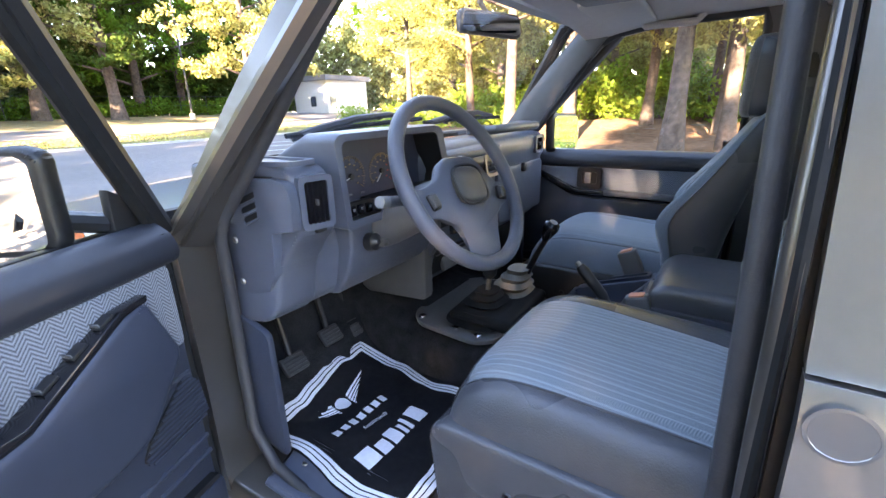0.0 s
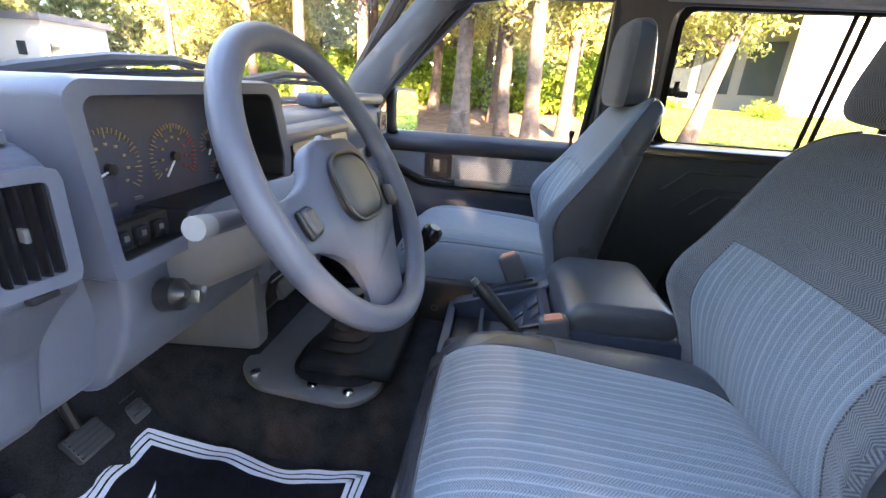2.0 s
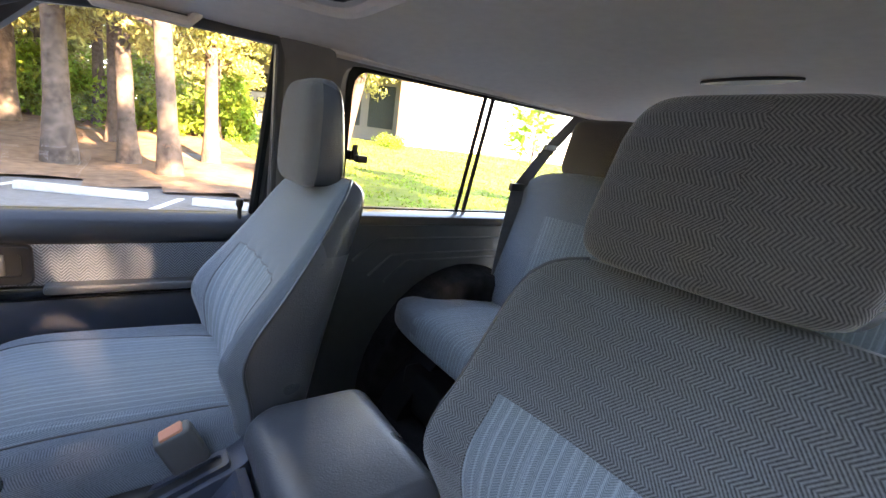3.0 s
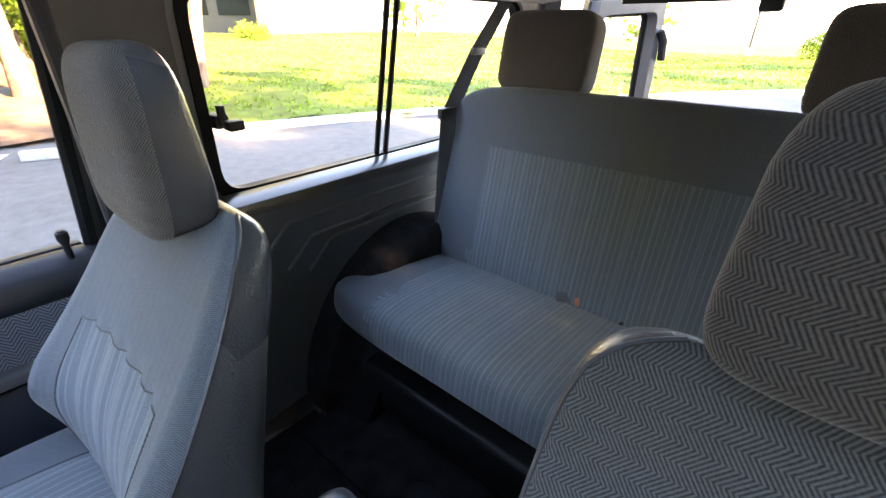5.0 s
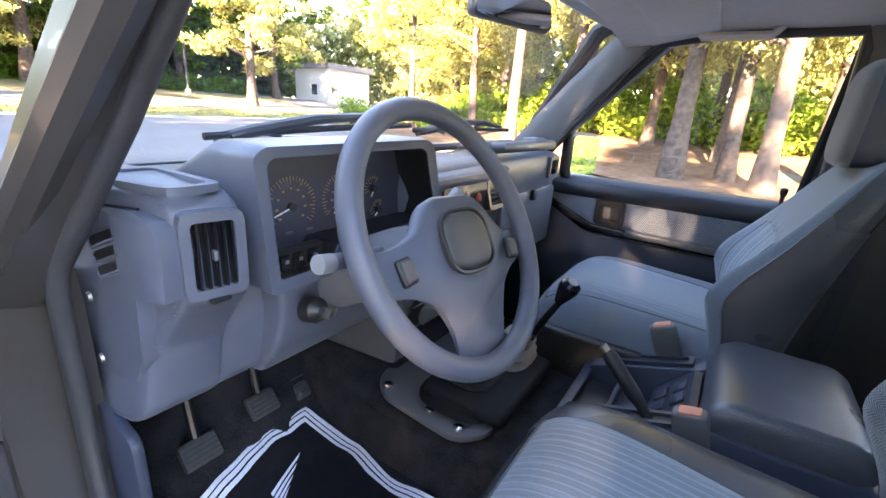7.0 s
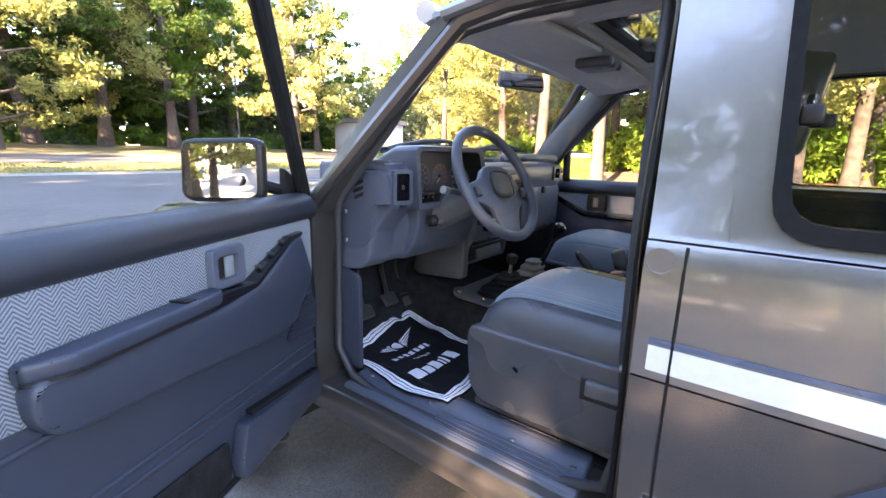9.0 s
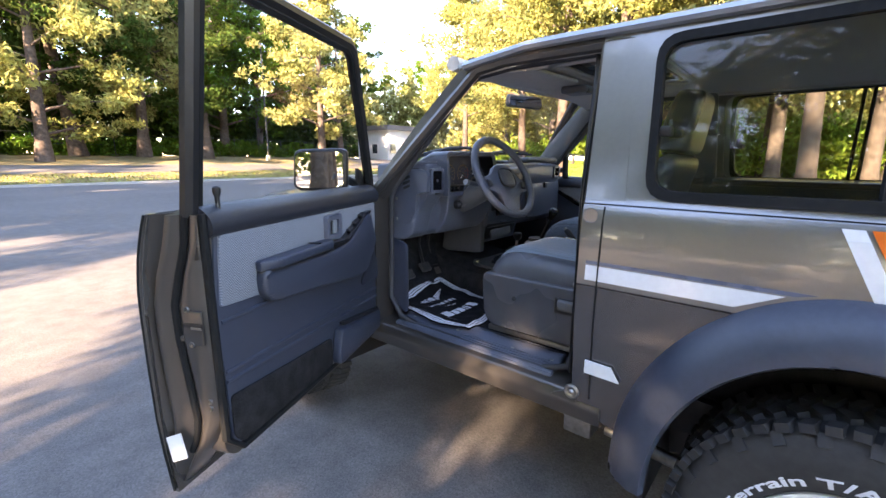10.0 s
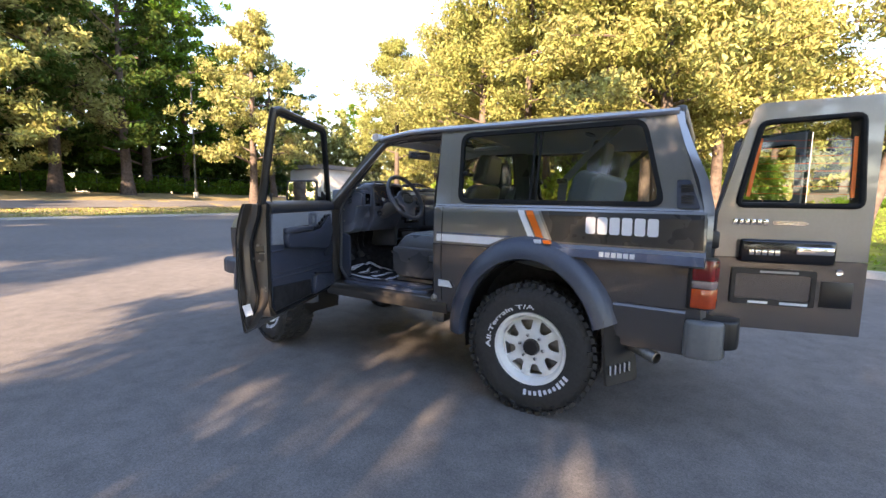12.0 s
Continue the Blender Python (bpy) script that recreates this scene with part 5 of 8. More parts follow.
def cheek(p):
    """The cheek leans in towards the front, and the front face turns a little outwards."""
    x, y, z = p
    front = 1 - ramp((y - 1.478) / 0.17)
    return Vector((x + (0.037 * front if x < -0.65 else 0.0), y + 0.16 * max(0.0, -0.60 - x) * front, z))


pod = bmesh.new()
prism(pod, rounded([(1.478, 1.212), (1.483, 1.328), (1.510, 1.348), (1.646, 1.354), (1.80, 1.345), (1.80, 0.963), (1.674, 0.992), (1.605, 1.003), (1.572, 1.03), (1.548, 1.13), (1.500, 1.192)], 0.014, 4), "x", -0.702, -0.585, 0.010, 3)
for v in pod.verts:
    v.co = cheek(v.co)
part("end_pod", pod, DASH, car, "blue-grey dashboard end with a flat cheek")
for k in range(3):
    y0, z0 = 1.627 - 0.0035 * k, 1.270 - 0.0195 * k
    sl = one(prism, rounded([(y0, z0), (y0 - 0.058, z0 + 0.022), (y0 - 0.057, z0 + 0.034), (y0 + 0.001, z0 + 0.012)], 0.004, 2), "x", -0.7045, -0.70)
    for v in sl.verts:
        v.co = cheek(v.co)
    part("demist_slot", sl, BLACK, car, "dark demister slot", 0)
    part("slot_lip", one(tube, [cheek(q) for q in ((-0.7035, y0 + 0.002, z0 + 0.006), (-0.704, y0 - 0.002, z0 - 0.002), (-0.704, y0 - 0.030, z0 + 0.009), (-0.704, y0 - 0.058, z0 + 0.020), (-0.7035, y0 - 0.061, z0 + 0.027))], 0.0024, 6), DASH, car, "moulded slot lip")
part("pod_seam", one(tube, [cheek((-0.703, y, 1.327)) for y in np.linspace(1.535, 1.74, 8)], 0.0020, 5), BLACK, car)
for y, z in ((1.666, 1.189), (1.665, 1.094)):
    part("trim_screw", one(lathe, [(0.008, 0), (0.006, 0.004), (0.002, 0.003)], Matrix.Translation((-0.702, y, z)) @ rot(0, -90, 0).to_4x4(), 10), STEEL, car, "trim screw")
rim = plate(rounded([(-0.695, 1.50), (-0.595, 1.50), (-0.595, 1.67), (-0.695, 1.67)], 0.02, 3), (rounded([(-0.686, 1.512), (-0.606, 1.512), (-0.606, 1.66), (-0.686, 1.66)], 0.014, 3),), (), "x")
rim.transform(Matrix(((0, 1, 0, 0), (0, 0, 1, 0), (1, 0, 0, 1.347), (0, 0, 0, 1))))
for v in rim.verts:
    v.co.x += 0.03 * (1 - ramp((v.co.y - 1.478) / 0.17)) * (v.co.x < -0.65)
thicken(rim, (0, 0, 0.010))
part("pod_tray_rim", rim, DASH, car, "raised rim of the tray on the dashboard end")
kn = bmesh.new()
prism(kn, rounded([(1.560, 1.20), (1.5505, 1.13), (1.5745, 1.032), (1.607, 1.0055), (1.72, 1.0), (1.72, 1.20)], 0.014, 4), "x", -0.60, -0.16, 0.004, 2)
part("knee_panel", kn, DASH, car, "blue-grey lower knee panel")
SHIFT = Vector((0, 0.086, 0))


def vent_unit(centre, w, h, n, upright, name="air_vent", parent=car, turn=None, frame_mat=None):
    """A framed air outlet with slats."""
    t = plate(rounded([(-w / 2 - 0.012, -h / 2 - 0.012), (w / 2 + 0.012, -h / 2 - 0.012), (w / 2 + 0.012, h / 2 + 0.012), (-w / 2 - 0.012, h / 2 + 0.012)], 0.012, 3), (rounded([(-w / 2, -h / 2), (w / 2, -h / 2), (w / 2, h / 2), (-w / 2, h / 2)], 0.006, 3),))
    thicken(t, (0.02, 0, 0))
    t.transform(Matrix.Translation(centre) @ (turn or rot()).to_4x4() @ Matrix(((0, 1, 0, 0), (1, 0, 0, -0.006), (0, 0, 1, 0), (0, 0, 0, 1))))
    f_ = part(name, t, frame_mat or DASH, parent, "framed black air vent")
    local = Matrix.Translation(centre) @ (turn or rot()).to_4x4()
    back = one(box, (0, 0.016, 0), (w, 0.004, h))
    back.transform(local)
    part("vent_back", back, BLACK, f_, smooth=0)
    for k in range(n):
        q = (k + 0.5) / n - 0.5
        s_ = one(box, (q * w, 0.004, 0), (0.003, 0.016, h), 0, 2, rot(0, 0, 18)) if upright else one(box, (0, 0.004, q * h), (w, 0.016, 0.003), 0, 2, rot(20, 0, 0))
        s_.transform(local)
        part("slat", s_, TRIM_GREY if frame_mat else GLOSS_BLACK, f_, smooth=0)
    tab = one(box, (0, -0.004, 0), (0.005, 0.010, 0.013), 0.0015)
    tab.transform(local)
    part("vent_tab", tab, TRIM_GREY, f_)
    return f_


vent_unit((-0.627, 1.396, 1.275), 0.050, 0.085, 5, True, turn=rot(0, 0, -12))
part("vent_wheel", one(box, (-0.627, 1.392, 1.217), (0.026, 0.010, 0.007), 0.002), BLACK, car, "black vent wheel")

SHIFT = Vector((0, 0.072, 0))
# instrument hood: a deep frame, its dials within
outer = rounded([(-0.5576, 1.198), (-0.575, 1.392), (-0.5576, 1.405), (-0.2055, 1.407), (-0.1793, 1.395), (-0.1466, 1.28), (-0.1543, 1.232), (-0.4159, 1.232), (-0.43, 1.200)], 0.008, 4)
inner_o = rounded([(-0.5401, 1.216), (-0.5532, 1.378), (-0.5434, 1.387), (-0.2164, 1.388), (-0.2011, 1.38), (-0.1684, 1.28), (-0.1728, 1.246), (-0.43, 1.246), (-0.442, 1.218)], 0.006, 4)
bm = bmesh.new()
back_o = [(x * 0.96 - 0.015, 1.64, 1.182 + (z - 1.182) * 0.72) for x, z in outer]
mid_o = [(x, 1.50, 1.182 + (z - 1.182) * 0.99) for x, z in outer]
loft(bm, [back_o, mid_o, [(x, 1.412, z) for x, z in outer], [(x * 0.998, 1.400, 1.19 + (z - 1.19) * 0.985) for x, z in outer], [(x, 1.402, z) for x, z in inner_o], [(x, 1.406, z) for x, z in inner_o]], caps=False)
hood = part("instrument_hood", bm, DASH, car, "blue-grey instrument hood", 50)
tn = bmesh.new()
loft(tn, [[(x, 1.4055, z) for x, z in inner_o], [(x, 1.484, 1.19 + (z - 1.19) * 0.985) for x, z in inner_o]], caps=False)
part("hood_lining", tn, BLACK, hood, "black lining inside the instrument hood", 50, normals=False)
face = bmesh.new()
prism(face, [(-0.5445, 1.236), (-0.551, 1.383), (-0.2077, 1.384), (-0.1706, 1.28), (-0.1728, 1.236)], "y", 1.481, 1.490)
part("dial_face", face, GAUGE, hood, "dark blue-black dial face", 0)


def dial(cx, cz, r, a0, a1, n, parent, needle, big=4, red_from=None):
    marks, red = bmesh.new(), bmesh.new()
    for k in range(n):
        a = radians(a0 + (a1 - a0) * k / (n - 1))
        ln = 0.012 if k % big == 0 else 0.006
        tgt = red if red_from is not None and k >= red_from else marks
        box(tgt, (cx + (r - ln / 2) * math.cos(a), 1.4795, cz + (r - ln / 2) * math.sin(a)), (ln, 0.002, 0.0011), 0, 2, rot(0, -math.degrees(a), 0))
        if k % big == 0:
            box(tgt, (cx + (r - 0.022) * math.cos(a), 1.4795, cz + (r - 0.019) * math.sin(a)), (0.0045, 0.002, 0.0030))
    tagged(part("dial_marking", marks, GAUGE_MARK, parent, "amber dial marks", 0), kind="stuff")
    if red_from is not None:
        tagged(part("dial_red_zone", red, GAUGE_RED, parent, "red dial marks", 0), kind="stuff")
    else:
        red.free()
    nd = bmesh.new()
    a = radians(needle)
    box(nd, (cx + r * 0.36 * math.cos(a), 1.476, cz + r * 0.36 * math.sin(a)), (r * 0.75, 0.002, 0.0018), 0, 2, rot(0, -needle, 0))
    part("dial_needle", nd, WHITE, parent, "white dial needle", 0)
    part("needle_hub", one(lathe, [(0.008, 0), (0.007, 0.006)], Matrix.Translation((cx, 1.480, cz)) @ rot(90).to_4x4(), 14), BLACK, parent)


dial(-0.4584, 1.297, 0.049, 215, -35, 33, hood, 198)
dial(-0.3483, 1.298, 0.046, 215, -35, 33, hood, 228, 4, 23)
dial(-0.2665, 1.306, 0.024, 200, 60, 9, hood, 240, 4)
dial(-0.2524, 1.262, 0.021, 200, 60, 9, hood, 225, 4)
for x in (-0.465, -0.424):
    part("warning_lamp", one(box, (x, 1.4795, 1.2545), (0.014, 0.003, 0.004)), TRIM_GREY, hood, "small pale warning symbol", smooth=0)
sw = part("switch_bezel", one(box, (-0.4911, 1.436, 1.232), (0.100, 0.02, 0.034), 0.003), BLACK, hood, "black switch bezel")
for x in (-0.5172, -0.4922, -0.4649):
    rk = part("rocker_switch", one(box, (x, 1.424, 1.231), (0.017, 0.012, 0.022), 0.002), GLOSS_BLACK, hood, "small black rocker switch")
    part("switch_symbol", one(box, (x, 1.4175, 1.234), (0.006, 0.002, 0.006), 0), TRIM_GREY, rk, "small pale symbol", smooth=0)

SHIFT = Vector((-0.004, 0.044, 0.006))
# column, ignition and stalks
GREY_SHROUD = material("shroud_plastic", (0.15, 0.155, 0.165), 0.5, scale=30, vary=0.07, bump=0.25, bump_scale=900)
bm = bmesh.new()
loft(bm, [[(-0.38 + 0.055 * math.cos(a) * w, y + 0.0 * math.sin(a), zc + 0.05 * math.sin(a) * w) for a in np.linspace(0, 2 * math.pi, 20, endpoint=False)] for y, zc, w in ((1.29, 1.25, 0.9), (1.36, 1.215, 1.15), (1.44, 1.175, 1.2), (1.55, 1.12, 1.0), (1.66, 1.06, 0.9))])
kn = bmesh.new()
prism(kn, rounded([(1.460, 1.225), (1.464, 1.12), (1.490, 1.055), (1.530, 1.002), (1.66, 0.996), (1.66, 1.225)], 0.02, 4), "x", -0.515, -0.150, 0.010, 3)
part("column_panel", kn, DASH, car, "blue-grey panel below the instruments")
part("column_shroud", bm, GREY_SHROUD, car, "grey steering column shroud", 60)
bm = bmesh.new()
tube(bm, [(-0.40, 1.345, 1.245), (-0.47, 1.335, 1.252), (-0.535, 1.33, 1.262)], [0.010, 0.011, 0.012], 10)
stalk = part("light_stalk", bm, DASH, car, "blue-grey light stalk")
part("stalk_knob", one(tube, [(-0.535, 1.33, 1.262), (-0.558, 1.328, 1.266)], 0.0125, 14), GREY_STALK, stalk, "pale grey stalk knob")
bm = bmesh.new()
tube(bm, [(-0.34, 1.345, 1.25), (-0.28, 1.335, 1.285), (-0.235, 1.33, 1.315)], [0.009, 0.011, 0.013], 10)
part("wiper_stalk", bm, GREY_STALK, car, "pale grey wiper stalk")
ig = bmesh.new()
lathe(ig, [(0.022, 0), (0.020, 0.02), (0.012, 0.024), (0.006, 0.030)], Matrix.Translation((-0.490, 1.430, 1.150)) @ rot(80).to_4x4(), 16)
part("hand_throttle", ig, BLACK, car, "black round pull knob")
for dx in (0, 0.012):
    part("key", one(box, (-0.484 + dx, 1.400, 1.150), (0.003, 0.022, 0.016), 0.001, 2, rot(0, 20 + 900 * dx, 0)), STEEL, car, "small steel key")

SHIFT = Vector((0, 0, 0))
# steering wheel in its own plane
SW = Matrix.Translation((-0.375, 1.289, 1.292)) @ rot(60.6, 0, -1.8).to_4x4()
bm = bmesh.new()
tube(bm, [(0.1915 * math.cos(a), 0.1915 * math.sin(a), 0.0) for a in np.linspace(0, 2 * math.pi, 64, endpoint=False)], 0.0165, 14, True)
bm.transform(SW)
steer = part("steering_wheel", bm, WHEEL_GREY, car, "grey-blue three-spoke steering wheel", 80)
HUB = SW @ Matrix.Translation((0, -0.022, -0.004)) @ rot(0, 0, -4).to_4x4()
bm = bmesh.new()
outline = rounded([(-0.188, 0.022), (-0.135, 0.020), (-0.096, 0.034), (-0.070, 0.066), (-0.048, 0.078), (0.045, 0.078), (0.064, 0.066), (0.096, 0.030), (0.135, 0.012), (0.190, 0.012), (0.187, -0.038), (0.12, -0.050), (0.070, -0.072), (0.054, -0.11), (0.052, -0.165), (-0.066, -0.163), (-0.066, -0.11), (-0.080, -0.072), (-0.12, -0.046), (-0.187, -0.032)], 0.016, 4)
top = [(x * 0.93, y * 0.93, 0.021 - 0.035 * max(0, math.hypot(x, y) - 0.07) / 0.12) for x, y in outline]
mid = [(x, y, 0.012 - 0.03 * max(0, math.hypot(x, y) - 0.07) / 0.12) for x, y in outline]
low = [(x * 0.97, y * 0.97, -0.012 if math.hypot(x, y) > 0.09 else -0.02) for x, y in outline]
loft(bm, [low, mid, top])
bm.transform(HUB)
part("spokes", bm, WHEEL_GREY, steer, "moulded hub and three spokes", 60)
pd = pillow((0.104, 0.084, 0.028), 0.6, 0.62, 32, 14)
pd.transform(HUB @ Matrix.Translation((-0.005, 0.008, 0.015)))
part("horn_pad", pd, PAD_BROWN, steer, "dark oval horn pad", 80)
rg = one(tube, [(-0.005 + 0.055 * math.copysign(abs(math.cos(a)) ** 0.62, math.cos(a)), 0.008 + 0.045 * math.copysign(abs(math.sin(a)) ** 0.62, math.sin(a)), 0.021) for a in np.linspace(0, 2 * math.pi, 40, endpoint=False)], 0.003, 6, True)
rg.transform(HUB)
part("pad_groove", rg, BLACK, steer)
for x, y, a in ((-0.127, -0.012, 8), (0.131, -0.020, -10)):
    b_ = one(box, (0, 0, 0), (0.022, 0.031, 0.012), 0.005, 3)
    b_.transform(HUB @ Matrix.Translation((x, y, 0.006)) @ rot(0, 0, a).to_4x4())
    part("horn_button", b_, PAD_BROWN, steer, "small horn button")
    b_ = one(box, (0, 0, 0), (0.027, 0.036, 0.008), 0.005, 3)
    b_.transform(HUB @ Matrix.Translation((x, y, 0.003)) @ rot(0, 0, a).to_4x4())
    part("button_frame", b_, BLACK, steer)
hubc = bmesh.new()
lathe(hubc, [(0.055, -0.075), (0.06, -0.02), (0.05, 0.0)], SW @ Matrix.Translation((0, -0.022, 0)), 24)
part("hub_cover", hubc, WHEEL_GREY, steer, "hub cover behind the spokes")

SHIFT = Vector((0, 0.054, 0))
# centre stack: hooded block with vents, heater and radio
bm = bmesh.new()
prism(bm, rounded([(1.425, 1.318), (1.475, 1.333), (1.60, 1.335), (1.70, 1.0), (1.56, 0.90), (1.525, 0.905), (1.435, 1.28)], 0.012, 3), "x", -0.155, 0.215, 0.010, 3)
stack = part("centre_dash_unit", bm, DASH, car, "blue-grey centre dash unit")
bm = bmesh.new()
prism(bm, rounded([(1.424, 1.275), (1.432, 1.298), (1.450, 1.298), (1.540, 0.925), (1.517, 0.922)], 0.004, 2), "x", -0.12, 0.182, 0.003)
part("stack_face", bm, BLACK, stack, "black control face")
TS = rot(-13.5)
for x, w in ((-0.068, 0.082), (0.130, 0.082)):
    vent_unit((x, 1.426, 1.258), w, 0.052, 4, False, "centre_vent", stack, TS, BLACK)
hz = one(box, (0.031, 1.424, 1.262), (0.016, 0.010, 0.020), 0.003, 2, TS)
part("hazard_button", hz, GAUGE_RED, stack, "red hazard warning button")
for k, z in enumerate((1.205, 1.178, 1.120, 1.055, 0.995)):
    y = 1.424 + (1.298 - z) * 0.242
    part("chrome_line", one(box, (0.03, y - 0.002, z), (0.295, 0.004, 0.0025), 0, 2, TS), GREY_STALK, stack, "thin pale line", smooth=0)
for k, (x, z, mat) in enumerate(((-0.06, 1.19, GREY_STALK), (-0.01, 1.19, GREY_STALK), (0.05, 1.19, GAUGE_RED), (0.11, 1.19, GREY_STALK), (0.02, 1.145, GREY_STALK), (0.10, 1.145, GREY_STALK))):
    y = 1.418 + (1.298 - z) * 0.242
    part("heater_slider", one(box, (x, y, z), (0.012, 0.02, 0.016), 0.002, 2, TS), mat, stack, "small heater slider")
part("radio", one(box, (0.03, 1.468, 1.085), (0.20, 0.02, 0.05), 0.003, 2, TS), GLOSS_BLACK, stack, "black radio unit")
for x in (-0.05, 0.11):
    kb = one(lathe, [(0.013, 0), (0.012, 0.014), (0.008, 0.016)], Matrix.Translation((x, 1.459, 1.085)) @ rot(77).to_4x4(), 14)
    part("radio_knob", kb, TRIM_GREY, stack, "small radio knob")
part("ash_tray", one(box, (0.03, 1.505, 0.955), (0.21, 0.015, 0.05), 0.004, 2, TS), TRIM_GREY, stack, "grey ash tray lid")
part("tape_reminder", one(box, (0.03, 1.485, 1.02), (0.06, 0.006, 0.012), 0.001, 2, TS), BLUE_DECAL, stack, "small blue radio mark")
# lower driver side panel beside the stack
pl = bmesh.new()
prism(pl, rounded([(1.50, 0.86), (1.50, 1.05), (1.74, 1.10), (1.78, 0.84)], 0.02, 3), "x", -0.175, -0.135, 0.005)
part("tunnel_side_panel", pl, TRIM_GREY, car, "grey panel at the tunnel side")

SHIFT = Vector((0, 0.05, 0))
# passenger end of the dashboard
vent_unit((0.603, 1.452, 1.291), 0.06, 0.05, 4, True, "side_vent")
gl = bmesh.new()
prism(gl, rounded([(0.235, 1.225), (0.665, 1.225), (0.66, 1.02), (0.245, 1.02)], 0.02, 3), "y", 1.458, 1.475, 0.005)
glove = part("glove_box_lid", gl, DASH_TOP, car, "grey glove box lid")
part("glove_latch", one(box, (0.452, 1.450, 1.212), (0.030, 0.016, 0.036), 0.004), BLACK, glove, "black glove box latch")
tray = bmesh.new()
prism(tray, rounded([(-0.14, 1.345), (0.66, 1.345), (0.655, 1.366), (-0.13, 1.366)], 0.004, 2), "y", 1.635, 1.665, 0.004)
part("tray_ridge", tray, DASH, car, "raised ridge behind the dashboard shelf")
# black strip in front of the ridge, drawn in as its shade
part("shelf_shade_strip", one(box, (0.06, 1.632, 1.352), (0.36, 0.006, 0.012), 0), BLACK, car, "black strip painted in as shade below the ridge", smooth=0)
gr = bmesh.new()
tube(gr, [(0.235, 1.52, 1.362), (0.242, 1.475, 1.368), (0.29, 1.452, 1.371), (0.56, 1.452, 1.369), (0.615, 1.475, 1.366), (0.63, 1.53, 1.362)], 0.016, 10)
grab = part("grab_handle", gr, TRIM_GREY, car, "dark grab handle on the dashboard")
for x in (0.22, 0.60):
    part("handle_boss", one(box, (x + 0.02, 1.54, 1.366), (0.09, 0.06, 0.034), 0.010, 3), DASH_TOP, grab, "handle boss")
for k, x in enumerate((-0.50, -0.13, 0.12, 0.40)):
    part("defrost_slot", one(box, (x, 1.735, 1.344), (0.19, 0.02, 0.004), 0.001), BLACK, car, "black defroster slot")
SHIFT = Vector((0, 0, 0))
for pts in ([(-0.47, 1.735, 1.385), (-0.40, 1.715, 1.402), (-0.27, 1.705, 1.424), (-0.13, 1.70, 1.432), (-0.02, 1.70, 1.424)], [(0.08, 1.71, 1.395), (0.15, 1.702, 1.405), (0.29, 1.70, 1.424), (0.42, 1.695, 1.425), (0.53, 1.685, 1.412)]):
    arm = bmesh.new()
    tube(arm, pts, [0.010, 0.012, 0.011, 0.009, 0.005], 8)
    (x0, y0, z0), (x1, y1, z1) = pts[0], pts[-1]
    wp = part("wiper", arm, BLACK, car, "black windscreen wiper")
    part("wiper_blade", one(tube, [(x0 - 0.02, y0 - 0.004, z0 + 0.006), (0.5 * (x0 + x1), pts[2][1] - 0.006, 0.5 * (z0 + z1) + 0.002), (x1 + 0.05, y1 - 0.004, z1 - 0.010)], 0.007, 6), SEAL, wp, "thin rubber wiper blade")
    for q in (1, 3):
        part("wiper_bridge", one(tube, [(pts[q][0] - 0.05, pts[q][1], pts[q][2] - 0.012), pts[q], (pts[q][0] + 0.05, pts[q][1], pts[q][2] - 0.012)], 0.005, 6), BLACK, wp)

SHIFT = Vector((-0.025, 0.042, 0.022))
# pedals
for x, y, z, w, h, lab in ((-0.53, 1.70, 0.755, 0.075, 0.055, "ribbed rubber clutch pedal"), (-0.375, 1.72, 0.765, 0.07, 0.055, "ribbed rubber brake pedal"), (-0.245, 1.77, 0.74, 0.045, 0.11, "long black accelerator pedal")):
    bm = one(box, (x, y, z), (w, h, 0.018), 0.006, 2, rot(48, 0, 0))
    ped = part("pedal", bm, PEDAL, car, lab)
    part("pedal_arm", one(tube, [(x, y + 0.01, z), (x + 0.01, y + 0.06, z + 0.12), (x + 0.02, y + 0.04, z + 0.27)], 0.009, 8), BLACK, ped, "black steel pedal arm")
    for k in range(5):
        q = (k - 2) * h / 5.5
        part("pedal_rib", one(box, (x, y + q * 0.67 - 0.007, z + q * 0.74 + 0.007), (w * 0.9, 0.004, 0.005), 0, 2, rot(48, 0, 0)), RUBBER, ped, smooth=0)
SHIFT = Vector((0, 0.03, 0))
ft = bmesh.new()
prism(ft, rounded([(-0.20, 0.66), (-0.205, 0.78), (-0.17, 0.82), (-0.06, 0.81), (-0.04, 0.77), (-0.05, 0.67)], 0.03, 4), "y", 1.70, 1.73, 0.008, 2)
for v in ft.verts:
    v.co.y += (v.co.z - 0.66) * 0.5
part("heel_pad", ft, TRIM_GREY, car, "moulded plastic pad on the tunnel")

SHIFT = Vector((0, 0.095, -0.012))
# ---- levers and console ----
bm = bmesh.new()
prism(bm, rounded([(-0.245, 1.24), (-0.225, 1.46), (-0.16, 1.52), (0.16, 1.52), (0.215, 1.46), (0.215, 1.22), (0.16, 1.18), (-0.19, 1.19)], 0.05, 5), "z", 0.805, 0.822, 0.006)
bp = part("boot_plate", bm, TRIM_GREY, car, "dark lever boot plate")
for x, y in ((-0.204, 1.332), (-0.214, 1.250), (0.19, 1.25), (0.19, 1.44), (-0.19, 1.465)):
    part("plate_bolt", one(lathe, [(0.012, 0.822), (0.011, 0.828), (0.006, 0.830)], Matrix.Translation((x, y, 0)), 10), CHROME, bp, "bright plate bolt")


SHIFT = Vector((0, 0.045, 0))


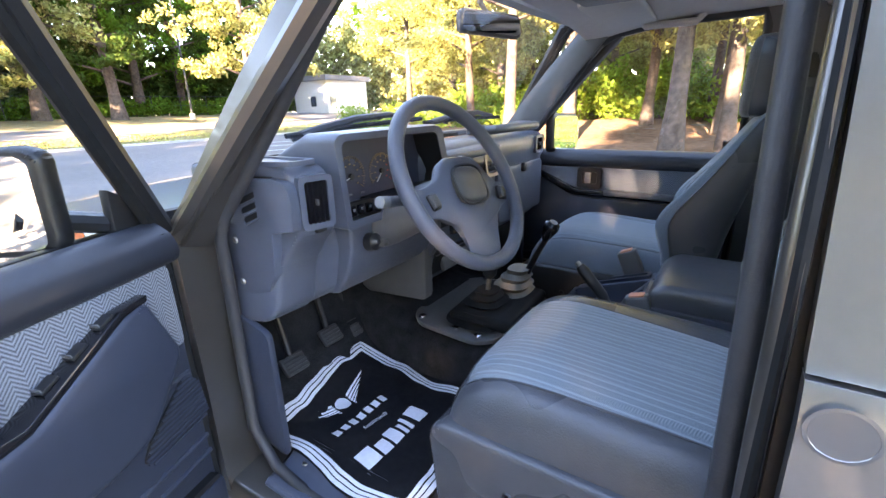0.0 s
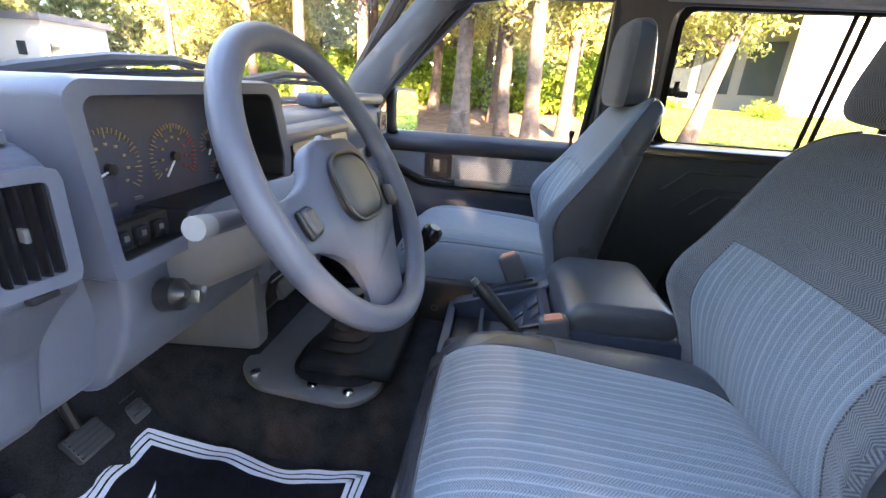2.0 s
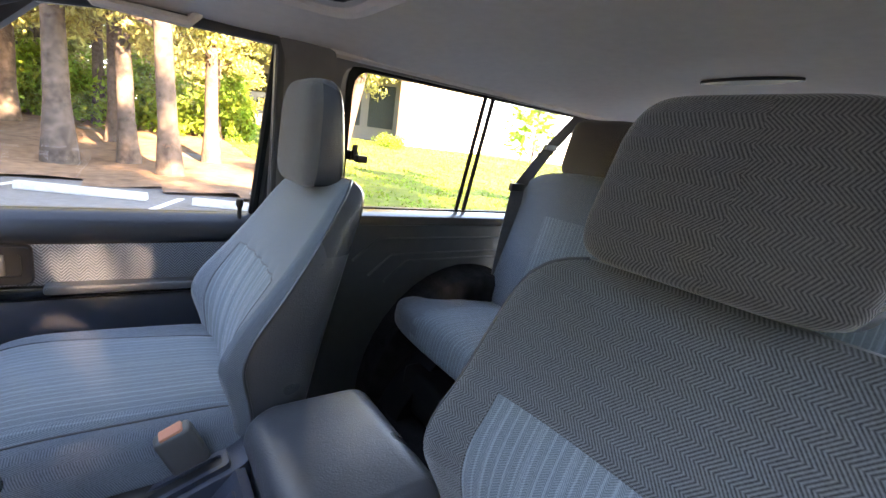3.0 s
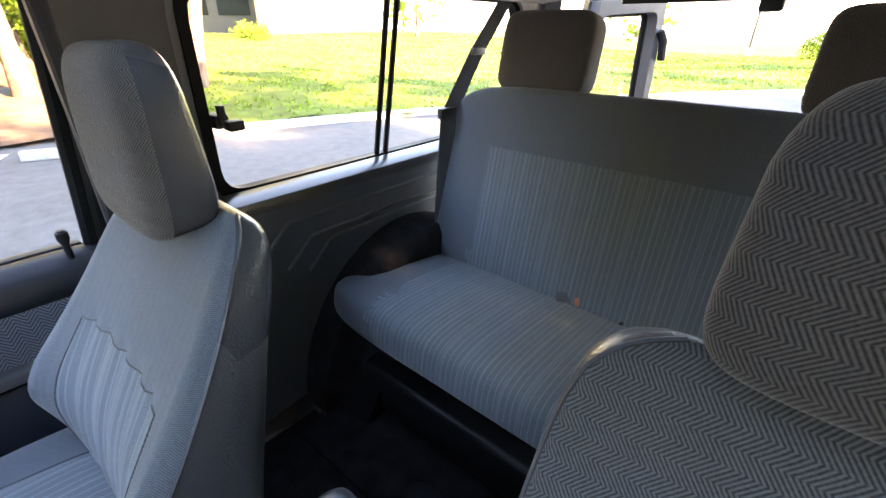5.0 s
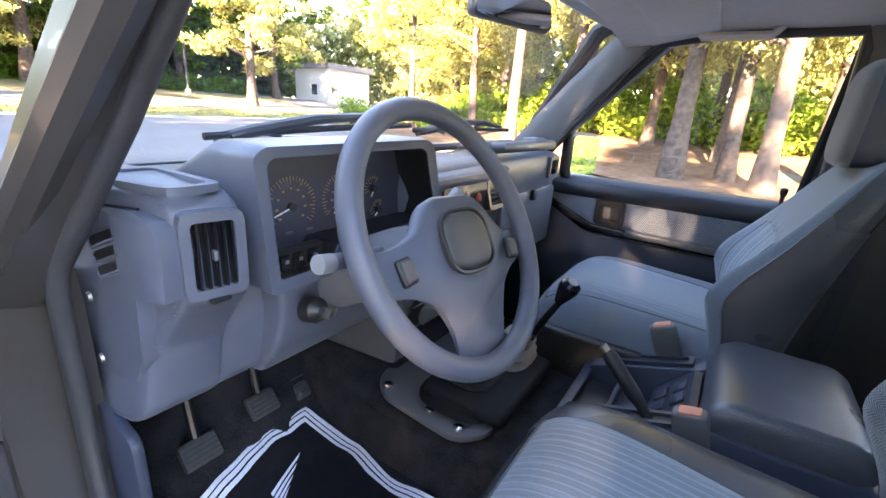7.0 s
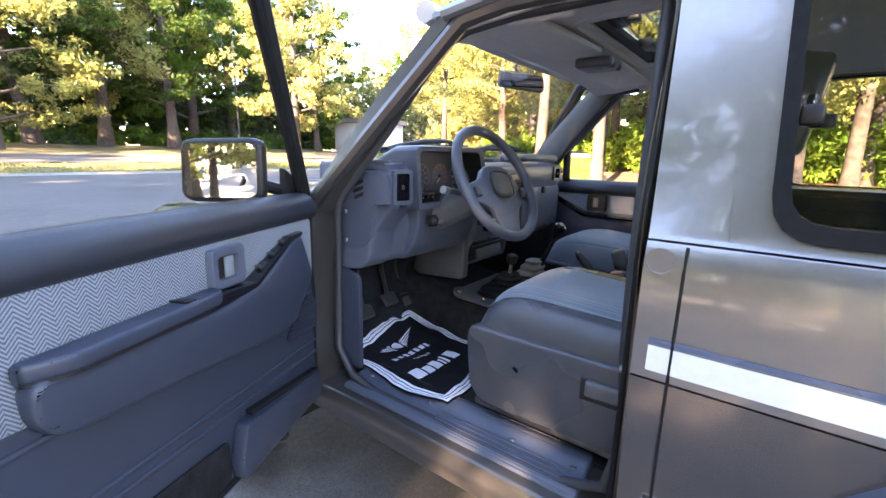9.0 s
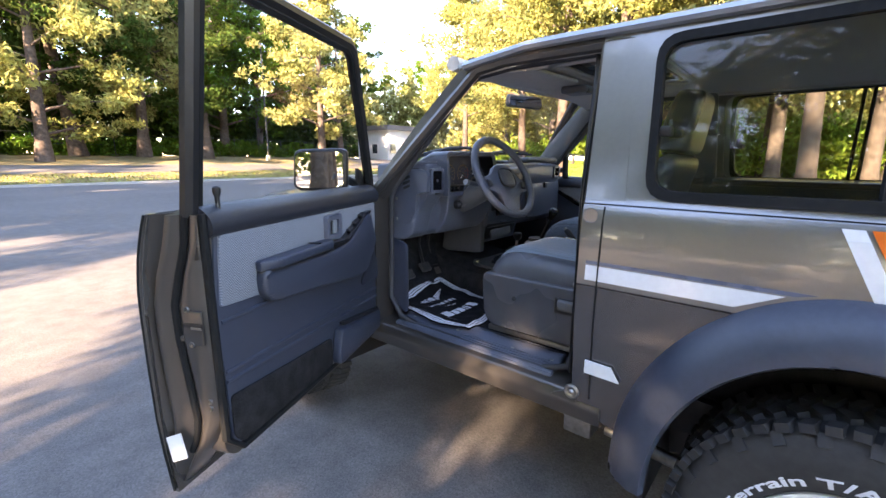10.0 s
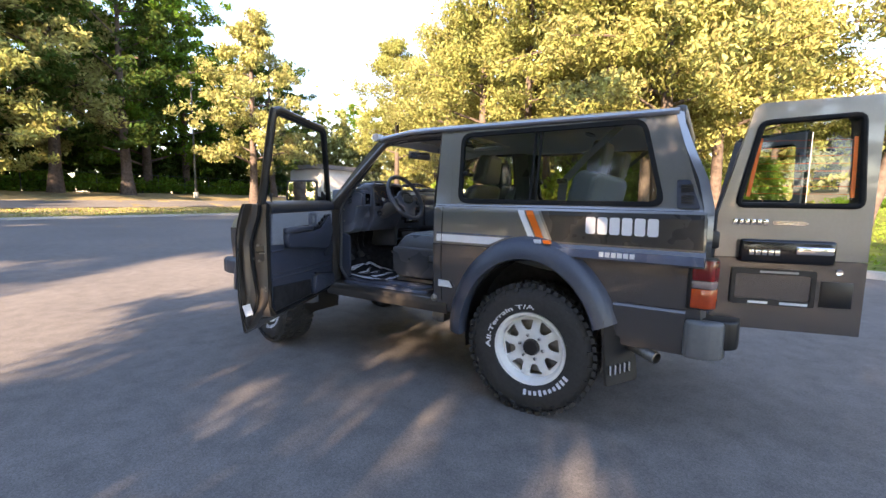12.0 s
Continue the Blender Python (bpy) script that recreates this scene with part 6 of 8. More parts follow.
def bellows(name, base, top, r0, r1, n, mat, lab):
    bm = bmesh.new()
    base, top = Vector(base), Vector(top)
    rings = []
    for k in range(2 * n + 1):
        t = k / (2 * n)
        r = (r0 + (r1 - r0) * t) * (1.0 if k % 2 == 0 else 0.80)
        c = base.lerp(top, t)
        rings.append([(c.x + r * 1.15 * math.copysign(abs(math.cos(a)) ** 0.7, math.cos(a)), c.y + r * math.copysign(abs(math.sin(a)) ** 0.7, math.sin(a)), c.z) for a in np.linspace(0, 2 * math.pi, 24, endpoint=False)])
    loft(bm, rings)
    return part(name, bm, mat, car, lab, 50)


bellows("transfer_boot", (-0.09, 1.345, 0.822), (-0.085, 1.335, 0.905), 0.105, 0.035, 5, SEAL, "black ribbed lever boot")
bellows("gear_boot", (0.07, 1.335, 0.822), (0.04, 1.285, 0.945), 0.085, 0.035, 4, BEIGE_BOOT, "worn grey-beige ribbed lever boot")
box_b = one(box, (-0.03, 1.32, 0.835), (0.30, 0.21, 0.04), 0.018, 3)
part("boot_base", box_b, SEAL, car, "black rubber boot base")
tr = part("transfer_lever", one(tube, [(-0.085, 1.335, 0.90), (-0.082, 1.332, 0.94)], 0.008, 10), STEEL, car, "short transfer lever")
part("knob", one(lathe, [(0.008, -0.02), (0.020, -0.008), (0.024, 0.008), (0.021, 0.020), (0.010, 0.026)], Matrix.Translation((-0.081, 1.331, 0.960)), 18), BLACK, tr, "black ball knob")
SHIFT = Vector((0.021, 0.034, -0.012))
gear = part("gear_lever", one(tube, [(0.035, 1.28, 0.93), (0.018, 1.235, 1.02), (0.003, 1.198, 1.085)], [0.012, 0.009, 0.008], 10), BLACK, car, "black gear lever")
kn = bmesh.new()
lathe(kn, [(0.010, -0.045), (0.018, -0.02), (0.024, 0.0), (0.023, 0.014), (0.012, 0.022)], Matrix.Translation((0.0, 1.191, 1.108)) @ rot(25, -8, 0).to_4x4(), 20)
part("gear_knob", kn, GLOSS_BLACK, gear, "glossy black gear knob")
part("knob_mark", one(lathe, [(0.013, 0.0205), (0.012, 0.0228)], Matrix.Translation((0.0, 1.191, 1.108)) @ rot(25, -8, 0).to_4x4(), 16), GREY_STALK, gear, "pale shift pattern disc")

SHIFT = Vector((-0.008, 0.024, -0.012))
# console: open tray in front, padded box behind
console = part("centre_console", one(box, (0.032, 0.78, 0.87), (0.306, 0.24, 0.20), 0.01), TRIM, car, "blue-grey plastic centre console with open tray")
flank = rounded([(0.665, 0.78), (0.665, 0.985), (0.895, 0.985), (0.915, 0.965), (1.145, 0.888), (1.155, 0.80)], 0.012, 3)
part("console_side", one(prism, flank, "x", -0.128, -0.052, 0.004), TRIM, console)
part("console_side", one(prism, flank, "x", 0.128, 0.194, 0.004), TRIM, console)
part("console_front", one(box, (0.032, 1.147, 0.835), (0.318, 0.022, 0.085), 0.005), TRIM, console)
part("tray_floor", one(box, (0.036, 1.02, 0.838), (0.19, 0.25, 0.02), 0.003), TRIM_GREY, console, "dark tray floor")
part("tray_divider", one(box, (0.036, 1.065, 0.865), (0.19, 0.010, 0.04), 0.003), TRIM, console)
part("tray_mat", one(box, (0.036, 1.105, 0.852), (0.165, 0.062, 0.008), 0.003), BLACK, console, "black tray mat")
part("switch_slope", one(prism, [(0.91, 0.85), (0.91, 0.962), (0.925, 0.962), (0.995, 0.885), (0.995, 0.85)], "x", -0.055, 0.130), TRIM, console)
SLOPE = rot(-18.5)
for x in (-0.090, 0.160):
    rim = plate(rounded([(-0.088, -0.021), (0.088, -0.021), (0.088, 0.021), (-0.088, 0.021)], 0.008, 3), (rounded([(-0.078, -0.012), (0.078, -0.012), (0.078, 0.012), (-0.078, 0.012)], 0.006, 3),))
    thicken(rim, (0.010, 0, 0))
    place_m = Matrix.Translation((x, 1.012, 0.9345)) @ SLOPE.to_4x4()
    rim.transform(place_m @ Matrix(((0, 0, 1, 0), (0, 1, 0, 0), (1, 0, 0, -0.002), (0, 0, 0, 1))))
    part("slot_rim", rim, TRIM, console, "raised slot rim")
    dk = one(box, (0, 0, -0.001), (0.028, 0.160, 0.006))
    dk.transform(place_m)
    part("lever_slot", dk, BLACK, console, "long dark slot", 0)
for x in (0.020, 0.072):
    for q in (0.28, 0.72):
        part("blank_switch", one(box, (x, 0.925 + 0.07 * q, 0.962 - 0.077 * q + 0.003), (0.040, 0.032, 0.008), 0.003, 2, rot(-47.7, 0, 0)), TRIM, console, "blue-grey blanking switch")
lid = bmesh.new()
lid_side = rounded([(0.672, 0.988), (0.672, 1.020), (0.702, 1.042), (0.868, 1.042), (0.902, 1.016), (0.910, 0.968)], 0.024, 6)
lid_rings = []
for q in np.linspace(0, 90, 6):
    d = 0.022 * (1 - math.sin(radians(q)))
    lid_rings.append((0.022 * (1 - math.cos(radians(q))), 1 - d / 0.118, 1 - d / 0.04))
for k, (dx, ky, kz) in enumerate(lid_rings):
    lid_rings[k] = (dx, [(0.79 + (y - 0.79) * ky, 0.985 + (z - 0.985) * (kz if z > 0.985 else 1)) for y, z in lid_side])
loft(lid, [[(-0.118 + dx, y, z) for y, z in ring] for dx, ring in lid_rings] + [[(0.182 - dx, y, z) for y, z in ring] for dx, ring in reversed(lid_rings)])
part("console_lid", lid, VINYL, console, "padded dark grey lid", 70)
hb = part("hand_brake", one(tube, [(-0.088, 0.975, 0.935), (-0.080, 1.01, 0.970)], 0.010, 10), BLACK, car, "black hand brake lever")
part("brake_grip", one(tube, [(-0.081, 1.003, 0.964), (-0.078, 1.015, 0.975), (-0.063, 1.070, 1.026), (-0.060, 1.082, 1.036)], [0.011, 0.0145, 0.0155, 0.012], 14), BLACK, hb, "black hand brake grip")
part("brake_button", one(tube, [(-0.060, 1.080, 1.035), (-0.0585, 1.092, 1.046)], 0.008, 10), STEEL, hb, "grey release button")
for x, y, z, a in ((-0.117, 0.920, 0.985, 14), (0.190, 1.000, 1.000, 24)):
    bk = part("belt_buckle", one(box, (x, y - 0.01, z - 0.03), (0.032, 0.058, 0.11), 0.008, 3, rot(-a, 0, 0)), TRIM_GREY, car, "grey seat belt buckle")
    part("release_button", one(box, (x, y - 0.01 + 0.054 * math.sin(radians(a)), z - 0.03 + 0.054 * math.cos(radians(a))), (0.026, 0.036, 0.008), 0.003, 2, rot(-a, 0, 0)), BUCKLE_RED, bk, "salmon release button")


SHIFT = Vector((0, 0, 0))


# ---- seats ----
def split(bm, keep):
    """Two bmeshes from one: the faces that keep() takes, and the rest."""
    a, b = bmesh.new(), bmesh.new()
    for t, want in ((a, True), (b, False)):
        made = {}
        for fc in bm.faces:
            if keep(fc) == want:
                t.faces.new([made.setdefault(v, t.verts.new(v.co)) if v not in made else made[v] for v in fc.verts])
    bm.free()
    return a, b


def smooth_rows(z, v, at):
    """Values between rows, rounded off a little."""
    out = np.interp(at, z, v)
    for _ in range(2):
        out[1:-1] = (out[:-2] + 2 * out[1:-1] + out[2:]) / 4
    return out


def seam(pts, r=0.0028):
    return one(tube, pts, r, 6)


def front_cushion(cx, cy, seat, cover):
    """A cushion as one soft slab: tweed in the middle, vinyl round it."""
    w, d, h = 0.255, 0.265, 0.15
    nx, ny = 33, 30
    sx = np.sin(np.linspace(-math.pi / 2, math.pi / 2, nx))
    sy = np.sin(np.linspace(-math.pi / 2, math.pi / 2, ny))
    il, ir, jf = 8, 23, 24
    P = []
    for j, v in enumerate(sy):
        left, right = -0.198 + 0.015 * (1 - v) / 2, 0.145 - 0.05 * (1 - v) / 2
        row = []
        for i, u in enumerate(sx):
            x = float(np.interp(u, [-1, sx[il], sx[ir], 1], [-w, left, right, w]))
            a = min(abs(x) / w, 1)
            q = min(abs(v), 1)
            edge = (1 - a ** 5) ** 0.5 * ((1 - v ** 4) ** 0.5 if v > 0 else (1 - q ** 8) ** 0.5)
            z = h * edge + 0.016 * a ** 3 * (1 - a ** 6) + 0.016 * v * edge
            for e in (left, right):
                z -= 0.006 * math.exp(-((x - e) / 0.010) ** 2) * (v < sy[jf] + 0.02)
            row.append((cx + x, cy + v * d * (1 - 0.10 * a ** 4 * (v > 0)), 0.875 + z))
        P.append(row)
    fab, vin = bmesh.new(), bmesh.new()
    made = {}

    def vert(t, i, j):
        if (id(t), i, j) not in made:
            made[id(t), i, j] = t.verts.new(P[j][i])
        return made[id(t), i, j]

    for j in range(ny - 1):
        for i in range(nx - 1):
            t = fab if il <= i < ir and j < jf else vin
            t.faces.new([vert(t, *q) for q in ((i, j), (i + 1, j), (i + 1, j + 1), (i, j + 1))])
    part("cushion_cover", vin, cover, seat, "smooth grey vinyl cushion sides" if cover is VINYL else "fine grey tweed cushion sides", 80)
    part("cushion_inset", fab, TWEED_STRIPE, seat, "striped grey tweed cushion inset", 80)
    line = [P[j][il] for j in range(jf)] + [P[jf][i] for i in range(il, ir + 1)] + [P[j][ir] for j in range(jf, -1, -1)]
    part("cushion_seam", seam(line, 0.0022), VINYL, seat, "piped vinyl seam")


def front_back(cx, oy, seat, channels, slope=0.0, wider=1.0):
    """A backrest: side wings forward, narrow shoulders, vinyl shell behind."""
    z0 = [0.90, 0.95, 1.00, 1.05, 1.10, 1.15, 1.20, 1.25, 1.30, 1.35, 1.39, 1.412, 1.424]
    at = np.concatenate([np.linspace(0.90, 1.38, 33), [1.39, 1.40, 1.408, 1.415, 1.420, 1.424]])
    wing = smooth_rows(z0, [0.842, 0.848, 0.860, 0.885, 0.910, 0.897, 0.862, 0.832, 0.805, 0.782, 0.760, 0.742, 0.722], at)
    mid = smooth_rows(z0, [0.832, 0.842, 0.852, 0.860, 0.860, 0.853, 0.836, 0.815, 0.795, 0.775, 0.757, 0.742, 0.722], at)
    rear = smooth_rows(z0, [0.775, 0.762, 0.756, 0.752, 0.746, 0.738, 0.730, 0.721, 0.711, 0.698, 0.690, 0.694, 0.712], at)
    half = smooth_rows(z0, [0.205, 0.215, 0.220, 0.222, 0.222, 0.219, 0.213, 0.206, 0.198, 0.188, 0.172, 0.155, 0.125], at)
    for line, share in ((wing, 1.0), (mid, 1.0), (rear, 0.5)):
        line += slope * share * (1.42 - at)
    half *= wider
    if not channels:
        half *= 1 + 0.16 * np.clip((at - 1.18) / 0.2, 0, 1)
        at = np.where(at > 1.15, 1.15 + (at - 1.15) * 0.88, at)
    us = np.linspace(-1, 1, 25)
    rows = []
    for z, yw, ym, yr, w in zip(at, wing, mid, rear, half):
        r = []
        for u in us:
            y = ym + (yw - ym) * abs(u) ** 2.6
            if channels and abs(u) < 0.6 and 1.0 < z < 1.24:
                y -= 0.009 * abs(math.cos(u / 0.6 * math.pi * 2)) ** 6
            r.append((cx + u * w * 0.94, oy + y, z))
        ys = yw - yr
        for q, xx in ((0.06, 0.975), (0.2, 1.0), (0.45, 1.01), (0.7, 0.99), (0.88, 0.93), (0.97, 0.84), (1.0, 0.6), (1.02, 0.3), (1.03, 0.0)):
            r.append((cx + w * xx, oy + yw - ys * q, z))
        for q, xx in ((1.02, 0.3), (1.0, 0.6), (0.97, 0.84), (0.88, 0.93), (0.7, 0.99), (0.45, 1.01), (0.2, 1.0), (0.06, 0.975)):
            r.append((cx - w * xx, oy + yw - ys * q, z))
        rows.append(r)
    n = len(rows[0])
    wrap = 1 if channels else 0
    top = int(np.searchsorted(at, 1.225 if channels else 1.195))
    low = int(np.searchsorted(at, 0.93))
    bits = {"shell": bmesh.new(), "side": bmesh.new(), "inset": bmesh.new()}
    made = {}

    def vert(k, i, j):
        if (k, i, j) not in made:
            made[k, i, j] = bits[k].verts.new(rows[j][i])
        return made[k, i, j]

    for j in range(len(rows) - 1):
        for i in range(n):
            if i < 25 + wrap or i >= n - 1 - wrap:
                k = "inset" if low <= j < top and 3 <= i < 21 else "side"
            else:
                k = "shell"
            bits[k].faces.new([vert(k, a % n, b) for a, b in ((i, j), (i + 1, j), (i + 1, j + 1), (i, j + 1))])
    bits["shell"].faces.new([vert("shell", i, len(rows) - 1) for i in range(n)])
    part("backrest_shell", bits["shell"], VINYL, seat, "grey vinyl backrest shell", 80)
    part("backrest_side", bits["side"], TWEED_PLAIN if channels else TWEED, seat, "grey herringbone backrest border", 80)
    part("backrest_inset", bits["inset"], TWEED_STRIPE, seat, "striped tweed backrest inset", 80)
    for i in (n - 1 - wrap, 25 + wrap):
        part("backrest_piping", seam([rows[j][i] for j in range(len(rows))], 0.0032), VINYL, seat, "piped vinyl seam")
    part("inset_seam", seam([rows[j][3] for j in range(low, top + 1)] + [rows[top][i] for i in range(3, 22)] + [rows[j][21] for j in range(top, low - 1, -1)], 0.0016), TWEED, seat)


def headrest(at, lean, seat, high, wide):
    nu = 48
    hd = pillow((wide, 0.090 if at[0] > 0 else 0.106, high), 0.40 if at[0] > 0 else 0.30, 0.42 if at[0] > 0 else 0.32, nu, 26)
    for v in hd.verts:
        k = v.co.z / high + 0.5
        v.co.x *= float(np.interp(k, [0, 0.35, 0.75, 1], [1.0, 1.0, 0.95, 0.84]))
        v.co.y += 0.028 * (k - 0.5) * (-1 if v.co.y > 0 else 0.3) + (0.010 * (1 - k) if v.co.y < 0 else 0)
    m = Matrix.Translation(at) @ rot(lean).to_4x4()
    hd.transform(m)
    hd.faces.index_update()
    hf, hr = split(hd, lambda fc: 1 <= fc.index % nu < nu // 2 - 1)
    part("headrest_front", hf, TWEED_BROWN if at[0] > 0 else TWEED_BROWN_TURNED, seat, "grey herringbone headrest front", 80)
    part("headrest_back", hr, VINYL, seat, "grey vinyl headrest back", 80)
    for dx in (-0.055, 0.055):
        part("headrest_post", one(tube, [m @ Vector((dx, -0.01, -0.13)), m @ Vector((dx, -0.01, -0.07))], 0.005, 8), BLACK, seat, "dark headrest post")


def front_seat(cx, cy, name, label, base_mat, back_x, back_y, head, head_lean, channels, head_high, head_wide):
    """A seat whose cushion's middle stands at (cx, cy)."""
    bm = bmesh.new()
    prism(bm, rounded([(cy - 0.27, 0.70), (cy + 0.20, 0.70), (cy + 0.235, 0.74), (cy + 0.250, 0.895), (cy + 0.23, 0.922), (cy - 0.24, 0.922), (cy - 0.30, 0.86)], 0.03, 4), "x", cx - 0.266, cx + 0.258, 0.012, 3)
    seat = part(name, bm, base_mat, car, label)
    for dx in (-0.20, 0.19):
        rail = bmesh.new()
        box(rail, (cx + dx, cy - 0.02, 0.668), (0.035, 0.52, 0.022), 0.004)
        box(rail, (cx + dx, cy + 0.18, 0.685), (0.03, 0.04, 0.03), 0.004)
        part("seat_rail", rail, STEEL, seat, "steel seat rail")
    part("slide_bar", one(tube, [(cx - 0.215, cy + 0.21, 0.69), (cx - 0.19, cy + 0.225, 0.685), (cx + 0.15, cy + 0.225, 0.685)], 0.006, 8), STEEL, seat, "steel slide release bar")
    front_cushion(cx, cy - 0.015, seat, TWEED_PLAIN if channels else VINYL)
    front_back(back_x, back_y, seat, channels, 0.19 if channels else 0.0, 1.0 if channels else 1.12)
    headrest(head, head_lean, seat, head_high, head_wide)
    part("side_lever", one(box, (cx - 0.272, cy - 0.14, 0.855), (0.018, 0.09, 0.040), 0.008, 3), TRIM_GREY, seat, "recliner lever")
    part("lever_recess", one(box, (cx - 0.266, cy - 0.14, 0.850), (0.008, 0.115, 0.058), 0.006, 3), BLACK, seat)
    part("cover_screw", one(lathe, [(0.010, 0), (0.008, 0.003), (0.004, -0.002)], Matrix.Translation((cx - 0.266, cy + 0.09, 0.835)) @ rot(0, -90, 0).to_4x4(), 12), BLACK, seat, "screw plug")
    return seat


front_seat(-0.425, 0.935, "driver_seat", "grey vinyl and tweed driver seat", VINYL, -0.352, -0.155, (-0.343, 0.552, 1.500), 8, False, 0.212, 0.285)
front_seat(0.425, 1.135, "passenger_seat", "grey vinyl and tweed passenger seat", BLACK, 0.402, 0.0, (0.408, 0.762, 1.506), -5, True, 0.215, 0.235)

# rear bench
bm = pillow((1.36, 0.49, 0.155), 0.42, 0.28, 80, 24)
for v in bm.verts:
    if v.co.z > 0:
        v.co.z -= 0.02 * max(v.co.y / 0.25, 0)
bench_mid, bench_end = split(bm, lambda fc: abs(fc.calc_center_median().x) < 0.47 and fc.calc_center_median().z > -0.06)
mb = Matrix.Translation((0.03, 0.135, 0.925)) @ rot(9).to_4x4()
for t in (bench_mid, bench_end):
    t.transform(mb)
bench = part("rear_bench", bench_end, TWEED_PLAIN, car, "grey tweed rear bench seat", 70)
part("bench_inset", bench_mid, TWEED_STRIPE, bench, "striped tweed bench inset", 70)
part("bench_base", one(box, (0.03, 0.16, 0.735), (1.06, 0.40, 0.14), 0.02, 3), BLACK, bench, "black bench base")
bm = pillow((1.24, 0.15, 0.58), 0.30, 0.22, 80, 30)
bm_mid, bm_rest = split(bm, lambda fc: fc.calc_center_median().y > 0.03 and abs(fc.calc_center_median().x) < 0.46 and -0.24 < fc.calc_center_median().z < 0.09)
mb = Matrix.Translation((0.03, -0.145, 1.195)) @ rot(13).to_4x4()
for t in (bm_mid, bm_rest):
    t.transform(mb)
part("bench_back", bm_rest, TWEED_PLAIN, bench, "grey tweed bench backrest", 70)
part("bench_back_inset", bm_mid, TWEED_STRIPE, bench, "striped tweed backrest inset", 70)
for x in (-0.310, 0.393):
    hd = pillow((0.265, 0.10, 0.205), 0.32, 0.32, 40, 20)
    hd.transform(Matrix.Translation((x, -0.235, 1.565)) @ rot(12).to_4x4())
    part("rear_headrest", hd, TWEED_BROWN, bench, "grey tweed rear headrest", 70)
bk = part("rear_buckle", one(box, (0.16, -0.045, 0.985), (0.06, 0.05, 0.03), 0.006, 2, rot(20, 10, 20)), TRIM_GREY, bench, "grey rear belt buckle")
part("rear_release_button", one(box, (0.128, -0.035, 0.987), (0.012, 0.04, 0.022), 0.003, 2, rot(20, 10, 20)), BUCKLE_RED, bench, "salmon rear release button")
part("rear_belt_loop", one(box, (0.25, -0.055, 0.985), (0.11, 0.045, 0.012), 0.004, 2, rot(15, 0, -8)), BELT, bench, "folded lap belt")
part("rear_belt_tongue", one(box, (0.03, -0.05, 0.975), (0.07, 0.05, 0.022), 0.006, 2, rot(15, 0, -10)), BLACK, bench, "black belt tongue")

# shoulder belts
for side in (-1, 1):
    bm = bmesh.new()
    pts = [(0.655, -0.40, 1.70), (0.64, -0.24, 1.56), (0.622, -0.09, 1.40), (0.625, -0.075, 1.20), (0.632, -0.06, 0.93)]
    loft(bm, [[(x - 0.010, y - 0.024, z), (x + 0.010, y + 0.024, z), (x + 0.013, y + 0.023, z), (x - 0.007, y - 0.025, z)] for x, y, z in pts])
    belt = part("rear_seat_belt", bm if side > 0 else mirrored(bm), BELT, car, "grey rear shoulder belt", 40)
    t = one(box, (0.625, -0.085, 1.405), (0.022, 0.065, 0.03), 0.005)
    part("belt_clip", t if side > 0 else mirrored(t), BLACK, belt, "black belt clip")
    t = one(box, (0.632, -0.235, 1.565), (0.018, 0.06, 0.02), 0.004)
    part("belt_guide", t if side > 0 else mirrored(t), TRIM_GREY, belt, "belt guide")

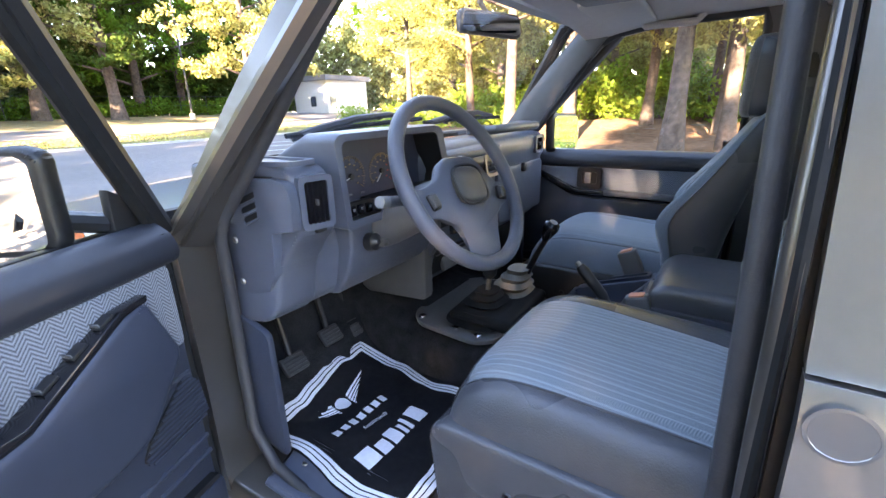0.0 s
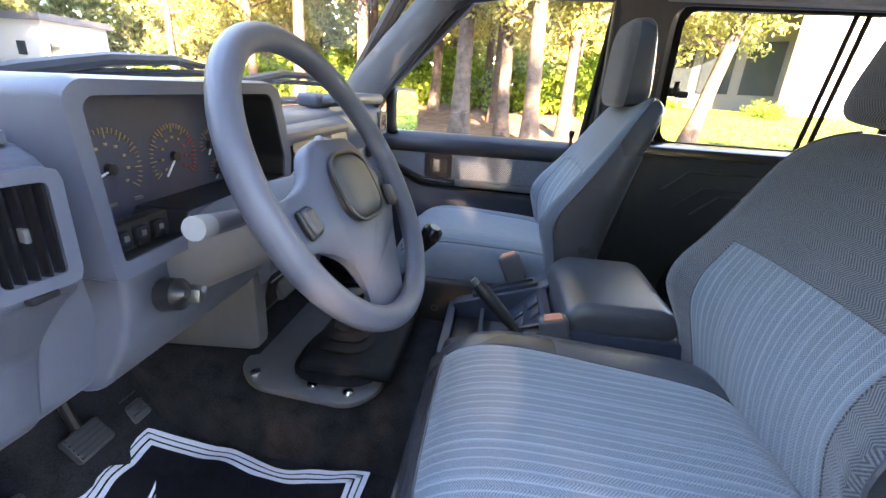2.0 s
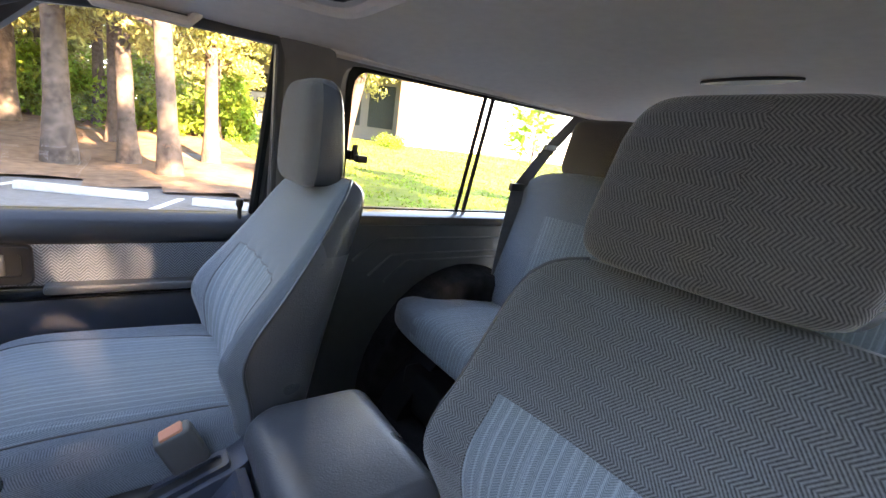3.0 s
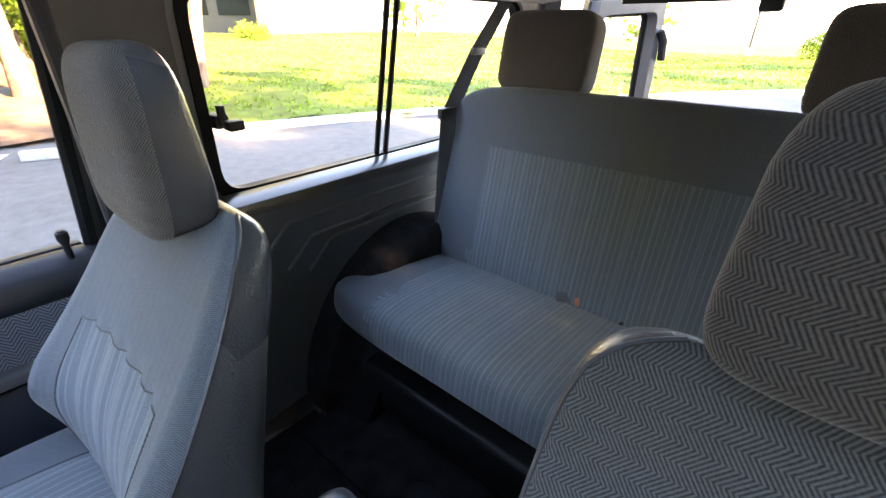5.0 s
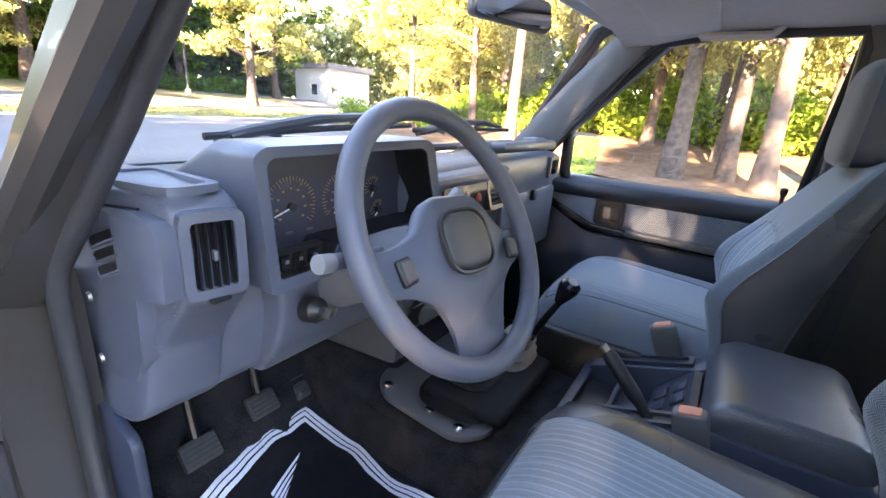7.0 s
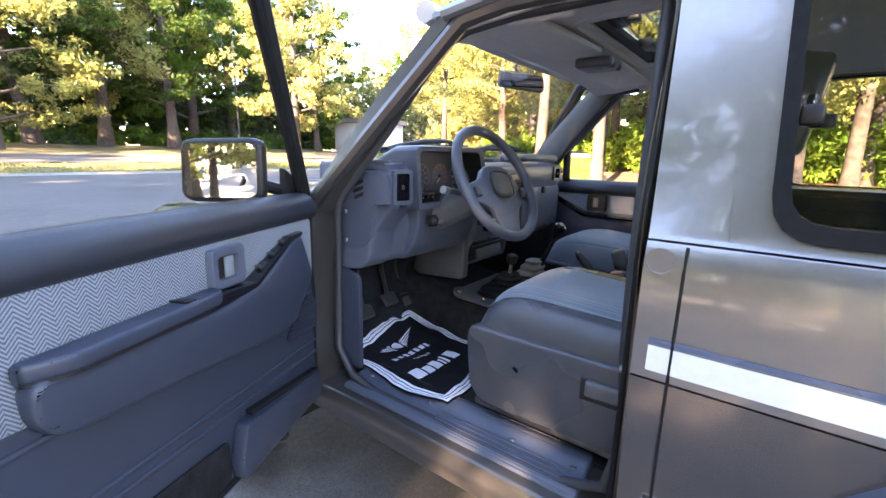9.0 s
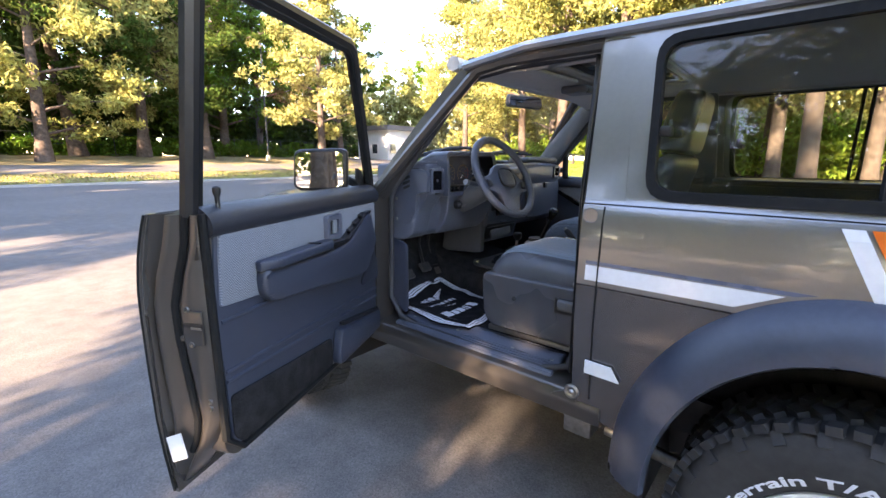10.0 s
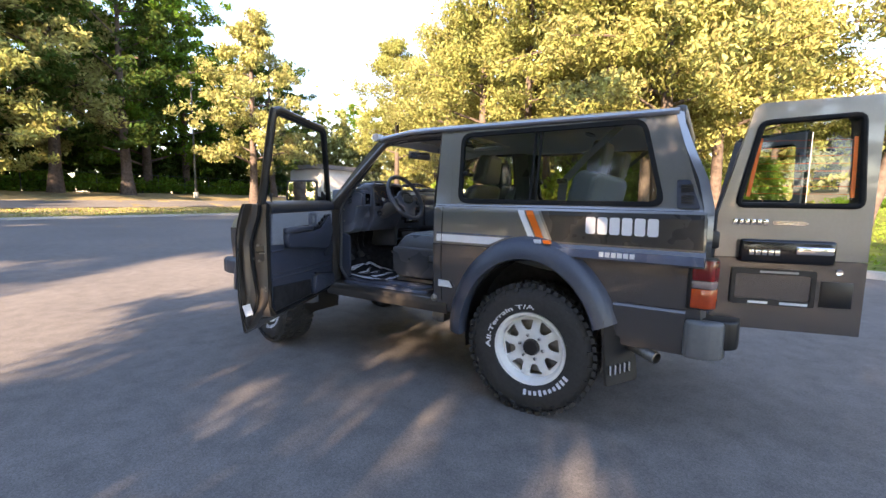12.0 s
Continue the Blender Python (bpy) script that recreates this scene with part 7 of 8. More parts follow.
# ---- inner side panels behind the doors ----
for side in (-1, 1):
    def both(bm):
        return bm if side > 0 else mirrored(bm)
    bm = bmesh.new()
    ye = 0.76 if side > 0 else 0.69
    prism(bm, [(ye, 0.62), (ye, 1.20), (ye - 0.02, 1.245), (-0.80, 1.245), (-0.80, 0.64)] + arc(0.03, 0.40, 0.445, 0.535, 153, 27, 16), "x", 0.715, 0.755)
    sp_ = part("side_trim", both(bm), TRIM_GREY, car, "grey moulded rear side trim")
    bm = bmesh.new()
    prism(bm, rounded([(0.695, 1.24), (0.70, 1.272), (0.765, 1.285), (0.775, 1.24)], 0.008, 3), "y", ye - 0.02, -0.66)
    part("window_ledge", both(bm), JAMB, sp_, "painted ledge below the side window")
    for y0, y1, z in ((0.42, -0.55, 1.19), (0.36, -0.50, 1.135), (0.30, -0.45, 1.11)):
        bm = bmesh.new()
        tube(bm, [(0.714, y0 + 0.08, z - 0.07), (0.714, y0, z), (0.714, y1, z + 0.005)], 0.006, 6)
        part("pressed_line", both(bm), TRIM_GREY, sp_)
    bm = bmesh.new()
    loft(bm, [[(0.72, 0.03 + 0.42 * math.cos(radians(a)) * s_, 0.62 + 0.47 * math.sin(radians(a)) * s_) for a in np.linspace(0, 180, 20)] for s_ in (1.0,)] + [[(0.62, 0.03 + 0.42 * math.cos(radians(a)), 0.62 + 0.45 * math.sin(radians(a))) for a in np.linspace(0, 180, 20)], [(0.60, 0.03 + 0.39 * math.cos(radians(a)), 0.62 + 0.42 * math.sin(radians(a))) for a in np.linspace(0, 180, 20)], [(0.60, 0.03, 0.63)] * 20], closed=False, caps=False)
    part("arch_trim", both(bm), CARPET, sp_, "carpeted inner wheel arch")
    # pillar trims and lining of the window frame
    bm = bmesh.new()
    yb = 0.765 if side > 0 else 0.69
    prism(bm, rounded([(yb, 1.24), (yb + 0.02, 1.72), (0.632, 1.72), (0.605, 1.27)], 0.02, 3), "x", 0.715, 0.735)
    for v in bm.verts:
        v.co.x -= 0.085 * (v.co.z - 1.24) / 0.5
    part("pillar_trim", both(bm), TRIM_GREY, car, "grey-beige door pillar trim")
    lin = plate([(yb - 0.02, 1.25), (yb, 1.735), (-0.66, 1.745), (-0.80, 1.25)], (rounded([(0.578, 1.272), (0.602, 1.700), (-0.535, 1.708), (-0.655, 1.272)], 0.06),), CUTS)
    for v in lin.verts:
        v.co.x = half_width(v.co.z) - 0.035
    thicken(lin, (-0.012, 0, 0))
    part("window_lining", both(lin), TRIM_GREY, car, "grey lining round the side window")
    an = bmesh.new()
    prism(an, rounded([(0.606, 1.505), (0.690, 1.505), (0.652, 1.578), (0.628, 1.584)], 0.012, 3), "x", 0.655, 0.688, 0.008)
    anchor = part("belt_anchor", both(an), BLACK, car, "dark triangular belt anchor cover")
    bw = bmesh.new()
    loft(bw, [[(x - 0.002, y - 0.022, z), (x + 0.002, y - 0.022, z), (x + 0.002, y + 0.022, z), (x - 0.002, y + 0.022, z)] for x, y, z in ((0.668, 0.645, 1.56), (0.695, 0.640, 1.30), (0.705, 0.640, 1.0), (0.70, 0.66, 0.70))])
    part("front_seat_belt", both(bw), BELT, anchor, "grey front seat belt", 40)
    po = bmesh.new()
    box(po, (0.738, 0.525, 1.452), (0.045, 0.03, 0.03), 0.006)
    tube(po, [(0.715, 0.525, 1.445), (0.715, 0.525, 1.485)], 0.009, 8)
    box(po, (0.70, 0.51, 1.445), (0.03, 0.035, 0.022), 0.005)
    part("window_latch", both(po), BLACK, car, "black pop-out window latch")
    gh = bmesh.new()
    tube(gh, [(0.63, 1.15, 1.725), (0.625, 1.13, 1.70), (0.625, 0.97, 1.70), (0.63, 0.95, 1.725)], 0.012, 8)
    part("roof_grab_handle", both(gh), HEADLINER, car, "grey roof grab handle")
    rr_ = bmesh.new()
    tube(rr_, [(0.655, y, 1.728) for y in np.linspace(1.26, -0.66, 10)], 0.022, 8)
    part("roof_side_rail", both(rr_), HEADLINER, car, "padded roof side rail")
    vz = bmesh.new()
    prism(vz, rounded([(0.10, 1.07), (0.12, 1.225), (0.60, 1.245), (0.64, 1.09)], 0.03, 4), "z", 1.706, 1.722, 0.007, 3)
    for v in vz.verts:
        v.co.z += (1.15 - v.co.y) * 0.10
    part("sun_visor", both(vz), HEADLINER, car, "grey padded sun visor")
ml = part("map_lamp", one(box, (0.0, 1.12, 1.700), (0.13, 0.13, 0.035), 0.012, 3), TRIM_GREY, car, "grey roof console with map lamp")
for x in (-0.03, 0.03):
    part("lamp_button", one(box, (x, 1.06, 1.69), (0.022, 0.014, 0.02), 0.004), BLACK, ml, "black lamp switch")
SHIFT = Vector((-0.02, 0.06, 0.008))
rm = bmesh.new()
prism(rm, rounded([(-0.035, 1.640), (-0.03, 1.705), (0.19, 1.70), (0.20, 1.645), (0.185, 1.632)], 0.018, 4), "y", 1.385, 1.41, 0.008, 3)
rm.transform(Matrix.Translation((0.08, 1.39, 0)) @ rot(0, 0, -24).to_4x4() @ Matrix.Translation((-0.08, -1.39, 0)))
mir = part("rear_view_mirror", rm, TRIM_GREY, car, "grey-backed rear view mirror")
rg_ = bmesh.new()
prism(rg_, rounded([(-0.025, 1.646), (-0.02, 1.697), (0.182, 1.693), (0.19, 1.650), (0.175, 1.640)], 0.014, 4), "y", 1.3815, 1.386)
rg_.transform(Matrix.Translation((0.08, 1.39, 0)) @ rot(0, 0, -24).to_4x4() @ Matrix.Translation((-0.08, -1.39, 0)))
part("mirror_glass", rg_, MIRROR, mir, "mirror glass", 0)
part("mirror_stem", one(tube, [(0.085, 1.40, 1.69), (0.05, 1.41, 1.725), (0.03, 1.37, 1.745)], 0.008, 8), TRIM_GREY, mir)
SHIFT = Vector((0, 0, 0))
lens = [(0.11 * math.cos(a), 0.026 * math.sin(a)) for a in np.linspace(0, 2 * math.pi, 28, endpoint=False)]
part("lining_gap", one(prism, [(-0.05 + x, -0.10 + y) for x, y in lens], "z", 1.752, 1.760), BLACK, car, "dark gap in the sagging roof lining")
bl = bmesh.new()
prism(bl, rounded([(-0.40, -0.705), (0.40, -0.705), (0.40, -0.72), (-0.40, -0.72)], 0.004, 2), "z", 1.70, 1.715)
part("rear_roof_slot", bl, BLACK, car, "dark slot at the back of the lining", 0)
part("gate_catch", one(box, (-0.02, -0.70, 1.71), (0.06, 0.03, 0.08), 0.01), BLACK, car, "black catch at the roof end")

# ---- mat on the floor ----
def on_mat(u, v):
    """A place on the cloth: u across and v along, each from -0.5 to 0.5, with folds."""
    c = Vector((-0.482, 1.504))
    ex_, ey_ = Vector((0.434, 0.050)), Vector((0.0, 0.482))
    p = c + ex_ * u + ey_ * v
    z = 0.650 + 0.010 * noise.noise((p.x * 9, p.y * 9, 0.3)) + 0.008 * noise.noise((p.x * 22, p.y * 18, 4.0))
    z += 0.05 * ramp((p.y - 1.62) / 0.16)
    return Vector((p.x, p.y, z))


def cloth_piece(poly, lift, nu=1):
    bm = plate(poly)
    bmesh.ops.subdivide_edges(bm, edges=bm.edges, cuts=nu, use_grid_fill=True)
    for v in bm.verts:
        p = on_mat(v.co.y, v.co.z)
        v.co = (p.x, p.y, p.z + lift)
    return bm


bm = bmesh.new()
G = [[bm.verts.new(on_mat(u, v) + Vector((0.012 * math.sin(9 * v), 0.012 * math.sin(7 * u), 0))) for u in np.linspace(-0.5, 0.5, 29)] for v in np.linspace(-0.5, 0.5, 29)]
for a, b in zip(G, G[1:]):
    for k in range(28):
        bm.faces.new((a[k], a[k + 1], b[k + 1], b[k]))
thicken(bm, (0, 0, -0.006))
cloth = whole("floor_cloth", bm, MAT_CLOTH, "black cloth mat with white striped border lying on the carpet", "floor mat", smooth=60)


def border(d, w):
    """A printed frame line at the distance d from the edge."""
    bm = bmesh.new()
    n = 28
    for s_ in range(4):
        for k in range(n):
            t0, t1 = -0.5 + d + (1 - 2 * d) * k / n, -0.5 + d + (1 - 2 * d) * (k + 1) / n
            q0, q1 = -0.5 + d, -0.5 + d + w
            quad = [(t0, q0), (t1, q0), (t1, q1), (t0, q1)]
            if s_ == 1:
                quad = [(x, -y) for x, y in quad]
            elif s_ == 2:
                quad = [(y, x) for x, y in quad]
            elif s_ == 3:
                quad = [(-y, x) for x, y in quad]
            vs = []
            for x, y in quad:
                p = on_mat(x, y) + Vector((0.012 * math.sin(9 * y), 0.012 * math.sin(7 * x), 0.0025))
                vs.append(bm.verts.new(p))
            bm.faces.new(vs)
    bmesh.ops.remove_doubles(bm, verts=bm.verts, dist=0.0005)
    return bm


for d, w in ((0.002, 0.022), (0.030, 0.020), (0.058, 0.020)):
    part("border_line", border(d, w), MAT_PRINT, cloth, "white printed border line", 60)


# print: seen from the door side, so it runs along the cloth's length turned towards the sill
def printed(name, polys, lab):
    for pl_ in polys:
        bm = cloth_piece(pl_, 0.004, 2)
        part(name, bm, MAT_PRINT, cloth, lab, 60)


def place(pts, cx, cy, s, turn=-38):
    """Local print coordinates to the cloth's."""
    c_, n_ = math.cos(radians(turn)), math.sin(radians(turn))
    return [(cx + s * (x * c_ - y * n_) / 0.44, cy + s * (x * n_ + y * c_) / 0.47) for x, y in pts]


TURN_P = -7
CU, CV = -0.04, 0.255
for sg in (-1, 1):
    for k in range(5):
        y0 = 0.026 - 0.011 * k
        w_ = 0.128 - 0.020 * k
        feather = [(sg * 0.028, y0 - 0.006), (sg * w_, y0 + 0.024 - 0.004 * k), (sg * (w_ - 0.012), y0 + 0.016 - 0.004 * k), (sg * 0.028, y0 - 0.014)]
        printed("wing_feather", [place(feather, CU, CV, 1.0, TURN_P)], "white printed wing feather")
ringp = [(0.024 * math.cos(a), 0.024 * math.sin(a)) for a in np.linspace(0, 2 * math.pi, 20, endpoint=False)]
printed("round_emblem", [place(ringp, CU, CV, 1.0, TURN_P)], "white printed round emblem")
for k in range(7):
    x0 = -0.100 + 0.029 * k
    printed("print_block", [place([(x0, -0.094), (x0 + 0.019, -0.094), (x0 + 0.019, -0.068), (x0, -0.068)], CU, CV, 1.0, TURN_P)], "white printed block letter shape")
WIDE = (0.050, 0.034, 0.034, 0.012, 0.012)
for k, w_ in enumerate(WIDE):
    x0 = -0.115 + sum(WIDE[:k]) + 0.009 * k
    hi_ = -0.168 if k not in (1, 3) else -0.180
    printed("print_block", [place([(x0, -0.222), (x0 + w_, -0.222), (x0 + w_, hi_), (x0, hi_)], CU, CV, 1.0, TURN_P)], "bold white printed block letter shape")
printed("print_block", [place([(0.078, -0.226), (0.118, -0.226), (0.118, -0.164), (0.078, -0.164)], CU, CV, 1.0, TURN_P)], "bold white printed block")
txt = bpy.data.curves.new("word", "FONT")
txt.body, txt.size, txt.align_x = "Recommends", 0.016, "CENTER"
tob = bpy.data.objects.new("word", txt)
tme = bpy.data.meshes.new_from_object(tob)
bpy.data.objects.remove(tob)
a_ = radians(TURN_P)
for v in tme.vertices:
    (px, py), = place([(v.co.x + 0.01, v.co.y - 0.128)], CU, CV, 1.0, TURN_P)
    v.co = on_mat(px, py) + Vector((0, 0, 0.005))
tme.materials.append(MAT_PRINT)
wd = new("printed_word", tme)
wd.parent = cloth
tagged(wd, "small white printed word")


# ---- surroundings ----
BARK = material("red_cedar_bark", (0.100, 0.078, 0.066), 0.9, spec=0.2, scale=7, vary=0.55, bump=1.0, bump_scale=30)
LEAF_CEDAR = leaf("cedar_foliage", (0.330, 0.335, 0.125))
LEAF_DARK = leaf("dark_foliage", (0.06, 0.10, 0.025))
LEAF_GREEN = leaf("fresh_foliage", (0.10, 0.19, 0.025))
LEAF_HEDGE = leaf("hedge_foliage", (0.19, 0.29, 0.045))
LEAF_OLIVE = leaf("olive_foliage", (0.28, 0.295, 0.10))


def cards(rng, centres, radius, per, size, flat=0.6):
    """Many small bent leaf sprays round the centres, as vertex and face arrays."""
    n = len(centres) * per
    c = np.repeat(centres, per, 0)
    d = rng.normal(size=(n, 3))
    d /= np.linalg.norm(d, axis=1)[:, None]
    c = c + d * (radius * rng.random((n, 1)) ** 0.5) * np.array([1, 1, flat])
    a = rng.normal(size=(n, 3)) + np.array([0, 0, -0.3])
    a /= np.linalg.norm(a, axis=1)[:, None]
    b = np.cross(a, rng.normal(size=(n, 3)))
    b /= np.linalg.norm(b, axis=1)[:, None]
    s = size * (0.6 + 0.8 * rng.random((n, 1)))
    w = s * 0.42
    nrm = np.cross(a, b)
    v = np.stack([c - a * s * 0.5, c + b * w * 0.5 + nrm * s * 0.08, c + a * s * 0.5, c - b * w * 0.5 + nrm * s * 0.08], 1).reshape(-1, 3)
    f = np.arange(n * 4).reshape(-1, 4)
    return v, f


def raw(name, v, f, mat):
    me = bpy.data.meshes.new(name)
    me.from_pydata(v.tolist(), [], f.tolist())
    me.materials.append(mat)
    return me


def tree(seed, height, bare, spread, girth, mat, clumps=230, per=30, size=0.34, shape="cedar", lean=0.0):
    """A tapered trunk with limbs, and a crown of many small sprays."""
    rng = np.random.default_rng(seed)
    root = thing("tree", "tall tree with bare reddish trunk and feathery crown" if shape == "cedar" else "broad leafy green tree with dense crown", "tree")
    bm = bmesh.new()
    bend = rng.normal(size=2) * 0.25
    top = lambda t: Vector((float(bend[0]) * math.sin(t * 2.6) + lean * t * height * 0.3, float(bend[1]) * math.sin(t * 2.1), t * height * 0.93))
    ts = np.linspace(0, 1, 11)
    tube(bm, [top(t) for t in ts], [girth * (1.45 if t == 0 else 1.0 - 0.9 * t) + 0.02 for t in ts], 12)
    for v in bm.verts:
        v.co.x += 0.02 * noise.noise(v.co * 2.2)
        v.co.y += 0.02 * noise.noise(v.co * 2.2 + Vector((7, 0, 0)))
    centres = []
    limbs = 26
    for k in range(limbs):
        h = bare + (height * 0.96 - bare) * ((k + rng.random()) / limbs) ** 0.9
        q = (h - bare) / (height - bare)
        if shape == "cedar":
            r = spread * (0.55 + 0.45 * math.sin(math.pi * min(q * 1.15 + 0.12, 1))) * (1 - 0.55 * q)
        else:
            r = spread * math.sqrt(max(1 - (2 * q - 0.85) ** 2 * 0.75, 0.05))
        a = k * 2.4 + rng.random()
        p0 = top(h / height * 0.98)
        r *= 0.7 + 0.6 * rng.random()
        p1 = p0 + Vector((math.cos(a) * r * 0.5, math.sin(a) * r * 0.5, r * 0.16))
        p2 = p0 + Vector((math.cos(a) * r, math.sin(a) * r, r * (0.10 if shape == "cedar" else 0.35) + float(rng.normal()) * 0.2))
        tube(bm, [p0, p1, p2], [girth * 0.28 * (1 - 0.6 * q) + 0.012, girth * 0.15 * (1 - q) + 0.01, 0.006], 5)
        for j in range(clumps // limbs):
            t = 0.25 + 0.8 * rng.random() ** 0.7
            base = p0.lerp(p1, t * 2) if t < 0.5 else p1.lerp(p2, t * 2 - 1)
            centres.append(np.array(base) + rng.normal(size=3) * np.array([0.32, 0.32, 0.22]) * (0.6 + 0.25 * r))
    part("trunk", bm, BARK, root, "reddish grey bark trunk and limbs", 60)
    v, f = cards(rng, np.array(centres), 0.62, per, size)
    crown = new("crown", raw("crown", v, f, mat))
    crown.parent = root
    tagged(crown, "feathery foliage", kind="stuff")
    return root


KINDS = [
    tree(1, 12.5, 3.4, 3.6, 0.20, LEAF_CEDAR, 300, 100, 0.17),
    tree(2, 14.0, 4.2, 3.4, 0.21, LEAF_OLIVE, 300, 100, 0.17),
    tree(3, 17.5, 2.6, 5.2, 0.34, LEAF_DARK, 340, 50, 0.36, "broad"),
    tree(4, 19.0, 1.6, 5.6, 0.36, LEAF_GREEN, 340, 50, 0.36, "broad"),
    tree(5, 16.0, 2.4, 4.4, 0.30, LEAF_CEDAR, 340, 50, 0.30),
    tree(6, 18.0, 1.2, 4.6, 0.30, LEAF_OLIVE, 340, 50, 0.30),
]
for o in KINDS:
    o["group"] = "trees round the car park"


def plant(kind, x, y, turn=0.0, scale=1.0, first=[True] * 6):
    m = Matrix.Translation((x, y, land(x, y) - 0.02)) @ rot(0, 0, turn).to_4x4()
    if first[kind]:
        first[kind] = False
        KINDS[kind].matrix_world = m @ Matrix.Scale(scale, 4)
        KINDS[kind].scale = (scale,) * 3
        return KINDS[kind]
    o = copy_thing(KINDS[kind], m)
    o.scale = (scale,) * 3
    return o


# trees in the bed beside the parking row
for k, (kd, x, y, s) in enumerate(((0, 11.3, 0.33, 1.0), (1, 12.4, 2.35, 1.1), (0, 14.6, -0.95, 0.95), (1, 13.0, 1.10, 0.85), (0, 20.0, 4.3, 1.05), (1, 14.8, 6.0, 1.0), (0, 17.6, 1.45, 1.0), (1, 15.6, 8.7, 1.05), (0, 19.0, 12.4, 1.0),
                                   (1, 22.0, 2.0, 1.0), (0, 20.9, -1.9, 1.0), (1, 24.0, 8.2, 1.1), (4, 27.0, 4.0, 0.9), (4, 26.0, 14.0, 0.95), (1, 22.5, 19.0, 1.0),
                                   (4, 33.0, 9.0, 1.0), (5, 34.0, 0.0, 0.95), (5, 36.0, 16.0, 1.0), (4, 31.0, 21.0, 1.0), (5, 38.0, 6.5, 1.0), (5, 40.0, -4.5, 0.9))):
    plant(kd, x, y, 47 * k, s)
# wood beyond the road
for k, (kd, x, y, s) in enumerate(((5, 3.5, 40.0, 1.25), (4, 10.8, 45.0, 1.4), (2, 15.2, 43.0, 1.25), (3, 19.5, 49.0, 1.25), (2, 6.5, 46.0, 1.4), (3, 13.0, 52.0, 1.1), (4, 22.0, 35.0, 1.15), (3, 24.0, 50.0, 1.05), (2, 31.0, 44.0, 0.95),
                                   (5, -3.0, 41.0, 1.0), (2, 6.0, 50.0, 1.1), (3, -1.0, 53.0, 1.1), (2, -8.0, 48.0, 1.1), (5, -12.0, 40.0, 1.0), (3, -15.0, 53.0, 1.1), (2, 33.0, 56.0, 1.0), (3, 29.0, 60.0, 1.0),
                                   (4, 46.0, 34.0, 0.9), (5, 52.0, 42.0, 0.9), (4, 40.0, 27.0, 0.95), (3, 62.0, 60.0, 1.0), (2, 22.0, 64.0, 1.2), (3, 8.0, 66.0, 1.2), (2, -22.0, 60.0, 1.2))):
    plant(kd, x, y, 61 * k, s)
# unseen trees added on the sunny side to shade the car and fill reflections
for k, (kd, x, y, s) in enumerate(((5, -13.0, 0.65, 0.54), (4, -9.5, 1.15, 0.34), (1, -8.2, -1.3, 0.72), (0, -8.8, -0.55, 0.90), (2, -25.0, 10.2, 1.0), (3, -27.0, 13.4, 1.05), (2, -26.0, 17.0, 1.1), (3, -28.0, 20.0, 1.1), (1, -11.5, -1.57, 0.95), (1, -10.5, 0.5, 0.42), (1, -15.5, -3.2, 0.50), (1, -11.0, -4.3, 0.50), (1, -14.5, -5.0, 0.70), (2, -21.0, 5.5, 0.42), (3, -40.0, 4.0, 0.75), (2, -42.0, 12.0, 0.80), (3, -41.0, -6.0, 0.75), (1, -18.5, -8.5, 0.98), (2, -19.0, -13.0, 0.75),
                                   (3, -24.0, 9.5, 0.95), (5, -21.0, 15.5, 0.95), (1, -12.5, 9.5, 1.20), (4, -30.0, 20.0, 0.85), (3, -32.0, 30.0, 0.85), (2, -26.0, 38.0, 0.80), (5, -37.0, 7.0, 0.70), (2, -31.0, 13.0, 0.75),
                                   (2, -18.0, -20.0, 0.60), (3, -28.0, -16.0, 0.62), (2, -25.0, -28.0, 0.70), (3, -11.0, -31.0, 0.65))):
    plant(kd, x, y, 83 * k, s)
lt = plant(0, 13.2, -4.3, 20, 1.05)
lt.matrix_world = Matrix.Translation((13.2, -4.3, land(13.2, -4.3) - 0.05)) @ Matrix.Rotation(radians(20), 4, Vector((0.87, 0.49, 0))) @ rot(0, 0, 20).to_4x4()
# young trees on the lawn
for k, (x, y, s) in enumerate(((27.0, -27.5, 0.36), (34.0, -33.0, 0.4), (12.0, -36.0, 0.36))):
    plant(3, x, y, 70 * k, s)


def bush(name, label, x0, y0, x1, y1, h, deep, mat, seed, n, size=0.2):
    """A hedge or shrub row as one mass of leaves on a few stems."""
    rng = np.random.default_rng(seed)
    t = rng.random(n)
    side = rng.normal(size=n) * deep * 0.4
    d = np.array([x1 - x0, y1 - y0])
    ln = np.linalg.norm(d)
    nrm = np.array([-d[1], d[0]]) / max(ln, 1e-6)
    xy = np.array([x0, y0]) + t[:, None] * d + side[:, None] * nrm
    hh = h * (0.8 + 0.2 * np.sin(t * ln * 1.9) + 0.12 * rng.normal(size=n))
    z = np.array([land(x, y) for x, y in xy]) + hh * rng.random(n) ** 0.7
    v, f = cards(rng, np.column_stack([xy, z]), 0.38, 10, size, 0.8)
    ob = new(name, raw(name, v, f, mat))
    return tagged(ob, label, "hedge" if deep > 1 else "shrub", "", "stuff")


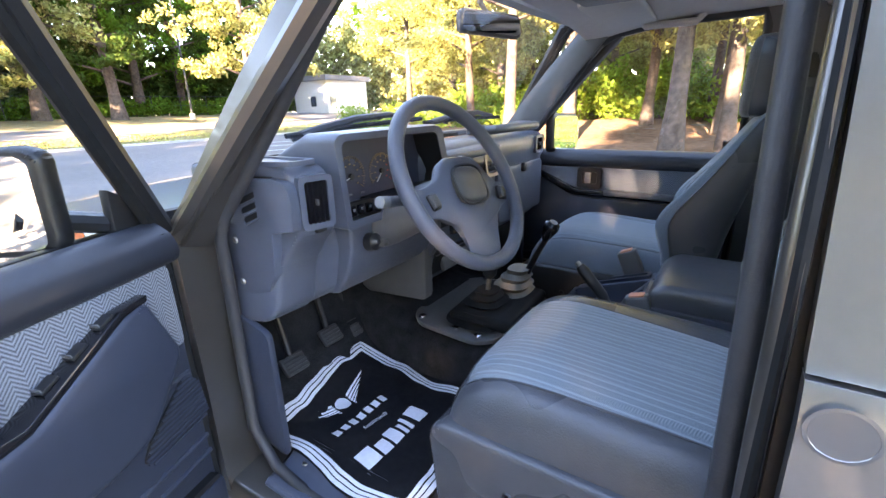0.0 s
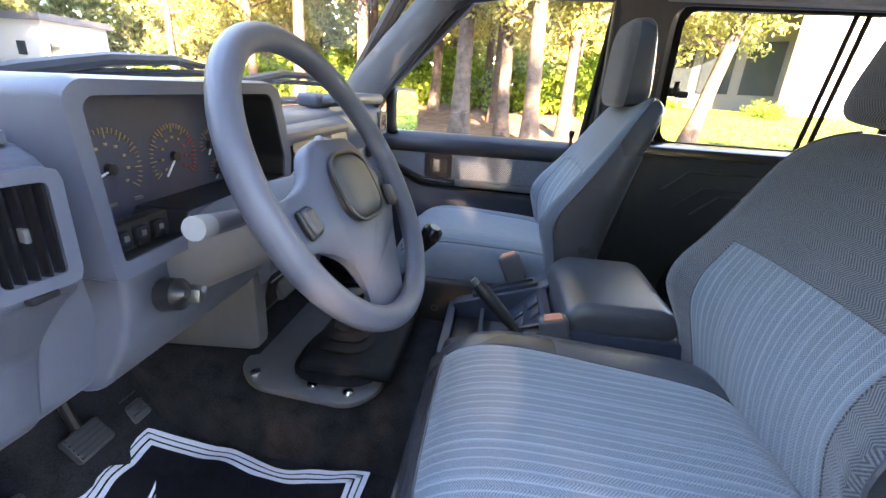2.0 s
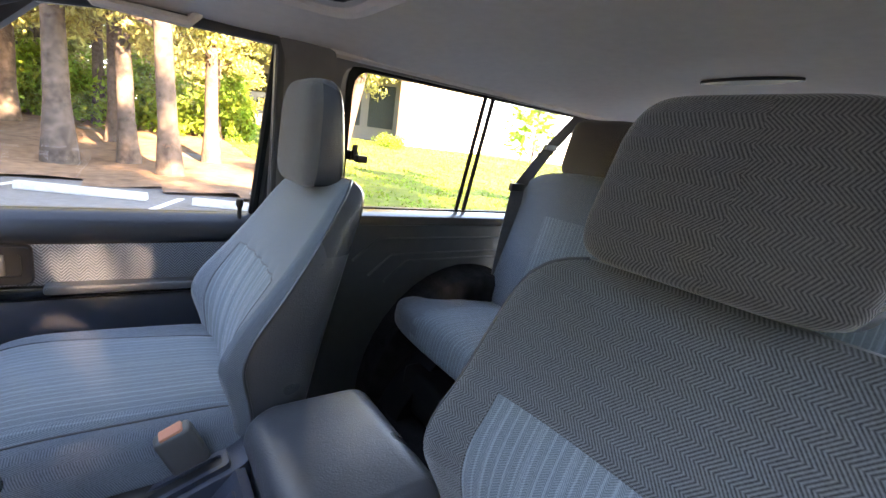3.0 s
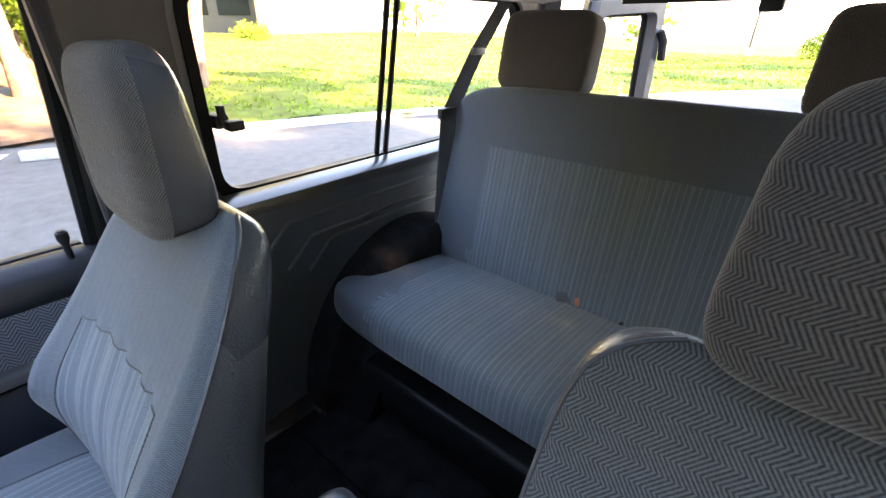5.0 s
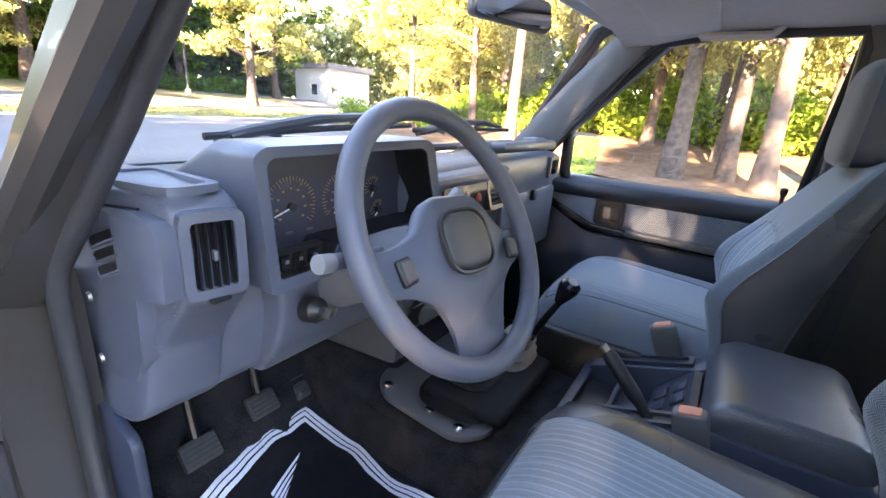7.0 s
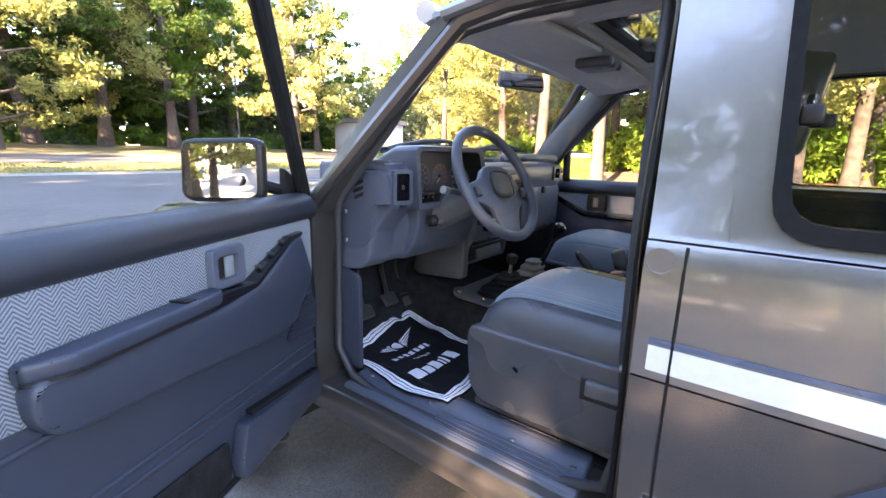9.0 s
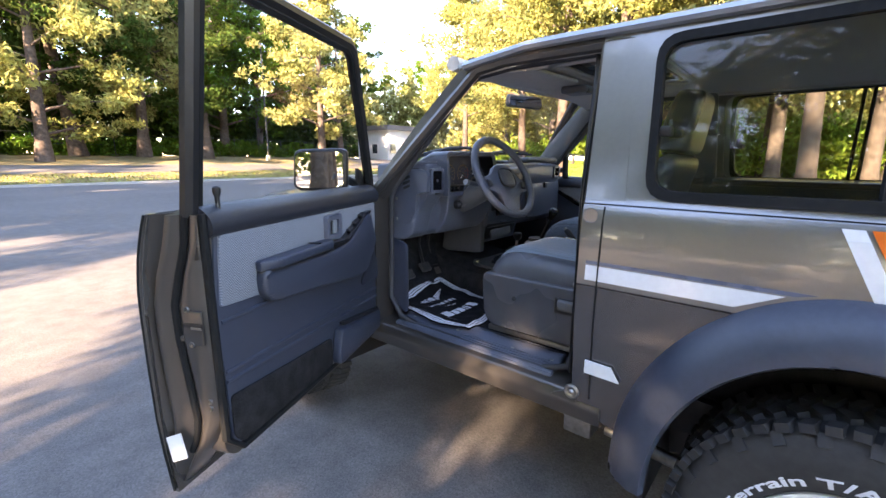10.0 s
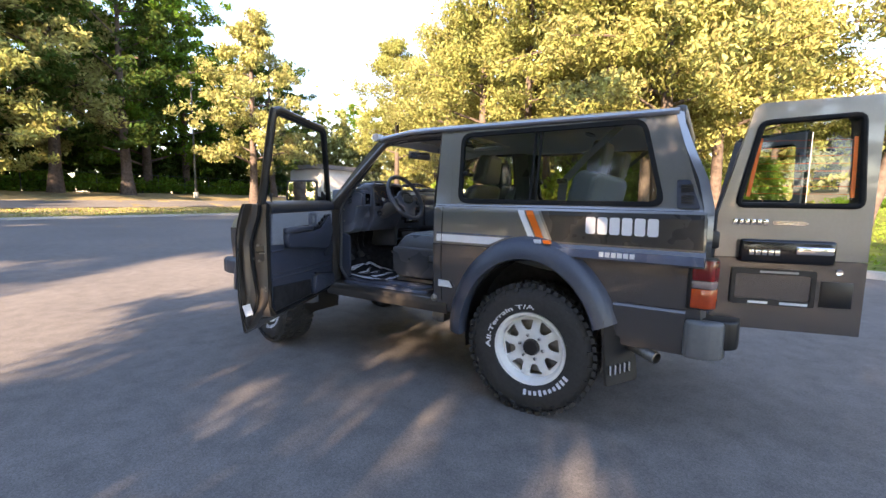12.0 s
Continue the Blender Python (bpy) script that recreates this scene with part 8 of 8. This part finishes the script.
bush("hedge", "dense bright green hedge behind the trees", 21.5, -3.5, 26.5, 18.0, 2.5, 2.0, LEAF_HEDGE, 11, 3000, 0.28)
bush("hedge", "dense bright green hedge at the bed's far end", 26.0, 18.0, 19.0, 21.5, 1.5, 1.8, LEAF_HEDGE, 12, 500, 0.24)
bush("undergrowth", "dark green undergrowth below the wood", -40.0, 52.0, 38.0, 52.0, 6.5, 3.0, LEAF_DARK, 13, 6500, 0.62)
bush("undergrowth", "fresh green undergrowth at the edge of the wood", -20.0, 47.8, 30.0, 47.8, 1.6, 1.6, LEAF_GREEN, 19, 2200, 0.36)
bush("far_wood", "olive green wood behind the parking row", 46.0, -8.0, 44.0, 34.0, 13.0, 5.0, LEAF_OLIVE, 21, 5200, 0.62)
bush("far_wood", "yellow-green wood beyond the bed's far end", 56.0, 38.0, 42.0, 60.0, 13.0, 5.0, LEAF_CEDAR, 22, 3600, 0.62)
bush("undergrowth", "green thicket behind the far bank", 34.0, 56.0, 60.0, 50.0, 2.6, 3.5, LEAF_GREEN, 18, 1200, 0.40)
# out of view: added to keep the bright horizon off the car's side
bush("undergrowth", "unseen dark green undergrowth along the sunny side, added against horizon glare", -34.0, -40.0, -34.0, 44.0, 3.4, 3.0, LEAF_DARK, 17, 2400, 0.42)
bush("shrub", "low yellow-green shrub in the bed", 25.5, -13.5, 29.5, -14.5, 0.8, 0.9, LEAF_HEDGE, 14, 160, 0.16)
bush("shrub", "low green shrubs by the building", 29.0, -10.0, 38.0, -8.0, 0.7, 0.9, LEAF_GREEN, 15, 260, 0.16)
bush("shrub", "round green shrub on the lawn", 0.0, -33.5, 2.0, -34.0, 1.7, 0.9, LEAF_HEDGE, 16, 260, 0.16)


# white office building behind the lawn
WALL = material("white_render", (0.74, 0.72, 0.69), 0.85, scale=3, vary=0.06, bump=0.2, bump_scale=60)
SOFFIT = material("grey_soffit", (0.16, 0.155, 0.16), 0.7, scale=4, vary=0.1)
DARK_GLASS = material("dark_window_glass", (0.03, 0.04, 0.05), 0.08, scale=2, vary=0.2, coat=1.0)
BRICKW = material("brown_fin", (0.18, 0.11, 0.08), 0.8, scale=6, vary=0.2)
office = thing("office_building", "white rendered office building with a dark recessed side", "building", (32, -17, 0))
gz = land(32, -17) - 0.3
wm = pose(32, -17, gz, 0, 0, 40)


def wall_part(name, bm, mat, lab="", parent=None):
    bm.transform(wm)
    ob = part(name, bm, mat, parent or office, lab, 0)
    ob.matrix_parent_inverse = (parent or office).matrix_world.inverted() if parent is None else Matrix()
    return ob


wall_part("wall", one(box, (-0.35, -16, 4.2), (0.5, 32, 8.4)), WALL, "blank white rendered wall")
wall_part("roof", one(box, (12, -16, 8.5), (25.5, 32.8, 0.4)), WALL, "flat white roof edge")
wall_part("soffit", one(box, (13, 0.2, 7.2), (25, 3.2, 1.2)), SOFFIT, "dark overhanging soffit")
wall_part("side_wall", one(box, (13, -3, 3.6), (25, 0.4, 7.2)), SOFFIT, "dark recessed side wall")
wall_part("corner_fin", one(box, (-0.2, 0.3, 4.0), (0.5, 0.6, 8.0)), BRICKW, "brown corner fin")
wall_part("back_wall", one(box, (25, -17, 4.2), (0.4, 30, 8.4)), WALL, "white far wall")
for k in range(7):
    wall_part("window", one(box, (3.0 + 3.2 * k, -2.76, 3.4), (2.4, 0.12, 3.6)), DARK_GLASS, "dark office window")
far = thing("far_building", "small white house far behind the trees", "building", (41.5, 46.5, 0))
for nm, c, sz, mat in (("wall", (41.5, 46.5, 2.9), (7, 6, 4.2), WALL), ("roof", (41.5, 46.5, 5.3), (7.8, 6.8, 0.6), SOFFIT), ("window", (38.9, 43.48, 2.6), (0.9, 0.1, 1.2), DARK_GLASS), ("window", (37.98, 46.0, 2.6), (0.1, 0.9, 1.2), DARK_GLASS)):
    ob = part(nm, one(box, c, sz), mat, far, {"wall": "white wall", "roof": "grey roof"}.get(nm, "dark window"), 0)
    ob.matrix_parent_inverse = far.matrix_world.inverted()

# parking row: lines, wheel stops, kerbs
ALONG, ACROSS = Vector((0.408, 0.913)), Vector((-0.913, 0.408))
ROW = Vector((8.43, 0.345))
for k in range(-1, 9):
    p = ROW + ALONG * (2.55 * k)
    bm = bmesh.new()
    pts = [p + ALONG * 0.055, p - ALONG * 0.055, p + ACROSS * 5.4 - ALONG * 0.055, p + ACROSS * 5.4 + ALONG * 0.055]
    prism(bm, [tuple(q) for q in pts], "z", 0.002, 0.006)
    tagged(new("parking_line", finish(bm, "parking_line", LINE, 0)), "worn white parking line on asphalt", "road marking", "", "structure")
bm = bmesh.new()
prism(bm, rounded([(-0.09, 0.0), (-0.07, 0.13), (0.07, 0.13), (0.09, 0.0)], 0.02, 3), "y", -0.92, 0.92, 0.015)
stop_me = finish(bm, "wheel_stop", CONCRETE)
for k in range(-1, 9):
    p = ROW + ALONG * (2.55 * (k + 0.5)) + ACROSS * 0.50
    ob = tagged(new("wheel_stop", stop_me), "pale concrete wheel stop on the asphalt", "wheel stop", "wheel stops of the parking row")
    ob.matrix_world = pose(p.x, p.y, 0.002, 0, 0, -24.1)
for nm, pts in (("kerb", [(8.6, -0.9), (7.5, -2.3), (6.9, -4.0), (6.2, -5.8), (5.2, -8.0), (3.6, -11.2), (1.8, -13.8), (-1.5, -18.0), (-6.0, -24.0), (-16.0, -36.0)]), ("kerb", [(80.0, 26.3), (40, 26.3), (20.0, 26.4), (0.0, 26.4), (-30.0, 26.4), (-110.0, 26.4)])):
    bm = bmesh.new()
    loft(bm, [[(x, y, 0.0), (x, y, 0.13), (x + 0.12, y + 0.05, 0.14), (x + 0.15, y + 0.06, 0.0)] for x, y in pts])
    tagged(new(nm, finish(bm, nm, CONCRETE)), "pale concrete kerb along the grass", "kerb", "", "structure")
# second road beyond the verge
bm = bmesh.new()
loft(bm, [[(x, 33.0, land(x, 33.0) + 0.09), (x, 37.5, land(x, 37.5) + 0.09)] for x in np.linspace(-120, 80, 30)], closed=False)
tagged(new("road", finish(bm, "road", ASPHALT)), "grey road beyond the grass verge", "road", "", "structure")

# street lamps and fence
POLE = material("dark_pole_paint", (0.03, 0.035, 0.035), 0.5, scale=20, vary=0.1)
def street_lamp(x, y, h):
    root = thing("street_lamp", "tall dark street lamp with a flat head", "street lamp", (x, y, land(x, y)), "street lamps")
    for nm, bm in (("pole", one(tube, [(0, 0, -0.02), (0, 0, h)], [0.10, 0.06], 10)), ("base", one(lathe, [(0.22, 0), (0.22, 0.5), (0.12, 0.55)], Matrix(), 16)), ("lamp_head", one(box, (0.25, 0, h), (0.7, 0.35, 0.14), 0.03))):
        part(nm, bm, POLE if nm != "base" else CONCRETE, root)
for x, y, h in ((20.0, 41.0, 11.5), (5.0, -36.0, 9.0), (16.0, 6.2, 7.5)):
    street_lamp(x, y, h)
fence = thing("fence", "dark chain-link fence below the wood", "fence", (0, 0, 0))
for k in range(22):
    x = -22 + 2.6 * k
    part("post", one(tube, [(x, 47.0, land(x, 47) - 0.05), (x, 47.0, land(x, 47) + 1.9)], 0.03, 6), POLE, fence)
for h in (0.2, 1.0, 1.85):
    part("rail", one(tube, [(-22, 47.0, land(0, 47) + h), (32.6, 47.0, land(0, 47) + h)], 0.02, 5), POLE, fence)

# grass tufts and fallen needles
rng = np.random.default_rng(5)
def tufts(name, label, xs, ys, n, mat, h, keep=lambda x, y: True):
    x, y = rng.uniform(*xs, n), rng.uniform(*ys, n)
    ok = np.array([keep(a, b) for a, b in zip(x, y)])
    x, y = x[ok], y[ok]
    z = np.array([land(a, b) for a, b in zip(x, y)]) + 0.08
    a = rng.uniform(0, 6.28, len(x))
    hh = h * rng.uniform(0.5, 1.3, len(x))
    w = 0.05
    v = np.stack([np.column_stack([x - w * np.cos(a), y - w * np.sin(a), z]), np.column_stack([x + w * np.cos(a), y + w * np.sin(a), z]), np.column_stack([x + 0.06 * np.sin(a), y + 0.06 * np.cos(a), z + hh])], 1).reshape(-1, 3)
    ob = new(name, raw(name, v, np.arange(len(v)).reshape(-1, 3), mat))
    return tagged(ob, label, "grass", "", "stuff")
tufts("lawn_grass", "short sunlit lawn grass", (-4, 32), (-36, -2.3), 30000, LEAF_HEDGE, 0.09, lambda x, y: x > lawn_edge(y) + 0.3)
tufts("verge_grass", "patchy verge grass", (-40, 34), (26.8, 32.5), 16000, LEAF_OLIVE, 0.07)
